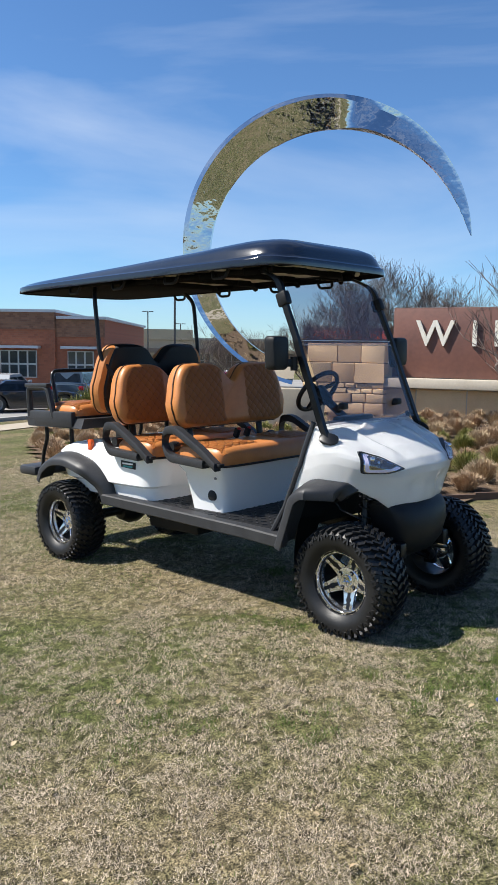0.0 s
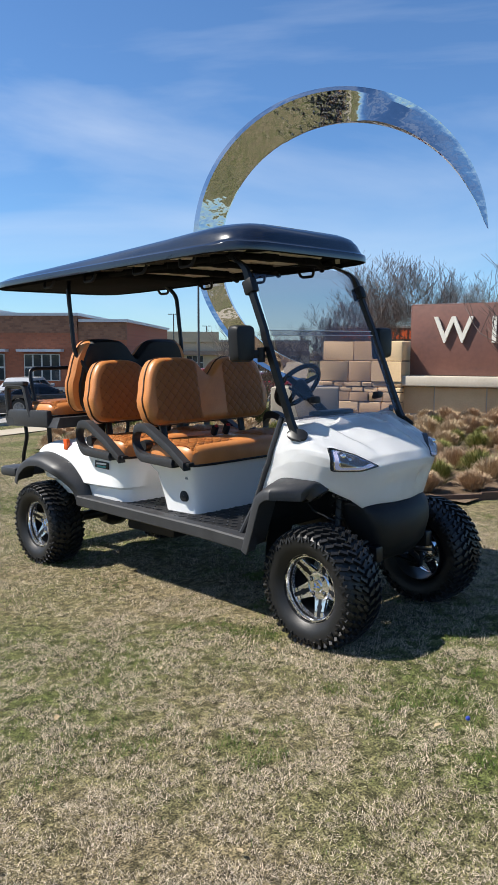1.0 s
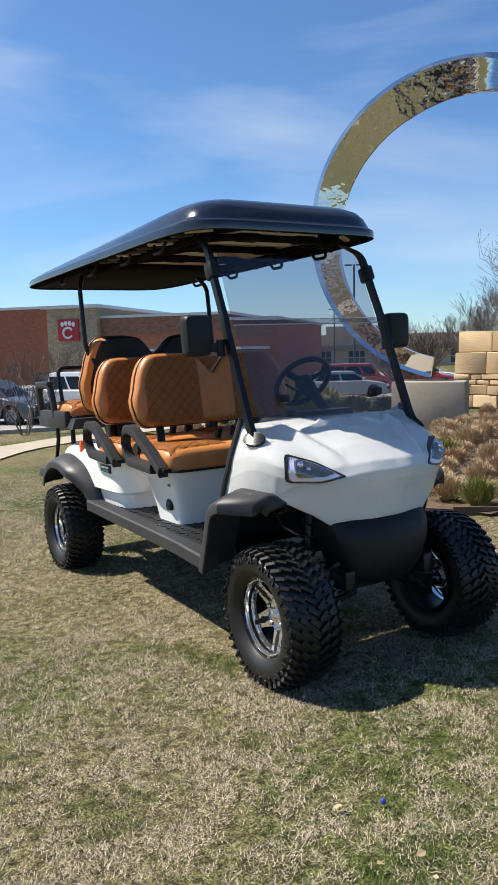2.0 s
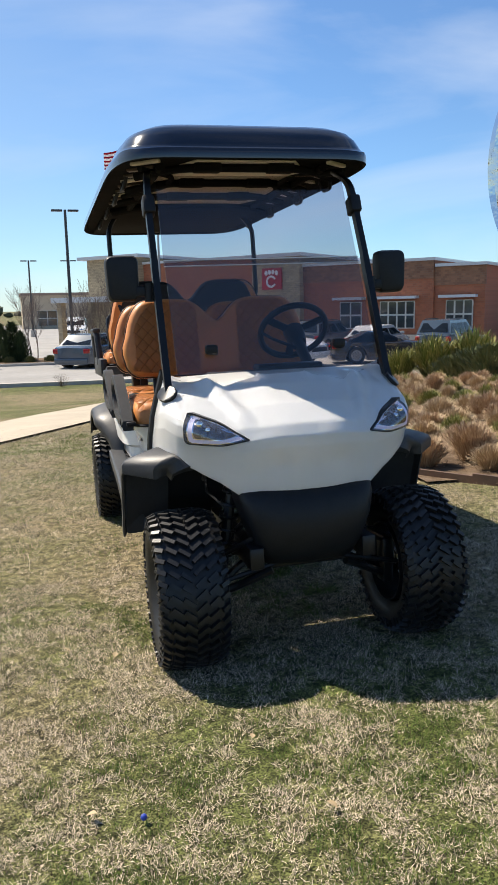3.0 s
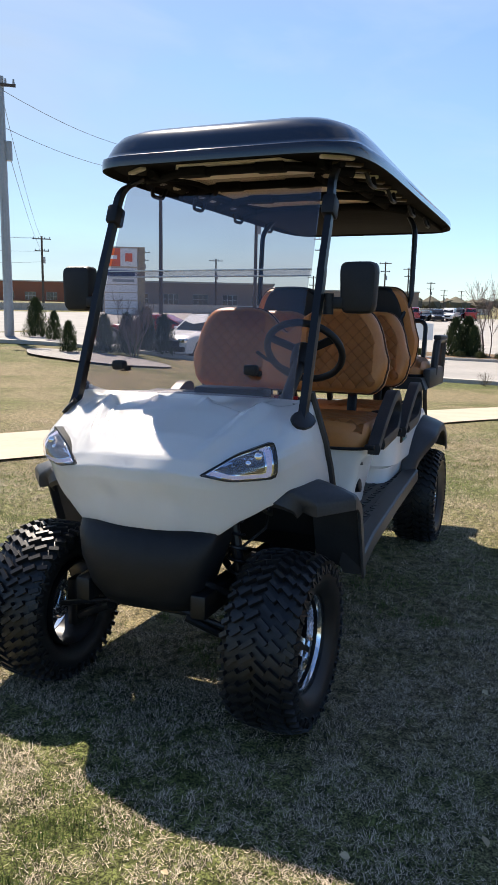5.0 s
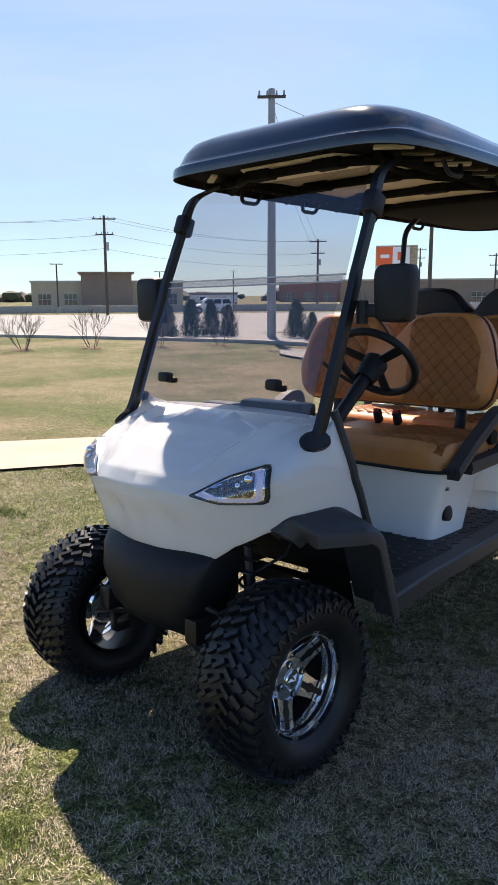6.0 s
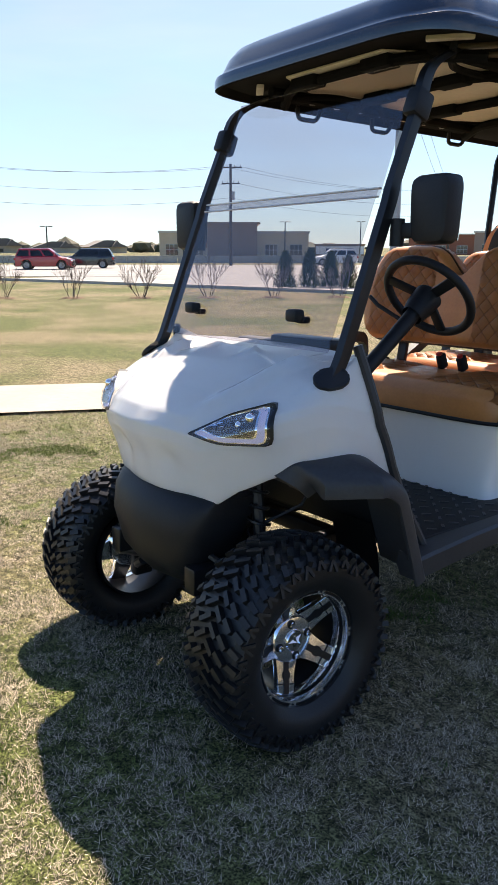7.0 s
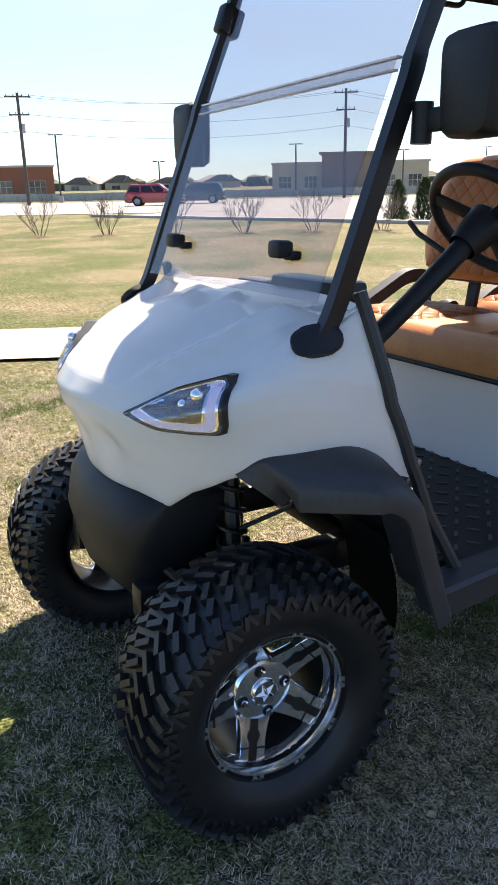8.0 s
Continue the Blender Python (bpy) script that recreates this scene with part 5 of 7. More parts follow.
block("coping", tower, METAL_CAP, -6.0, -0.3, -1.1, 8.4, 4.92, 5.14)
block("canopy", tower, METAL_CAP, -8.0, -0.5, -2.0, -0.6, 1.95, 2.32, "pale metal canopy")
for x in (-7.6, -4.6):
    block("canopy_post", tower, LEDGE_STONE, x, x + 0.45, -1.8, -1.35, GZ, 1.95)
window(tower, -3.3, -1.9, -0.62, GZ, 1.5, 2, 3, False)


def shed(name, x, y, yaw, w, d, h, mat, label, band_mat=None, gz=-1.1, windows=0):
    b = thing(name, pose(x, y, gz, 0, 0, yaw), label, "building")
    block("wall", b, mat, -w / 2, w / 2, 0, d, -0.6, h)
    block("roof_edge", b, band_mat or METAL_CAP, -w / 2 - 0.2, w / 2 + 0.2, -0.2, d + 0.2, h, h + 0.35)
    for k in range(windows):
        x0 = -w / 2 + w * (k + 0.25) / windows
        window(b, x0, x0 + w * 0.5 / windows, -0.03, 0.4, min(h * 0.55, 2.6), 3, 2, False)
    return b


def far(az, d, eye=(-0.4, -2.7)):
    return eye[0] + d * math.sin(radians(az)), eye[1] + d * math.cos(radians(az))


shops = shed("shop_row", *far(38.0, 118, (-3.91, -2.43)), -38, 46, 20, 4.6, STUCCO, "long tan stucco shop row with striped fascia", STUCCO_PALE, windows=9)
block("fascia", shops, STUCCO_BROWN, -23, 23, -0.9, 0, 2.6, 3.3)
block("parapet", shops, STUCCO, 0.5, 8.8, -0.3, 4, 4.6, 6.2)
store = shed("big_store", *far(57.0, 120, (-3.91, -2.43)), -57, 27, 30, 6.9, BRICK_DARK, "wide brick superstore with orange fascia bars", STUCCO_PALE, windows=5)
for k, w in enumerate((2.6, 2.6, 2.2, 2.4, 2.0, 2.4, 2.6, 2.4, 2.2)):
    block("fascia_bar", store, SIGN_ORANGE, -11.9 + 1.33 * k, -11.9 + 1.33 * k + 0.42 * w, -0.3, 0, 5.2, 6.5, "orange fascia bar")
shed("tan_building", 4.3, 107.5, 2, 16, 12, 4.6, STUCCO, "plain tan stucco building", STUCCO_BROWN, windows=2)
offices = shed("road_building", *far(-52.8, 136, (2.05, -1.5)), 53, 26, 16, 4.2, STUCCO, "tan and brown roadside building", STUCCO_PALE, -0.3, windows=6)
block("tower_block", offices, STUCCO_BROWN, -4.6, 4.0, -1.0, 12, 0, 5.7, "brown stucco tower block")
block("tower_coping", offices, STUCCO_BROWN, -5.1, 4.5, -1.6, 12, 5.7, 6.0)
sport = shed("sports_store", *far(-45.05, 185, (2.05, -1.6)), 45, 11.5, 20, 5.2, STUCCO_BROWN, "dark roadside store with a pale sign band", STUCCO_BROWN, -3.2, windows=4)
block("sign_band", sport, SIGN_WHITE, -5.6, 5.6, -0.4, 0, 3.2, 5.0)
block("sign_bar", sport, SIGN_NAVY, -3.2, 3.2, -0.5, -0.4, 3.7, 4.5)
shed("far_store", *far(-28, 170, (2, -1)), 28, 46, 20, 5.0, STUCCO_BROWN, "long low brown store beyond the road", STUCCO_PALE, -0.4, windows=7)
shed("far_store", *far(-36.5, 230, (2, -1)), 36, 30, 20, 5.5, BRICK, "low brick store in the distance", STUCCO_PALE, -0.4, windows=5)
shed("far_store", *far(-17, 210), 15, 60, 20, 5.0, STUCCO_BROWN, "long low brown store in the distance", STUCCO_PALE, -1.0, windows=8)
shed("red_building", *far(-77.3, 150, (1.8, -0.75)), 77, 18, 12, 4.9, BRICK, "low red brick roadside building", STUCCO_PALE, -0.3, windows=3)


def house(x, y, yaw, w, h, label):
    b = thing("house", pose(x, y, -1.2, 0, 0, yaw), label, "house", "houses beyond the road")
    block("wall", b, STUCCO_PALE if random.random() < 0.4 else STUCCO, -w / 2, w / 2, 0, 9, -0.5, h)
    bm = B()
    prism(bm, [(-w / 2 - 0.5, 0), (w / 2 + 0.5, 0), (w * 0.12, h * 0.75), (-w * 0.12, h * 0.75)], 10, Matrix.Translation((0, 9.5, h)) @ Matrix.Rotation(radians(90), 4, "X"))
    part("roof", bm, ROOF_TILE, b, "hipped grey shingle roof")
    bm = B()
    prism(bm, [(-1.9, 0), (1.9, 0), (0, 2.0)], 2.5, Matrix.Translation((w * 0.2, 0.6, h)) @ Matrix.Rotation(radians(90), 4, "X"))
    part("gable", bm, ROOF_TILE, b)
    window(b, -w * 0.3, -w * 0.05, -0.02, 1.0, 2.2, 2, 1, False)


random.seed(11)
for k in range(9):
    az = -62 - 3.4 * k + random.uniform(-0.5, 0.5)
    hx, hy = far(az, 245 + random.uniform(-12, 12), (2, -1))
    house(hx, hy, -az + random.uniform(-20, 20), random.uniform(10, 14), random.uniform(2.4, 3.0), "brown house with a hipped grey shingle roof")

# far tree line on the horizon
bm = B()
random.seed(3)
for k in range(520):
    az = random.uniform(-100, 75)
    d = random.uniform(260, 420)
    tx, ty = far(az, d)
    r = random.uniform(1.5, 3.4)
    bmesh.ops.create_icosphere(bm, subdivisions=1, radius=r, matrix=Matrix.Translation((tx, ty, random.uniform(0, 1.6))) @ Matrix.Diagonal((1.5, 1.5, random.uniform(0.7, 1.2), 1)))
for v in bm.verts:
    v.co += Vector((random.uniform(-1, 1), random.uniform(-1, 1), random.uniform(-1, 1))) * 0.5
tagged(part("far_trees", bm, surface("distant_foliage", (0.075, 0.085, 0.05), (0.12, 0.10, 0.07), rough=0.95, scale=0.2, island=True), None, "distant grey-green tree line", 0), category="trees", kind="stuff")


# ---- poles, wires, flag ----
POLE_WOOD = surface("weathered_pole", (0.10, 0.08, 0.065), (0.065, 0.052, 0.044), rough=0.9, scale=2)
POLE_STEEL = surface("galvanised_pole", (0.33, 0.34, 0.35), (0.26, 0.27, 0.28), rough=0.5, scale=1, metal=0.4)
POLE_DARK = surface("dark_lamp_post", (0.03, 0.03, 0.032), (0.045, 0.045, 0.047), rough=0.45, scale=2)


def utility_pole(x, y, top, yaw, r=0.15, mat=None, arms=2, reach=1.0):
    z0 = ground_z(x, y)
    p = thing("utility_pole", pose(x, y, z0, 0, 0, yaw), "tall dark wooden utility pole with cross-arms", "utility pole", "utility poles")
    h = top - z0
    bm = B()
    tube(bm, [(0, 0, -0.2), (0, 0, h)], [r * 1.15, r * 0.8], 10)
    part("pole", bm, mat or POLE_WOOD, p)
    for k in range(arms):
        bm = B()
        z = h - 0.35 - 1.5 * k
        box(bm, (0, -0.12, z), ((2.3 - 0.5 * k) * reach, 0.1, 0.12), 0.01)
        part("cross_arm", bm, POLE_WOOD, p)
        for x in (-1.0 * reach, -0.35 * reach, 0.4 * reach, 1.0 * reach):
            bm = B()
            tube(bm, [(x * (1 - 0.2 * k), -0.12, z + 0.05), (x * (1 - 0.2 * k), -0.12, z + 0.26)], [0.05, 0.035], 6)
            part("insulator", bm, POLE_STEEL, p)
    if arms:
        bm = B()
        tube(bm, [(0.24, 0, h - 3.4), (0.24, 0, h - 2.6)], 0.17, 10)
        part("transformer", bm, POLE_STEEL, p)
    return p


def lamp_post(x, y, top, heads=2, yaw=0):
    z0 = ground_z(x, y)
    p = thing("lamp_post", pose(x, y, z0, 0, 0, yaw), "slim dark car park lamp post", "lamp post", "lamp posts")
    h = top - z0
    bm = B()
    tube(bm, [(0, 0, 0), (0, 0, h)], [0.10, 0.075], 8)
    part("pole", bm, POLE_DARK, p)
    bm = B()
    lathe(bm, ((0.001, 0.7), (0.26, 0.7), (0.28, 0), (0.001, 0)), 12)
    part("base", bm, KERB, p)
    for s in ((-1, 1) if heads == 2 else (1,)):
        bm = B()
        box(bm, (s * 0.45, 0, h - 0.05), (0.6, 0.3, 0.1), 0.02)
        part("lamp_head", bm, POLE_DARK, p)


def wire(a, b, sag, r=0.013):
    a, b = Vector(a), Vector(b)
    bm = B()
    tube(bm, [a + (b - a) * t + Vector((0, 0, -sag * 4 * t * (1 - t))) for t in [k / 14 for k in range(15)]], r, 4)
    tagged(part("power_line", bm, POLE_DARK, None, "thin black power line between poles"), category="power line", group="power lines")


bx, by = far(-40.55, 36, (1.97, -1.86))
utility_pole(bx, by, 10.6, 40, 0.19, POLE_STEEL, 1, 0.55)
p3 = (-61.4, 46.3)
p4 = far(-37.2, 104, (1.95, -1.9))
utility_pole(*p3, 9.5, 52)
utility_pole(*p4, 8.9, 37)
p1 = far(-27.85, 62, (0.9, -2.7))
utility_pole(*p1, 12.9, 22)
p2 = far(-20.87, 66, (0.86, -2.7))
utility_pole(*p2, 10.3, 15)
for az, d, top in ((-11.15, 150, 9.0), (-9.55, 170, 8.8), (-8.05, 215, 7.0), (-7.15, 250, 5.6), (-6.0, 290, 6.0), (-15.6, 110, 10.3), (-28.9, 150, 10.2), (-13.5, 190, 7.8), (-16.4, 160, 6.4), (-23.5, 130, 8.0), (-31.5, 150, 7.0)):
    utility_pole(*far(az, d, (-0.3, -3.0)), top, -az)
p5, p6 = far(-75.0, 78, (2, -1.8)), far(-100, 95, (2, -1.8))
utility_pole(*p5, 9.4, 75)
utility_pole(*p6, 9.4, 95)
for dz, off in ((-0.2, 0.9), (-0.2, -0.9), (-1.8, 0.6), (-3.2, 0.0)):
    for (a, za), (b, zb) in (((p4, 8.9), (p3, 9.5)), ((p3, 9.5), (p5, 9.4)), ((p5, 9.4), (p6, 9.4))):
        wire((a[0] + off * 0.5, a[1] + off * 0.8, za + dz), (b[0] + off * 0.5, b[1] + off * 0.8, zb + dz), 0.9)
for dz in (-0.3, -1.8):
    wire((*p1, 12.9 + dz), (*p2, 10.3 + dz), 0.5)
    wire((*p1, 12.9 + dz), (bx, by, 10.4 + dz), 0.6)
    wire((bx, by, 10.4 + dz), (*p4, 8.9 + dz), 0.8)
for az, d, top, e in ((-0.32, 45, 7.0, (0.86, -2.7)), (39.07, 62, 8.3, (-1.69, -2.93)), (38.93, 105, 7.1, (-3.91, -2.43)), (41.36, 120, 6.1, (-3.91, -2.43)), (-56.4, 92, 5.3, (2.1, -1.7)), (-49.0, 110, 5.0, (2.1, -1.7)), (-73.5, 88, 6.5, (1.8, -0.75)), (-66.5, 100, 4.0, (1.8, -0.8)), (-2.11, 77, 6.2, (0.86, -2.7)), (0.66, 77, 6.2, (0.86, -2.7)), (-43.5, 140, 6.0, (2, -1.8))):
    lamp_post(*far(az, d, e), top, 2, -az)

fx, fy = 6.7, 48.2
fz = ground_z(fx, fy)
flag_top = 12.4
flagpole = thing("flagpole", pose(fx, fy, fz), "tall silver flagpole with a striped flag flying", "flagpole")
bm = B()
tube(bm, [(0, 0, 0), (0, 0, flag_top - fz)], [0.10, 0.05], 10)
part("pole", bm, POLE_STEEL, flagpole)
bm = B()
bmesh.ops.create_uvsphere(bm, u_segments=10, v_segments=8, radius=0.11, matrix=Matrix.Translation((0, 0, flag_top - fz + 0.08)))
part("finial", bm, POLE_STEEL, flagpole)
FLAG_RED = surface("flag_red", (0.38, 0.018, 0.035), (0.30, 0.012, 0.03), rough=0.8, scale=3)
FLAG_WHITE = surface("flag_white", (0.72, 0.70, 0.70), (0.62, 0.60, 0.61), rough=0.8, scale=3)
FLAG_BLUE = surface("flag_blue", (0.020, 0.026, 0.085), (0.014, 0.018, 0.065), rough=0.8, scale=3)


def cloth(u, v):
    """A point of the flying flag: u along it, v down it."""
    w = 0.16 * math.sin(u * 7.5 + v * 1.8) * u ** 0.6
    return Vector((-0.15 - 3.1 * u, w, flag_top - fz - 0.35 - 1.75 * v - 0.75 * u * (1 - 0.3 * v) - 0.25 * v * (1 - u) + 0.12 * math.sin(u * 6)))


for k in range(13):
    bm = B()
    u0 = 0.4 if k < 7 else 0.0
    loft(bm, [[cloth(u0 + (1 - u0) * i / 20, (k + j) / 13) for j in (0, 1)] for i in range(21)], close=False)
    bmesh.ops.solidify(bm, geom=bm.faces[:], thickness=0.012)
    part("stripe", bm, FLAG_WHITE if k % 2 else FLAG_RED, flagpole, "", 80)
bm = B()
loft(bm, [[cloth(0.4 * i / 10, 7 / 13 * j / 6) for j in range(7)] for i in range(11)], close=False)
bmesh.ops.solidify(bm, geom=bm.faces[:], thickness=0.012)
part("canton", bm, FLAG_BLUE, flagpole, "", 80)
bm = B()
for i in range(9):
    for j in range(6):
        c = cloth(0.4 * (i + 0.5) / 9, 7 / 13 * (j + 0.5) / 6) + Vector((0, -0.018, 0))
        box(bm, c, (0.06, 0.01, 0.06))
tagged(part("stars", bm, FLAG_WHITE, flagpole, "", 0), kind="stuff")

sx, sy = 4.2, 44.5
stop = thing("stop_sign", pose(sx, sy, ground_z(sx, sy)), "red octagonal stop sign on a steel post", "road sign")
bm = B()
tube(bm, [(0, 0.03, 0), (0, 0.03, 2.1)], 0.035, 8)
part("post", bm, POLE_STEEL, stop)
zs = 0.9 - ground_z(sx, sy)
bm = B()
prism(bm, [(0.40 * math.cos(radians(22.5 + 45 * k)), 0.40 * math.sin(radians(22.5 + 45 * k))) for k in range(8)], 0.02, Matrix.Translation((0, 0, zs)) @ Matrix.Rotation(radians(90), 4, "X"))
part("plate", bm, SIGN_RED, stop)
cu = bpy.data.curves.new("word", "FONT")
cu.body, cu.size, cu.extrude, cu.align_x, cu.align_y = "STOP", 0.30, 0.006, "CENTER", "CENTER"
word_ob = new("word", cu)
word_me = bpy.data.meshes.new_from_object(word_ob.evaluated_get(bpy.context.evaluated_depsgraph_get()))
bpy.data.objects.remove(word_ob)
word_me.transform(Matrix.Translation((0, -0.03, zs)) @ Matrix.Rotation(radians(90), 4, "X"))
word_me.materials.clear()
link("word", word_me, SIGN_WHITE, stop, "", 0)

# the tall store sign beside the road
px, py = far(-30.93, 88, (1.09, -2.62))
pylon = thing("pylon_sign", pose(px, py, -1.5, 0, 0, 32) @ Matrix.Diagonal((1.78, 1.78, 1.78, 1)), "tall stone-sided pylon sign with stacked coloured panels", "pylon sign")
block("body", pylon, STUCCO, -1.15, 1.35, 0, 0.7, 0, 4.75)
block("side_stone", pylon, LEDGE_STONE, 1.0, 1.42, -0.1, 0.8, 0, 4.75)
block("panel", pylon, SIGN_ORANGE, -1.1, -0.1, -0.06, 0, 3.55, 4.65, "orange panel with a pale bar")
block("panel", pylon, SIGN_WHITE, -0.1, 0.95, -0.06, 0, 3.55, 4.65)
block("panel_mark", pylon, SIGN_ORANGE, 0.2, 0.65, -0.09, -0.06, 3.85, 4.35)
block("panel_bar", pylon, SIGN_WHITE, -0.85, -0.3, -0.09, -0.06, 3.98, 4.2)
block("panel", pylon, SIGN_WHITE, -1.1, 0.95, -0.06, 0, 2.45, 3.45, "white panel with a navy bar")
block("panel_bar", pylon, SIGN_NAVY, -0.95, 0.8, -0.09, -0.06, 2.95, 3.32)
block("panel_bar", pylon, POLE_STEEL, -0.6, 0.75, -0.09, -0.06, 2.58, 2.75)
for k in range(4):
    block("panel", pylon, SIGN_WHITE, -1.1, 0.95, -0.06, 0, 0.45 + 0.5 * k, 0.9 + 0.5 * k)


# ---- cars ----
CAR_GLASS = surface("car_glass", (0.012, 0.016, 0.02), (0.02, 0.026, 0.03), rough=0.04, scale=1, spec=0.9)
CAR_TYRE = surface("car_tyre", (0.015, 0.015, 0.016), (0.022, 0.022, 0.022), rough=0.7, scale=8)
TAIL_LENS = surface("tail_lamp_red", (0.35, 0.012, 0.012), (0.26, 0.01, 0.01), rough=0.15, scale=10)


def car_paint(name, c):
    return surface(name, c, tuple(0.88 * v for v in c), rough=0.25, scale=2, coat=0.6)


def car(x, y, heading, kind, paint, label, z=None):
    """A parked car whose nose points along heading (degrees from +x)."""
    L, W, H, hood, belt, wheel_r, clear = {"suv": (4.7, 1.85, 1.70, 1.15, 1.05, 0.36, 0.24), "pickup": (5.8, 1.98, 1.90, 1.30, 1.18, 0.40, 0.34), "coupe": (4.78, 1.90, 1.36, 1.55, 0.93, 0.36, 0.16), "sedan": (4.75, 1.82, 1.45, 1.20, 0.95, 0.33, 0.18), "box": (4.3, 1.82, 1.78, 1.0, 1.08, 0.33, 0.22)}[kind]
    ob = thing("car", pose(x, y, ground_z(x, y) + 0.02 if z is None else z, 0, 0, heading), label, "pickup truck" if kind == "pickup" else "car", "parked cars")
    hl = L / 2
    wb = L * 0.60
    ax_f, ax_r = hl - L * 0.19, hl - L * 0.19 - wb
    # lower body with wheel arches cut into its side line
    bm = B()
    xs = sorted({-hl + L * k / 48 for k in range(49)})
    top_line = ((-hl, belt * 0.93), (-hl + 0.25, belt), (hl - hood - 0.25, belt), (hl - hood, belt * 0.99), (hl - 0.35, belt * 0.86), (hl - 0.02, belt * 0.72))
    rows = []
    for xx in xs:
        bottom = clear
        for c in (ax_f, ax_r):
            d = abs(xx - c)
            r = wheel_r * 1.14
            if d < r:
                bottom = max(bottom, wheel_r + math.sqrt(r * r - d * d) * 0.98)
        end = 1 - 0.10 * max(0, abs(xx) / hl - 0.80) / 0.20 - (0.22 if abs(xx) > hl - 0.02 else 0)
        t = line_at(top_line, xx)
        hw = W / 2 * end
        bottom = min(bottom, t - 0.12)
        mid = max(bottom + 0.02, (bottom + t) * 0.5 + 0.06)
        half = [(hw * 0.90, bottom), (hw * 0.985, bottom + 0.03), (hw, mid), (hw * 0.975, t - 0.05), (hw * 0.90, t), (hw * 0.4, t + 0.03)]
        rows.append([Vector((xx, -a, b)) for a, b in half] + [Vector((xx, a, b)) for a, b in half[::-1]])
    loft(bm, rows)
    body = part("body", bm, paint, ob, "", 40)
    # cabin
    c0, c1, r0, r1 = {"suv": (-hl + 0.10, hl - hood + 0.05, -hl + 0.45, hl - hood - 0.75), "pickup": (-0.55, hl - hood + 0.05, -0.45, hl - hood - 0.75), "coupe": (-hl + 0.55, hl - hood - 0.1, -hl + 1.45, hl - hood - 1.0), "sedan": (-hl + 0.45, hl - hood + 0.1, -hl + 1.15, hl - hood - 0.75), "box": (-hl + 0.08, hl - hood + 0.1, -hl + 0.25, hl - hood - 0.45)}[kind]
    bm = B()
    lo, hi = W / 2 * 0.90, W / 2 * 0.72
    rings = []
    for z_, k in ((belt - 0.02, 0.0), (H - 0.10, 0.86), (H - 0.03, 0.96), (H, 1.0)):
        a, b, w = c0 + (r0 - c0) * k, c1 + (r1 - c1) * k, lo + (hi - lo) * k
        if z_ == H:
            a, b, w = a + 0.12, b - 0.12, w - 0.10
        rings.append([Vector((a, -w, z_)), Vector((b, -w, z_)), Vector((b + 0.05, 0, z_ + 0.01)), Vector((b, w, z_)), Vector((a, w, z_)), Vector((a - 0.03, 0, z_))])
    loft(bm, rings)
    part("cabin", bm, paint, ob, "", 30)
    hgt = H - 0.13 - belt

    def pane(p):
        bm = B()
        bm.faces.new([bm.verts.new(q) for q in p])
        bmesh.ops.solidify(bm, geom=bm.faces[:], thickness=0.012)
        part("window", bm, CAR_GLASS, ob, "", 0)

    def edge(k, front, s, out=0.012):
        a, b, w = c0 + (r0 - c0) * k, c1 + (r1 - c1) * k, lo + (hi - lo) * k
        return Vector((b if front else a, s * (w + out), belt + hgt * k / 0.86))

    for s in (-1, 1):
        f0, f1, q0, q1 = edge(0.06, True, s), edge(0.80, True, s), edge(0.06, False, s), edge(0.80, False, s)
        n = 3 if kind in ("suv", "box") else 2
        for k in range(n):
            u, v = k / n + 0.03, (k + 1) / n - 0.015
            if k == n - 1:
                v = 0.94
            pane([q0 + (f0 - q0) * u, q0 + (f0 - q0) * v, q1 + (f1 - q1) * v, q1 + (f1 - q1) * u])
        bm = B()
        box(bm, (c1 - 0.35, s * (W / 2 + 0.06), belt + 0.08), (0.14, 0.2, 0.14), 0.03)
        part("wing_mirror", bm, paint, ob)
        for c in (ax_f, ax_r):
            bm = B()
            lathe(bm, ((wheel_r * 0.62, 0.0), (wheel_r * 0.66, 0.10), (wheel_r * 0.96, 0.11), (wheel_r, 0.08), (wheel_r, -0.1), (wheel_r * 0.6, -0.11)), 28, pose(c, s * (W / 2 - 0.14), wheel_r, -90 * s, 0, 0))
            wh = part("wheel", bm, CAR_TYRE, ob)
            bm = B()
            m = pose(c, s * (W / 2 - 0.14), wheel_r, -90 * s, 0, 0)
            lathe(bm, ((0.001, 0.05), (wheel_r * 0.5, 0.02), (wheel_r * 0.55, 0.09), (wheel_r * 0.66, 0.10)), 24, m)
            for k in range(5):
                box(bm, (0, 0, 0), (wheel_r * 0.5, 0.06, 0.03), m=m @ Matrix.Rotation(2 * math.pi * k / 5, 4, "Z") @ Matrix.Translation((wheel_r * 0.32, 0, 0.075)))
            part("rim", bm, STEEL, wh)
        bm = B()
        box(bm, (hl - 0.10, s * W * 0.36, belt * 0.70), (0.24, 0.36, 0.15), 0.03)
        part("headlight", bm, CHROME, ob)
        bm = B()
        box(bm, (-hl + 0.08, s * W * 0.40, belt * 0.80), (0.18, 0.24, 0.20), 0.03)
        part("tail_light", bm, TAIL_LENS, ob)
        for c in (ax_f, ax_r):
            bm = B()
            lathe(bm, ((wheel_r * 1.10, -0.2), (wheel_r * 1.10, 0.0)), 24, pose(c, s * (W / 2 - 0.18), wheel_r, -90 * s, 0, 0))
            part("wheel_well", bm, CAR_TYRE, ob)
    a, b = edge(0.10, True, -1, -0.10), edge(0.82, True, -1, -0.10)
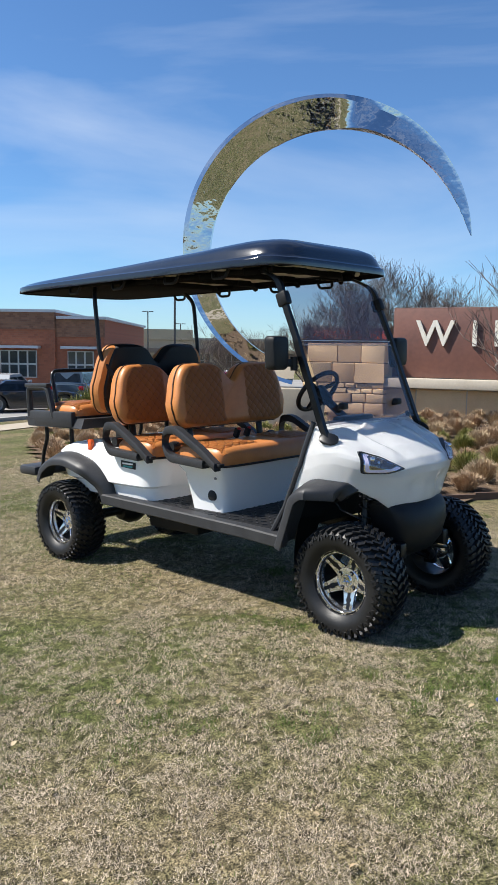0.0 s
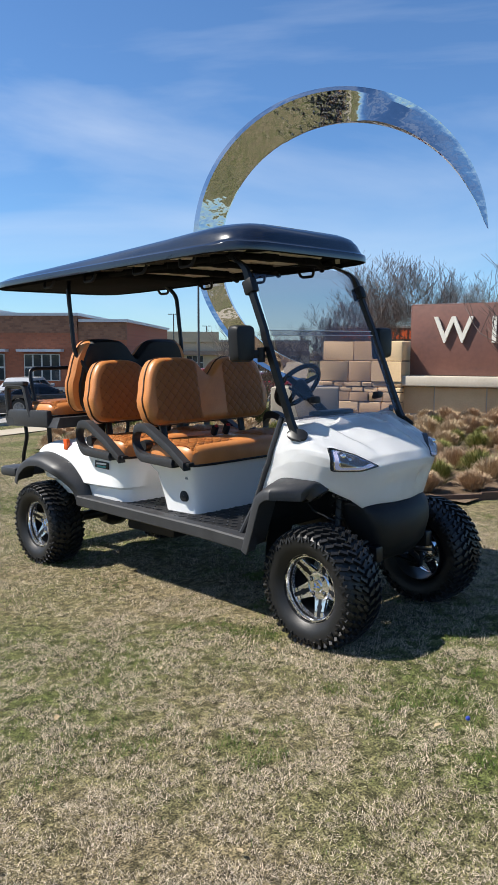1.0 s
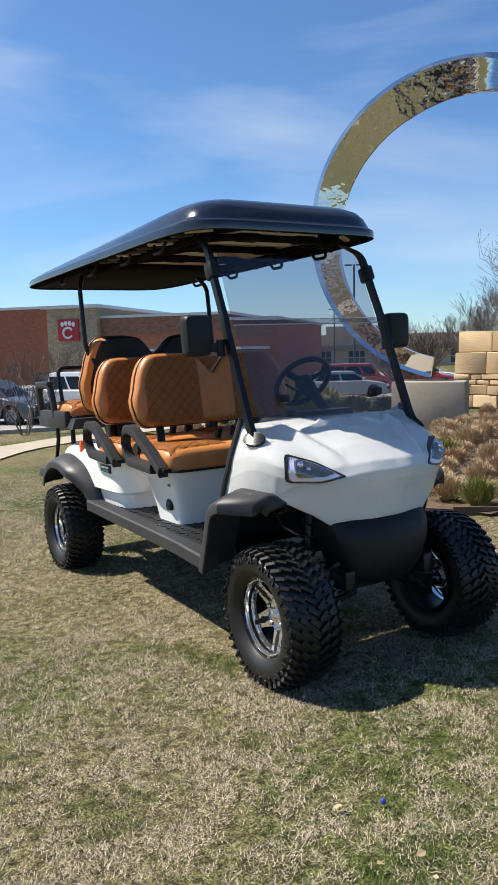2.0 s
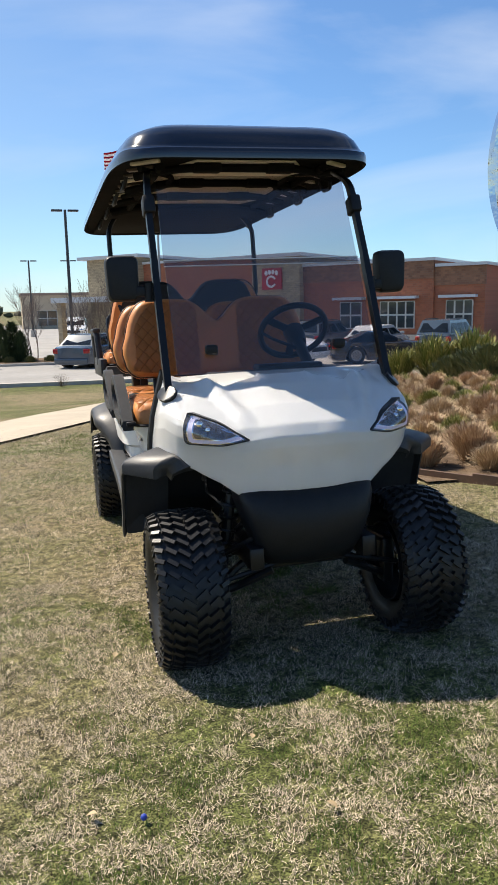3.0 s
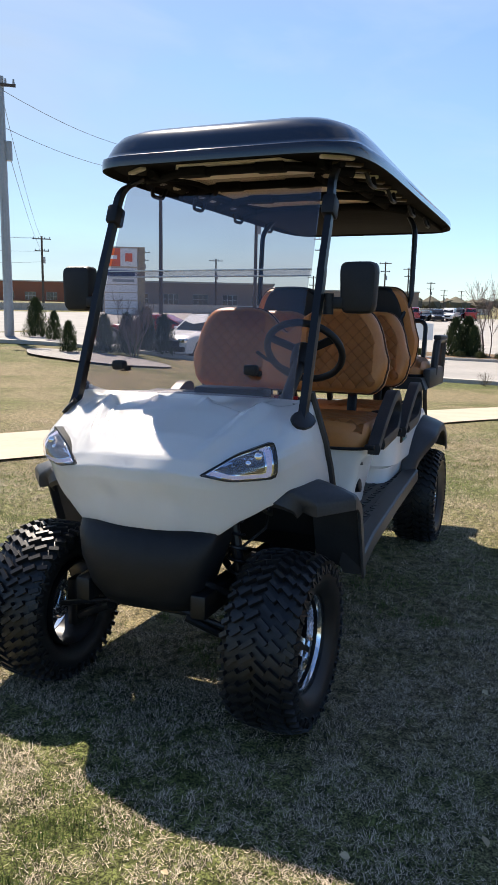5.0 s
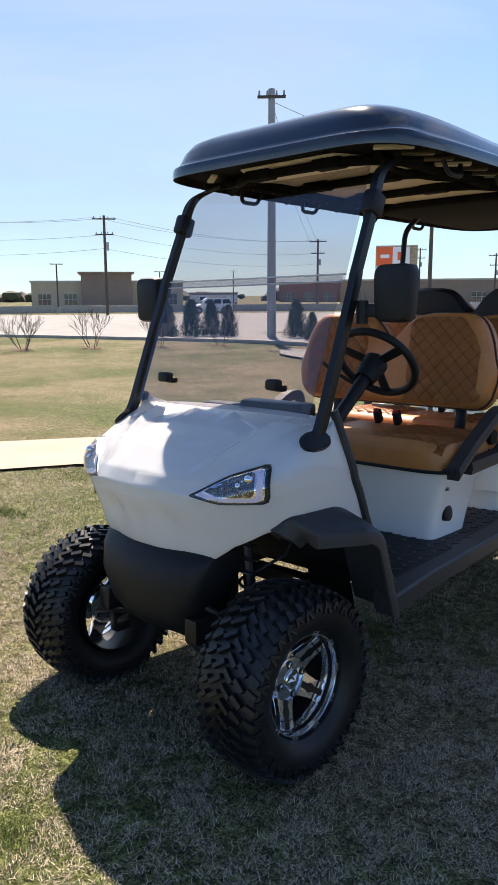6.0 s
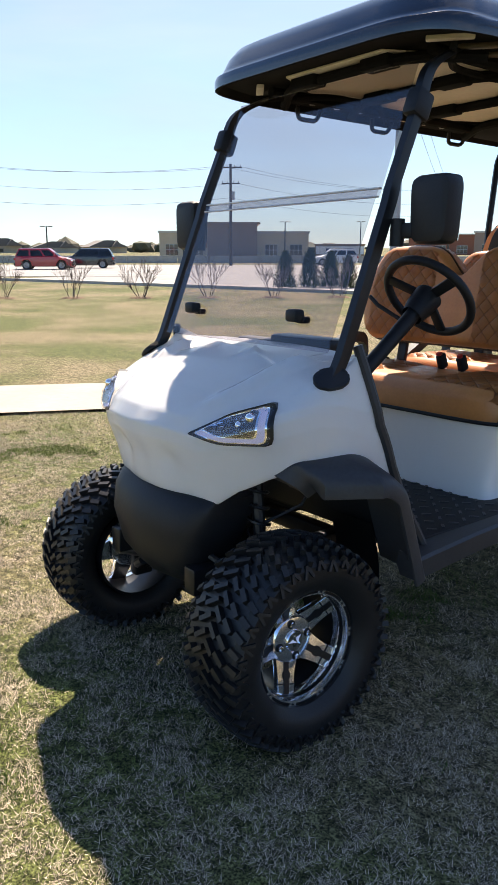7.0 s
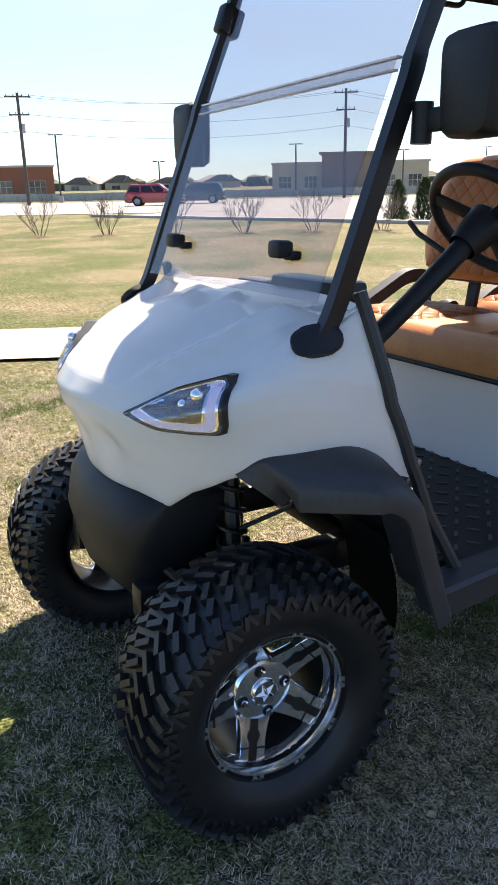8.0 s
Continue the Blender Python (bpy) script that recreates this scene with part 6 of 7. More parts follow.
    pane([a + Vector((0.03, 0, 0)), Vector((a.x + 0.07, 0, a.z)), Vector((b.x + 0.07, 0, b.z)), b + Vector((0.03, 0, 0))])
    a2, b2 = Vector((a.x, -a.y, a.z)), Vector((b.x, -b.y, b.z))
    pane([Vector((a.x + 0.07, 0, a.z)), a2 + Vector((0.03, 0, 0)), b2 + Vector((0.03, 0, 0)), Vector((b.x + 0.07, 0, b.z))])
    a, b = edge(0.16, False, -1, -0.12), edge(0.82, False, -1, -0.12)
    pane([a + Vector((-0.03, 0, 0)), b + Vector((-0.03, 0, 0)), Vector((b.x - 0.03, -b.y, b.z)), Vector((a.x - 0.03, -a.y, a.z))])
    bm = B()
    box(bm, (hl - 0.01, 0, belt * 0.58), (0.06, W * 0.62, 0.22), 0.02)
    part("grille", bm, BLACK_PLASTIC, ob)
    for s in (hl - 0.02, -hl + 0.02):
        bm = B()
        box(bm, (s, 0, clear + 0.18), (0.16, W * 0.86, 0.2), 0.04)
        part("bumper", bm, BLACK_PLASTIC if kind in ("suv", "box") else paint, ob)
    if kind == "pickup":
        bm = B()
        for s in (-1, 1):
            box(bm, (-1.75, s * W * 0.46, belt + 0.06), (2.2, 0.08, 0.12), 0.02)
        box(bm, (-hl + 0.06, 0, belt + 0.02), (0.08, W * 0.9, 0.2), 0.02)
        part("bed_rail", bm, paint, ob)
    if kind == "suv":
        for s in (-1, 1):
            bm = B()
            tube(bm, [(r0 + 0.2, s * hi * 0.92, H + 0.03), (r1 - 0.1, s * hi * 0.92, H + 0.03)], 0.02, 6)
            part("roof_rail", bm, BLACK_PAINT, ob)
    return ob


GREY_CAR, WHITE_CAR, BLACK_CAR = car_paint("grey_car_paint", (0.07, 0.085, 0.10)), car_paint("white_car_paint", (0.72, 0.73, 0.73)), car_paint("black_car_paint", (0.012, 0.013, 0.018))
RED_CAR, ORANGE_CAR, SILVER_CAR, BLUE_CAR = car_paint("red_car_paint", (0.34, 0.012, 0.018)), car_paint("orange_red_car_paint", (0.52, 0.055, 0.02)), car_paint("silver_car_paint", (0.42, 0.43, 0.44)), car_paint("slate_blue_car_paint", (0.045, 0.07, 0.10))
car(4.6, 27.8, -48, "suv", GREY_CAR, "slate grey compact suv parked by the kerb")
car(8.1, 28.8, -50, "pickup", WHITE_CAR, "white pickup truck parked beside the lawn")
car(13.3, 27.4, -14, "coupe", BLACK_CAR, "black sports coupe with silver wheels")
car(10.6, 36.6, 42, "suv", BLACK_CAR, "black suv parked by the restaurant")
car(13.6, 35.6, 42, "suv", GREY_CAR, "dark grey suv parked by the restaurant")
car(15.6, 33.2, 42, "sedan", SILVER_CAR, "silver sedan parked by the restaurant")
car(18.2, 30.6, 42, "suv", BLUE_CAR, "slate blue suv parked by the restaurant")
car(1.25, 32.7, 60, "sedan", BLUE_CAR, "slate blue sedan seen from behind")
car(1.9, 66.0, -100, "pickup", WHITE_CAR, "white pickup truck far across the car park")
car(-11.6, 25.7, -107, "suv", WHITE_CAR, "white suv with roof rails parked by the kerb")
car(-16.0, 28.6, -168, "coupe", RED_CAR, "red sports coupe parked by the kerb")
car(-13.5, 43.0, -10, "sedan", SILVER_CAR, "silver sedan parked by an island")
car(27.0, 32.5, -18, "box", ORANGE_CAR, "orange-red boxy suv beyond the planting bed")
car(32.0, 32.5, -24, "sedan", RED_CAR, "red sedan beyond the planting bed")
car(36.0, 36.0, -30, "sedan", WHITE_CAR, "white sedan beyond the planting bed")
car(23.5, 29.5, -20, "sedan", SILVER_CAR, "silver sedan beyond the planting bed")
random.seed(21)
for k in range(14):
    cx, cy = far(-13.8 + 0.85 * k - (2 if k > 9 else 0), 100 + 2 * k + random.uniform(-4, 4))
    car(cx, cy, random.choice((-80, 95, -95)), random.choice(("suv", "sedan", "pickup")), random.choice((BLACK_CAR, SILVER_CAR, WHITE_CAR, RED_CAR, GREY_CAR)), "car in the far rows of the car park")
for az, d, kind, paint, label in ((-66.6, 66, "suv", RED_CAR, "dark red suv on the main road"), (-63.6, 70, "suv", BLACK_CAR, "black suv on the main road"), (-45.5, 82, "suv", WHITE_CAR, "white suv on the main road")):
    cx, cy = far(az, d, (2, -1.2))
    car(cx, cy, 57 if paint == RED_CAR else 237, kind, paint, label)
bm = B()
for t in range(-120, 120, 6):
    q = RN * 90 + RT * (t + 3)
    box(bm, (q.x, q.y, -0.05), (0.4, 5.98, 1.1), 0.0, m=Matrix.Rotation(math.atan2(RT.y, RT.x) - math.pi / 2, 4, "Z"))
tagged(part("road_wall", bm, KERB, None, "low concrete wall beyond the road", 0), category="wall", kind="structure")

# ---- planting bed, slab, kerb island ----
BED = ((1.66, 3.45), (1.58, 4.2), (1.75, 5.6), (2.3, 7.8), (4.2, 11.5), (8.0, 17.0), (14.0, 18.0), (20.0, 12.0), (16.0, 3.5), (9.5, -0.8), (5.0, 0.4), (2.7, 2.0))


def inside(x, y, poly):
    hit = False
    for (a, b), (c, d) in zip(poly, poly[1:] + poly[:1]):
        if (b > y) != (d > y) and x < (c - a) * (y - b) / (d - b) + a:
            hit = not hit
    return hit


bm = B()
cells = {}
for i in range(0, 48):
    for j in range(-8, 46):
        x, y = 1.4 + 0.42 * i, -2.7 + 0.42 * (j + 8)
        if inside(x, y, BED):
            for di in (0, 1):
                for dj in (0, 1):
                    key = (i + di, j + dj)
                    if key not in cells:
                        u, v = 1.19 + 0.42 * key[0], -2.91 + 0.42 * (key[1] + 8)
                        u, v = u + 0.10 * noise.noise(Vector((u * 3, v * 3, 1))), v + 0.10 * noise.noise(Vector((u * 3, v * 3, 7)))
                        cells[key] = bm.verts.new((u, v, ground_z(u, v) + 0.03 + 0.03 * noise.noise(Vector((u * 1.7, v * 1.7, 4)))))
            bm.faces.new((cells[i, j], cells[i + 1, j], cells[i + 1, j + 1], cells[i, j + 1]))
tagged(part("planting_bed", bm, MULCH, None, "brown bark mulch planting bed", 60), category="planting bed", kind="structure")
slab = B()
box(slab, (0, 0, 0.02), (0.56, 0.94, 0.06), 0.008)
tagged(part("utility_cover", slab, surface("pale_utility_cover", (0.38, 0.39, 0.385), (0.31, 0.32, 0.315), rough=0.7, scale=5, bump=0.001), None, "pale flat concrete utility cover in the lawn"), category="utility cover").matrix_world = SLOPE @ pose(1.40, 2.92, 0.005, 0, 0, 3)
bm = B()
rim = [Vector((x, y, 0)) for x, y in ((1.60, 4.3), (1.66, 3.40), (2.7, 1.95), (5.0, 0.35), (9.5, -0.85))]
for a, b in zip(rim, rim[1:]):
    d = (b - a)
    n = max(1, int(d.length / 0.5))
    for k in range(n):
        q = a + d * (k + 0.5) / n
        box(bm, (q.x, q.y, ground_z(q.x, q.y) + 0.03), (d.length / n, 0.03, 0.09), m=Matrix.Rotation(math.atan2(d.y, d.x), 4, "Z"))
tagged(part("bed_edging", bm, surface("rusty_edging", (0.13, 0.07, 0.045), (0.08, 0.05, 0.035), rough=0.8, scale=6), None, "thin rusty steel bed edging"), category="edging", kind="structure")

# ---- ornamental grasses ----
DRY_CLUMP = surface("dry_grass_blades", (0.32, 0.22, 0.13), (0.54, 0.43, 0.29), rough=0.85, scale=3, island=True, spec=0.15)
RUST_CLUMP = surface("rusty_grass_blades", (0.30, 0.19, 0.118), (0.50, 0.38, 0.25), rough=0.85, scale=3, island=True, spec=0.15)
GREEN_CLUMP = surface("green_grass_blades", (0.10, 0.13, 0.03), (0.32, 0.28, 0.10), rough=0.8, scale=3, island=True, spec=0.2)


def blades_mesh(name, base, tip, width, mat):
    """Bent thin blades, each of two faces, from arrays of base and tip points."""
    n = len(base)
    d = tip - base
    side = np.cross(d, np.tile((0.0, 0.0, 1.0), (n, 1)))
    side /= np.maximum(np.linalg.norm(side, axis=1, keepdims=True), 1e-6)
    side *= width[:, None]
    mid = base + d * 0.55 + np.stack((np.zeros(n), np.zeros(n), np.linalg.norm(d, axis=1) * 0.10), 1)
    co = np.stack((base - side, base + side, mid - side * 0.8, mid + side * 0.8, tip), 1).reshape(-1, 3)
    idx = np.arange(n)[:, None] * 5
    quads = (idx + np.array((0, 1, 3, 2))).reshape(-1)
    tris = (idx + np.array((2, 3, 4))).reshape(-1)
    me = bpy.data.meshes.new(name)
    me.vertices.add(n * 5)
    me.vertices.foreach_set("co", co.reshape(-1).astype(np.float32))
    me.loops.add(n * 7)
    me.loops.foreach_set("vertex_index", np.concatenate((quads, tris)).astype(np.int32))
    me.polygons.add(n * 2)
    me.polygons.foreach_set("loop_start", np.concatenate((np.arange(n) * 4, n * 4 + np.arange(n) * 3)).astype(np.int32))
    me.update(calc_edges=True)
    me.materials.append(mat)
    return me


def clump_mesh(seed, mat, n=1500, r=0.30, h=0.38):
    g = np.random.default_rng(seed)
    a, q = g.uniform(0, 2 * np.pi, n), np.sqrt(g.uniform(0, 1, n))
    base = np.stack((0.30 * r * q * np.cos(a), 0.30 * r * q * np.sin(a), g.uniform(-0.02, 0.05, n)), 1)
    out = r * (0.02 + 1.08 * q) * g.uniform(0.75, 1.12, n)
    a2 = a + g.normal(0, 0.25, n)
    tip = np.stack((out * np.cos(a2), out * np.sin(a2), h * np.sqrt(np.clip(1.06 - (out / (r * 1.16)) ** 2, 0.02, 2)) * g.uniform(0.78, 1.08, n)), 1)
    half = n // 2
    # an outer coat of short hanging tufts gives the mound its shaggy skin
    base[half:] = tip[half:] * g.uniform(0.62, 0.85, (n - half, 1))
    tip[half:] += np.stack((g.normal(0, 0.032, n - half), g.normal(0, 0.032, n - half), g.uniform(-0.045, 0.035, n - half)), 1)
    return blades_mesh("grass_clump", base, tip, g.uniform(0.0028, 0.0055, n), mat)


MOUNDS = [clump_mesh(40 + k, m) for k, m in enumerate((DRY_CLUMP, RUST_CLUMP, DRY_CLUMP, RUST_CLUMP, DRY_CLUMP))]
GREENS = [clump_mesh(60 + k, GREEN_CLUMP, 1300, 0.28, 0.38) for k in range(2)]
random.seed(8)
spots = []
for k in range(11):  # a close row along the lawn's edge
    y = 3.95 + 0.40 * k
    spots.append((line_at(((3.9, 1.90), (5.6, 2.05), (7.8, 2.65)), y) + random.uniform(-0.05, 0.08), y))
for k in range(6):
    spots.append((2.3 + 0.42 * k, 3.15 - 0.38 * k + random.uniform(-0.05, 0.05)))
tries = 0
while len(spots) < 295 and tries < 16000:
    tries += 1
    x, y = random.uniform(1.5, 14.5), random.uniform(-2.6, 17)
    near = math.hypot(x - 2, y - 3)
    if not inside(x, y, BED) or not inside(x - 0.22, y, BED) or not inside(x, y - 0.2, BED):
        continue
    rel = Vector((x, y, 0)) - Vector((sg_o.x, sg_o.y, 0))
    if rel.dot(Vector((math.sin(radians(SG_AZ)), math.cos(radians(SG_AZ)), 0))) > -0.8:
        continue
    if min((math.hypot(x - a, y - b) for a, b in spots), default=9) < 0.42 + 0.020 * near:
        continue
    spots.append((x, y))
for k, (x, y) in enumerate(spots):
    green = random.random() < (0.20 if k > 22 else 0.05)
    me = random.choice(GREENS if green else MOUNDS)
    ob = new("ornamental_grass", me)
    s = random.uniform(0.66, 1.0)
    ob.matrix_world = Matrix.Translation((x, y, ground_z(x, y) + 0.02)) @ Matrix.Rotation(random.uniform(0, 6.3), 4, "Z") @ Matrix.Diagonal((s * random.uniform(0.9, 1.15), s, s * random.uniform(0.8, 1.15), 1))
    tagged(ob, "green tuft of ornamental grass in mulch" if green else "clipped straw-brown ornamental grass mound in mulch", "ornamental grass", "grass mounds in the bed")

for x, y, k in ((10.6, 18.2, 3.6), (11.9, 18.0, 4.0), (12.9, 17.2, 3.2), (9.7, 18.6, 2.6)):
    ob = new("ornamental_grass", GREENS[int(x) % 2])
    ob.matrix_world = Matrix.Translation((x, y, ground_z(x, y))) @ Matrix.Rotation(x, 4, "Z") @ Matrix.Diagonal((k, k, k * 0.95, 1))
    tagged(ob, "tall green fountain grass at the back of the bed", "ornamental grass", "fountain grass in the bed")


# ---- bare trees and shrubs ----
BARK = surface("grey_brown_bark", (0.19, 0.14, 0.115), (0.12, 0.09, 0.075), rough=0.9, scale=6, bump=0.004)
TWIG = surface("pale_twigs", (0.19, 0.14, 0.115), (0.13, 0.095, 0.08), rough=0.9, scale=6)


def grow(bm, p, d, length, r, depth, rng, spread, up):
    """One limb and, from it, smaller limbs."""
    n = 3
    pts, rs = [p], [r]
    for k in range(n):
        d = (d + Vector((rng.uniform(-1, 1), rng.uniform(-1, 1), rng.uniform(-0.6, 1) * 0.6)) * 0.16 + Vector((0, 0, up))).normalized()
        p = p + d * length / n
        pts.append(p)
        rs.append(max(0.0045, r * (1 - 0.32 * (k + 1) / n)))
    tube(bm, pts, rs, 5 if r > 0.02 else 3, ends=False)
    if depth == 0:
        return
    for k in range(rng.choice((3, 3, 4)) + (1 if depth == 1 else 0)):
        q = pts[rng.choice((1, 2, 3, 3))]
        side = Vector((rng.uniform(-1, 1), rng.uniform(-1, 1), rng.uniform(-0.15, 0.7))).normalized()
        grow(bm, q, (d * (1 - spread) + side * spread).normalized(), length * rng.uniform(0.62, 0.84), rs[-1] * rng.uniform(0.62, 0.86), depth - 1, rng, spread, up)


def bare_tree(x, y, h, stems, seed, label, name="bare_tree", depth=5, spread=0.54, lean=0.35, thick=0.055):
    rng = random.Random(seed)
    t = thing(name, pose(x, y, ground_z(x, y) - 0.05), label, "tree")
    unit = h / 3.3
    for k in range(stems):
        a = 2 * math.pi * (k + rng.uniform(-0.3, 0.3)) / stems
        d = Vector((lean * math.cos(a), lean * math.sin(a), 1)).normalized()
        bm = B()
        grow(bm, Vector((0.10 * math.cos(a), 0.10 * math.sin(a), 0)), d, unit * rng.uniform(0.9, 1.15), thick * rng.uniform(0.8, 1.15), depth, rng, spread, 0.05)
        part("limb", bm, BARK if thick > 0.03 else TWIG, t, "", 60)
    return t


tx, ty = far(56.3, 27, (-3.91, -2.43))
bare_tree(tx, ty, 6.0, 4, 31, "leafless multi-stem tree with a broad twiggy crown", thick=0.07, lean=0.5, depth=6)
tx, ty = far(52.3, 30, (-3.91, -2.43))
bare_tree(tx, ty, 5.2, 3, 39, "leafless multi-stem tree with a broad twiggy crown", thick=0.065, lean=0.5, depth=6)
tx, ty = far(46.2, 34, (-3.91, -2.43))
bare_tree(tx, ty, 4.7, 6, 32, "leafless multi-stem tree with a rounded crown", thick=0.065, lean=0.5)
tx, ty = far(60.5, 31, (-3.91, -2.43))
bare_tree(tx, ty, 5.9, 5, 33, "leafless multi-stem tree behind the sign", thick=0.07, lean=0.5)
tx, ty = far(68.0, 15.5, (-3.91, -2.43))
bare_tree(tx, ty, 5.2, 3, 34, "leafless tree with long thin branches", thick=0.05, lean=0.5, depth=4)
for k, (x, y, h) in enumerate(((4.3, 22.0, 3.0), (9.4, 33.0, 3.6), (6.2, 44.5, 3.8), (-7.2, 22.9, 2.2), (-12.6, 21.4, 2.4), (17.0, 45.0, 4.6), (27.5, 44.0, 4.4))):
    bare_tree(x, y, h, 5, 70 + k, "leafless crape myrtle with pale grey stems", "crape_myrtle", 4, 0.42, 0.42, 0.028)
for k in range(9):
    q = Vector((-24.1 + 1.33 * (k - 4), 11.0 + 2.1 * (k - 4)))
    bare_tree(q.x, q.y, 1.9, 4 + k % 2, 90 + k, "small leafless crape myrtle in a mulch ring", "crape_myrtle", 3, 0.36, 0.55, 0.019)
    bm = B()
    lathe(bm, ((0.001, 0.05), (0.35, 0.04), (0.5, -0.02)), 16, Matrix.Translation((q.x, q.y, ground_z(q.x, q.y))))
    tagged(part("mulch_ring", bm, MULCH, None, "dark mulch ring round a small tree"), category="mulch", group="mulch rings")

EVERGREEN = surface("dark_juniper_foliage", (0.025, 0.045, 0.022), (0.055, 0.075, 0.03), rough=0.9, scale=5, island=True, spec=0.15)
YUCCA = surface("grey_green_shrub", (0.10, 0.12, 0.055), (0.17, 0.17, 0.075), rough=0.85, scale=5, island=True, spec=0.15)


def shrub_mesh(seed, r, h, n, mat, point):
    g = np.random.default_rng(seed)
    a, t = g.uniform(0, 2 * np.pi, n), g.uniform(0, 1, n)
    lump = 1 + 0.22 * np.sin(3 * a + 7 * t) + 0.15 * np.sin(7 * a - 11 * t)
    rad = r * lump * (np.sqrt(np.clip(1 - t, 0, 1)) if point else np.sqrt(np.clip(1 - (2 * t - 0.9) ** 2 * 0.8, 0.05, 1))) * g.uniform(0.55, 1.0, n)
    base = np.stack((rad * np.cos(a), rad * np.sin(a), h * t * 0.95), 1)
    tip = base + np.stack((np.cos(a) * 0.10, np.sin(a) * 0.10, np.full(n, 0.13)), 1) * g.uniform(0.6, 1.4, (n, 1)) + g.normal(0, 0.03, (n, 3))
    return blades_mesh("shrub", base, tip, g.uniform(0.010, 0.022, n), mat)


JUNIPERS = [shrub_mesh(5 + k, 0.55, 1.75, 2600, EVERGREEN, True) for k in range(2)]
ROUNDS = [shrub_mesh(15 + k, 0.6, 0.8, 2200, YUCCA, False) for k in range(2)]


def shrub(x, y, s, me, label, group):
    ob = new("shrub", me)
    ob.matrix_world = Matrix.Translation((x, y, ground_z(x, y))) @ Matrix.Rotation(x * 3.1, 4, "Z") @ Matrix.Diagonal((s, s, s, 1))
    tagged(ob, label, "shrub", group)


for az, d, s in ((-48.2, 36, 0.95), (-46.4, 36.5, 1.0), (-44.9, 37, 0.95), (-43.6, 36.5, 0.85), (-38.5, 36, 1.0), (-37.3, 34, 0.7), (-36.6, 27, 0.62), (-34.0, 27.5, 0.8), (-32.3, 28, 0.85), (-30.8, 30, 1.0), (-29.5, 29, 0.9), (-25.8, 30, 1.0)):
    shrub(*far(az, d, (1.85, -1.9)), s, JUNIPERS[int(d * 10) % 2], "dark upright juniper shrub", "junipers by the road")
for az, d, s in ((33.0, 21.5, 1.0), (34.5, 20.5, 1.1), (36.3, 22, 0.9), (38.0, 20, 0.9), (40.5, 21, 0.8), (31.5, 22, 0.8)):
    shrub(*far(az, d, (-1.68, -2.9)), s, ROUNDS[int(d * 10) % 2], "loose grey-green shrub at the back of the bed", "shrubs in the bed")
gx, gy = far(-35.0, 25.5, (1.85, -1.9))
bm = B()
ring = [Vector((gx + 2.6 * math.cos(a) * (1 + 0.1 * math.sin(3 * a)), gy + 1.6 * math.sin(a), 0)) for a in [2 * math.pi * k / 40 for k in range(40)]]
bm.faces.new([bm.verts.new((p.x, p.y, ground_z(p.x, p.y) + 0.06)) for p in ring])
tagged(part("gravel_bed", bm, surface("grey_gravel", (0.34, 0.32, 0.30), (0.20, 0.19, 0.18), rough=0.9, scale=12, bump=0.02), None, "small grey gravel bed with shrubs"), category="gravel bed", kind="structure")

# island in the car park
ix, iy = -1.5, 35.5
bm = B()
isle = [(ix + 4.6 * square(0, k, 40, 3)[0], iy + 1.8 * square(0, k, 40, 3)[1]) for k in range(40)]
loft(bm, [[Vector((ix + (x - ix) * s, iy + (y - iy) * s, GZ + z)) for x, y in isle] for s, z in ((1.0, 0.0), (1.0, 0.17), (0.985, 0.20), (0.95, 0.20))], caps=False)
island = tagged(part("parking_island", bm, KERB, None, "kerbed car park island with mulch and shrubs"), category="island", kind="structure")
bm = B()
bm.faces.new([bm.verts.new((ix + (x - ix) * 0.96, iy + (y - iy) * 0.96, GZ + 0.21)) for x, y in isle])
part("mulch_top", bm, MULCH, island)
for x, y, s, me in ((-3.0, 35.3, 1.1, JUNIPERS[0]), (-2.5, 36.0, 1.15, JUNIPERS[1]), (-2.1, 35.2, 0.9, JUNIPERS[0])):
    shrub(x, y, s, me, "dark upright juniper shrub on the island", "junipers on the island")
for k, (x, y) in enumerate(((-1.5, 35.4), (0.4, 35.8), (1.8, 35.2))):
    bare_tree(x, y, 4.2, 3, 120 + k, "leafless young tree on the island", "bare_tree", 4, 0.36, 0.16, 0.03)
random.seed(14)
for k in range(9):
    shrub(ix - 4 + k * 0.95, iy - 1.0 + random.uniform(-0.2, 0.3), random.uniform(0.35, 0.55), ROUNDS[k % 2], "low grey-green plant on the island", "island plants")
nx, ny = far(-6.0, 36.0, (-0.4, -2.9))
board = thing("yard_sign", pose(nx, ny, GZ, 0, 0, 8), "small tilted white yard sign on a wire stake", "sign")
block("board", board, SIGN_WHITE, -0.45, 0.45, -0.02, 0.02, 1.0, 1.75)
for x in (-0.2, 0.2):
    bm = B()
    tube(bm, [(x, 0, 0), (x, 0, 1.0)], 0.012, 6)
    part("stake", bm, POLE_STEEL, board)
dx, dy = far(-10.6, 118, (-0.4, -2.9))
direct = thing("direction_sign", pose(dx, dy, GZ, 0, 0, 10), "low dark sign board beyond the car park", "sign")
block("board", direct, BRICK_DARK, -1.5, 1.5, -0.1, 0.1, 0.6, 2.0)
block("leg", direct, BRICK_DARK, -0.4, 0.4, -0.08, 0.08, 0, 0.6)

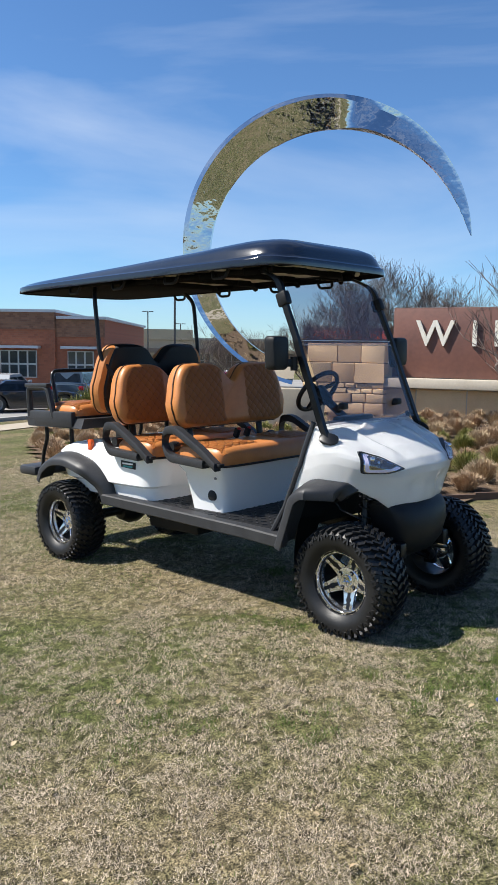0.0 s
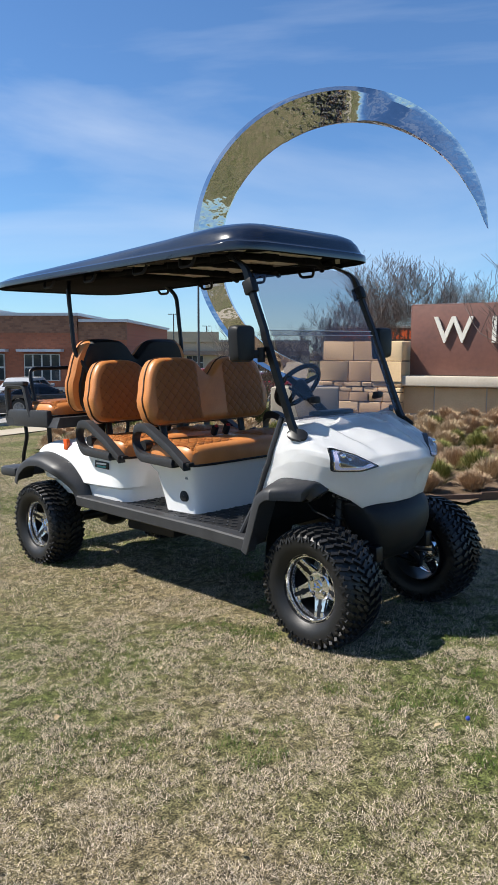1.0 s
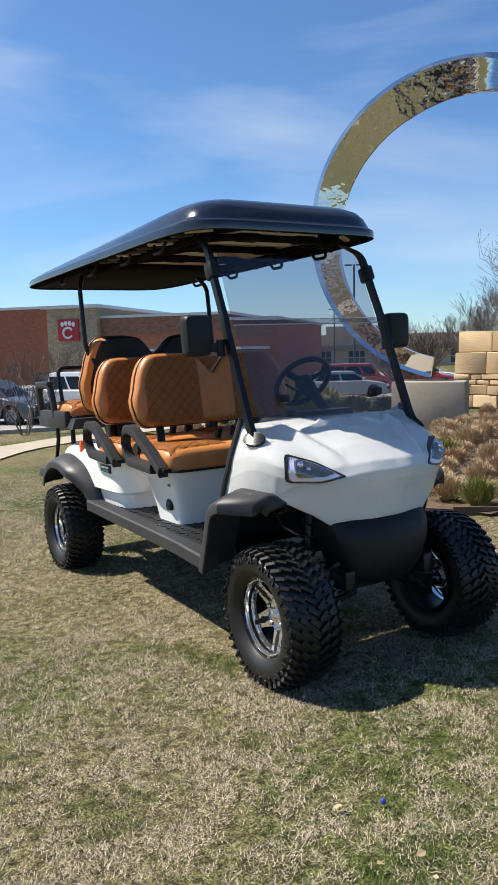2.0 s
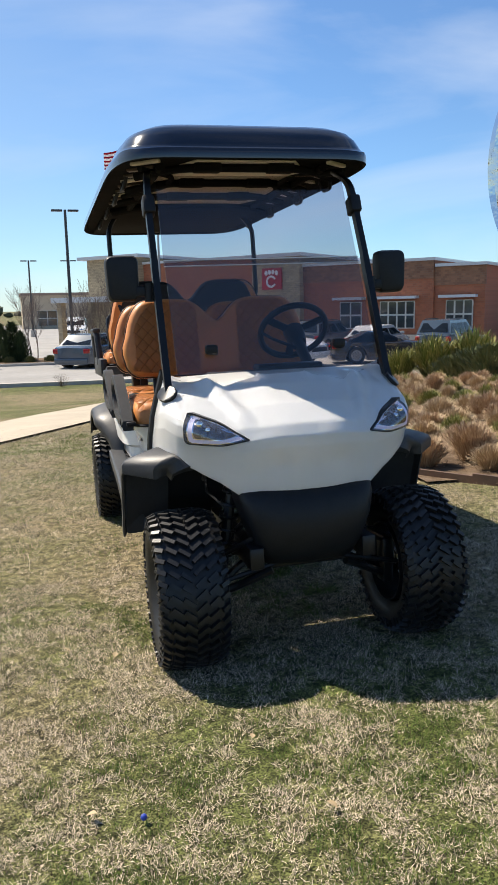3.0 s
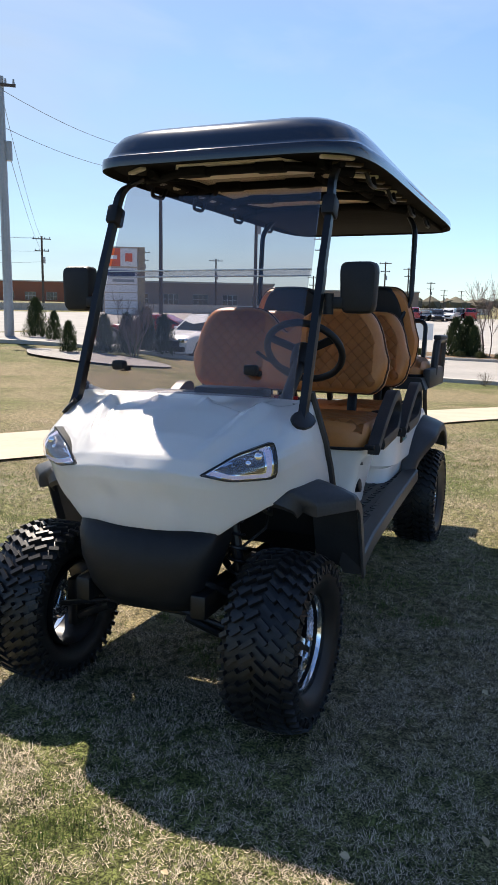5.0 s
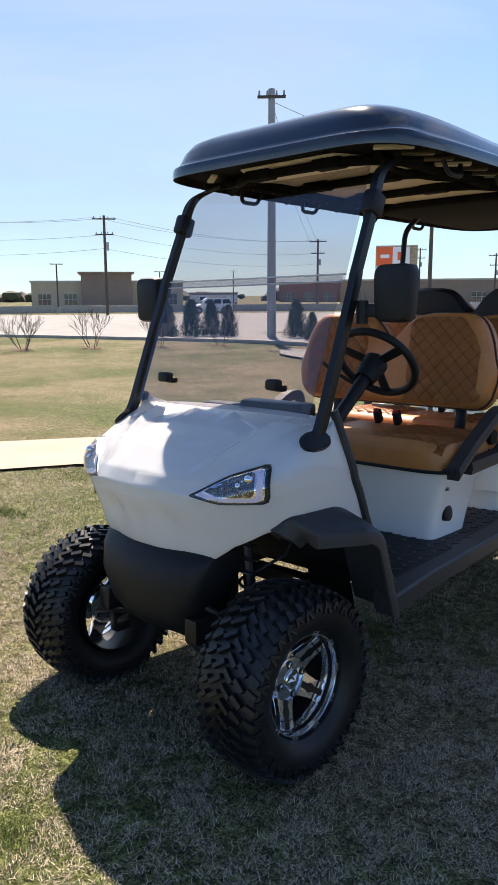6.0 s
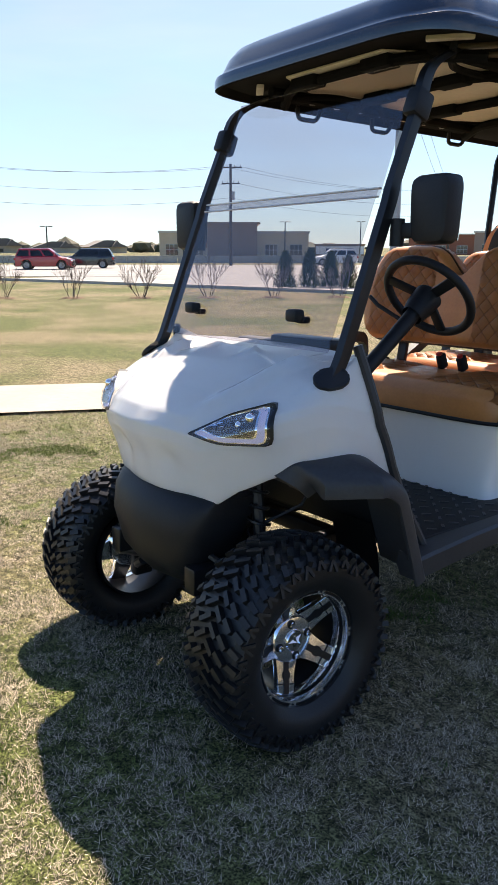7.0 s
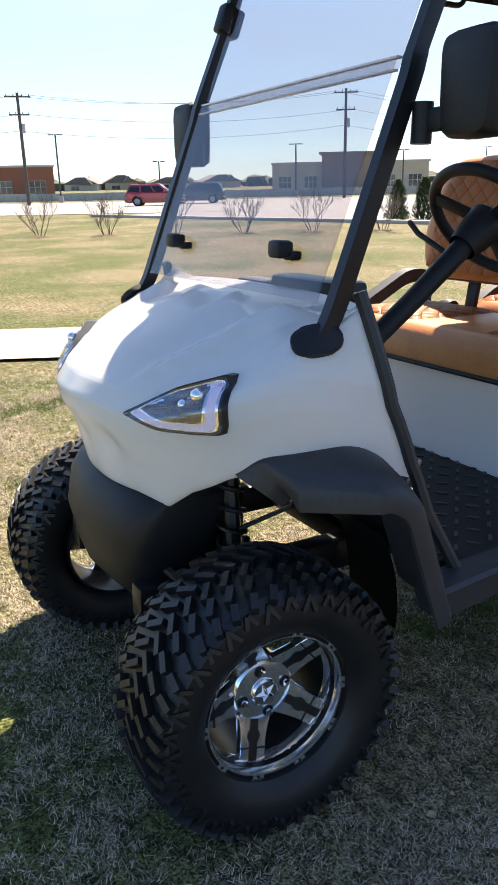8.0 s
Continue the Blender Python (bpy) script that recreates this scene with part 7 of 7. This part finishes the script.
SPRIG = surface("dry_sprig", (0.15, 0.11, 0.075), (0.09, 0.07, 0.05), rough=0.9, scale=6, island=True)
SPRIG_ME = clump_mesh(77, SPRIG, 90, 0.42, 0.5)
for k in range(7):
    x, y = LOT_EDGE[int(len(LOT_EDGE) * (0.30 + 0.035 * k))]
    ob = new("dry_sprig", SPRIG_ME)
    ob.matrix_world = Matrix.Translation((x + 0.4, y - 0.7, ground_z(x, y - 0.7))) @ Matrix.Rotation(k * 1.3, 4, "Z")
    tagged(ob, "small dry brown sprig at the lawn edge", "plant", "sprigs along the kerb")

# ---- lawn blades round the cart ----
# near-black tones among the straws paint the shaded gaps into the blade colour
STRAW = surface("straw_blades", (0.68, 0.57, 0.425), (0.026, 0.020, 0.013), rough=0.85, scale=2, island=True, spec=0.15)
GREEN = surface("green_blades", (0.045, 0.095, 0.015), (0.125, 0.17, 0.035), rough=0.8, scale=2, island=True, spec=0.2)


def spikes_mesh(name, base, tip, width, mat):
    """Single-triangle blades from arrays of base and tip points."""
    n = len(base)
    d = tip - base
    side = np.stack((-d[:, 1], d[:, 0], np.zeros(n)), 1)
    side /= np.maximum(np.linalg.norm(side, axis=1, keepdims=True), 1e-6)
    side *= width[:, None]
    me = bpy.data.meshes.new(name)
    me.vertices.add(n * 3)
    me.vertices.foreach_set("co", np.stack((base - side, base + side, tip), 1).reshape(-1).astype(np.float32))
    me.loops.add(n * 3)
    me.loops.foreach_set("vertex_index", np.arange(n * 3, dtype=np.int32))
    me.polygons.add(n)
    me.polygons.foreach_set("loop_start", np.arange(n, dtype=np.int32) * 3)
    me.update(calc_edges=True)
    me.materials.append(mat)
    return me


def patch(x, y):
    """Where the lawn greens up: 0 to 1."""
    v = 0.5 + 0.32 * np.sin(1.7 * x + 1.1 * np.sin(1.3 * y + 0.7)) * np.sin(1.5 * y - 0.8 * np.sin(1.9 * x)) + 0.22 * np.sin(4.1 * x + 2.3 * y) * np.sin(3.3 * y - 2.9 * x + 1.0) + 0.16 * np.sin(9.0 * x - 3 * np.sin(7 * y)) * np.sin(8.0 * y + 2.0)
    return v


def mottle(x, y, cell, seed):
    """Smooth random values from 0 to 1 over cells of the given size."""
    grid = np.random.default_rng(seed).uniform(0, 1, (257, 257))
    u, v = x / cell + 500.0, y / cell + 500.0
    i, j = np.floor(u).astype(int), np.floor(v).astype(int)
    fu, fv = u - i, v - j
    fu, fv = fu * fu * (3 - 2 * fu), fv * fv * (3 - 2 * fv)
    i, j = i % 256, j % 256
    return (grid[i, j] * (1 - fu) + grid[i + 1, j] * fu) * (1 - fv) + (grid[i, j + 1] * (1 - fu) + grid[i + 1, j + 1] * fu) * fv


def lawn(name, seed, n, box_, mat, green, length, label):
    g = np.random.default_rng(seed)
    x0, x1, y0, y1 = box_
    x, y = g.uniform(x0, x1, n), g.uniform(y0, y1, n)
    p = patch(x, y) + 0.5 * (mottle(x, y, 0.16, 5) - 0.5) + 0.4 * (mottle(x, y, 0.055, 6) - 0.5)
    tuft = np.clip(0.06 + 2.3 * (0.55 * mottle(x, y, 0.045, 9) + 0.45 * mottle(x, y, 0.13, 10) - 0.30), 0.02, 1)
    keep = g.uniform(0, 1, n) < (np.clip((p - 0.71) * 3.8, 0.014, 1) if green else tuft * np.clip(1.2 - np.clip((p - 0.5) * 1.6, 0, 0.85), 0, 1))
    # the blades thin out towards the borders of their stretch
    rim = np.minimum(np.minimum(x - x0, x1 - x), np.minimum(y - y0 if y0 < 0 else 9.0, y1 - y if y1 > 2 else 9.0))
    keep &= g.uniform(0, 1, n) < np.clip(rim / 1.2 + 0.5 * (mottle(x, y, 0.4, 12) - 0.5), 0, 1)
    x, y = x[keep], y[keep]
    n = len(x)
    z = 0.0173 * x - 0.0341 * y
    a = g.uniform(0, 2 * np.pi, n)
    tilt = 0.35 + g.beta(2.2, 1.3, n) * 1.2 if not green else g.beta(2, 3, n) * 1.3
    ln = g.uniform(*length, n)
    base = np.stack((x, y, z + g.uniform(-0.004, 0.006, n)), 1)
    tip = base + np.stack((np.cos(a) * np.sin(tilt), np.sin(a) * np.sin(tilt), np.cos(tilt)), 1) * ln[:, None]
    me = spikes_mesh(name, base, tip, g.uniform(0.0006, 0.0014, n), mat)
    tagged(new(name, me), label, "grass", kind="stuff")


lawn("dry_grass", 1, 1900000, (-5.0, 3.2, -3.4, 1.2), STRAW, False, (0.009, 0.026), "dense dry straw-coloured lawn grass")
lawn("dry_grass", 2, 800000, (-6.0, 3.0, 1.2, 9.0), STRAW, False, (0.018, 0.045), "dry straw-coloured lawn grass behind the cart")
lawn("green_grass", 3, 900000, (-5.0, 3.2, -3.4, 1.2), GREEN, True, (0.012, 0.032), "green grass shoots in the dry lawn")
lawn("green_grass", 4, 300000, (-6.0, 3.0, 1.2, 9.0), GREEN, True, (0.016, 0.042), "green grass shoots behind the cart")

# fallen leaves and straws
LEAF = surface("pale_dead_leaf", (0.50, 0.40, 0.25), (0.34, 0.25, 0.14), rough=0.8, scale=5, each=True)
bm = B()
loft(bm, [[Vector((0.028 * t - 0.014, s * 0.010 * math.sin(math.pi * t) + 0.0001 * s, 0.004 * math.sin(3 * t) + 0.002 * s * s)) for s in (-1, 0, 1)] for t in (0, 0.25, 0.5, 0.75, 1)], close=False)
leaf_me = bpy.data.meshes.new("dead_leaf")
bm.to_mesh(leaf_me)
bm.free()
leaf_me.materials.append(LEAF)
random.seed(17)
for k in range(60):
    x, y = random.uniform(-3.6, 1.8), random.uniform(-2.2, 0.6)
    ob = new("dead_leaf", leaf_me)
    s = random.uniform(0.6, 1.3)
    ob.matrix_world = pose(x, y, 0.0173 * x - 0.0341 * y + 0.022, random.uniform(-25, 25), random.uniform(-25, 25), random.uniform(0, 360)) @ Matrix.Diagonal((s, s, s, 1))
    tagged(ob, "small pale dead leaf lying in the grass", "leaf", "fallen leaves")
bm = B()
bmesh.ops.create_icosphere(bm, subdivisions=2, radius=0.010)
tagged(part("blue_cap", bm, surface("blue_plastic", (0.02, 0.05, 0.35), rough=0.3, scale=20), None, "small blue plastic bit in the grass"), category="litter").matrix_world = SLOPE @ pose(-0.80, -1.05, 0.02)
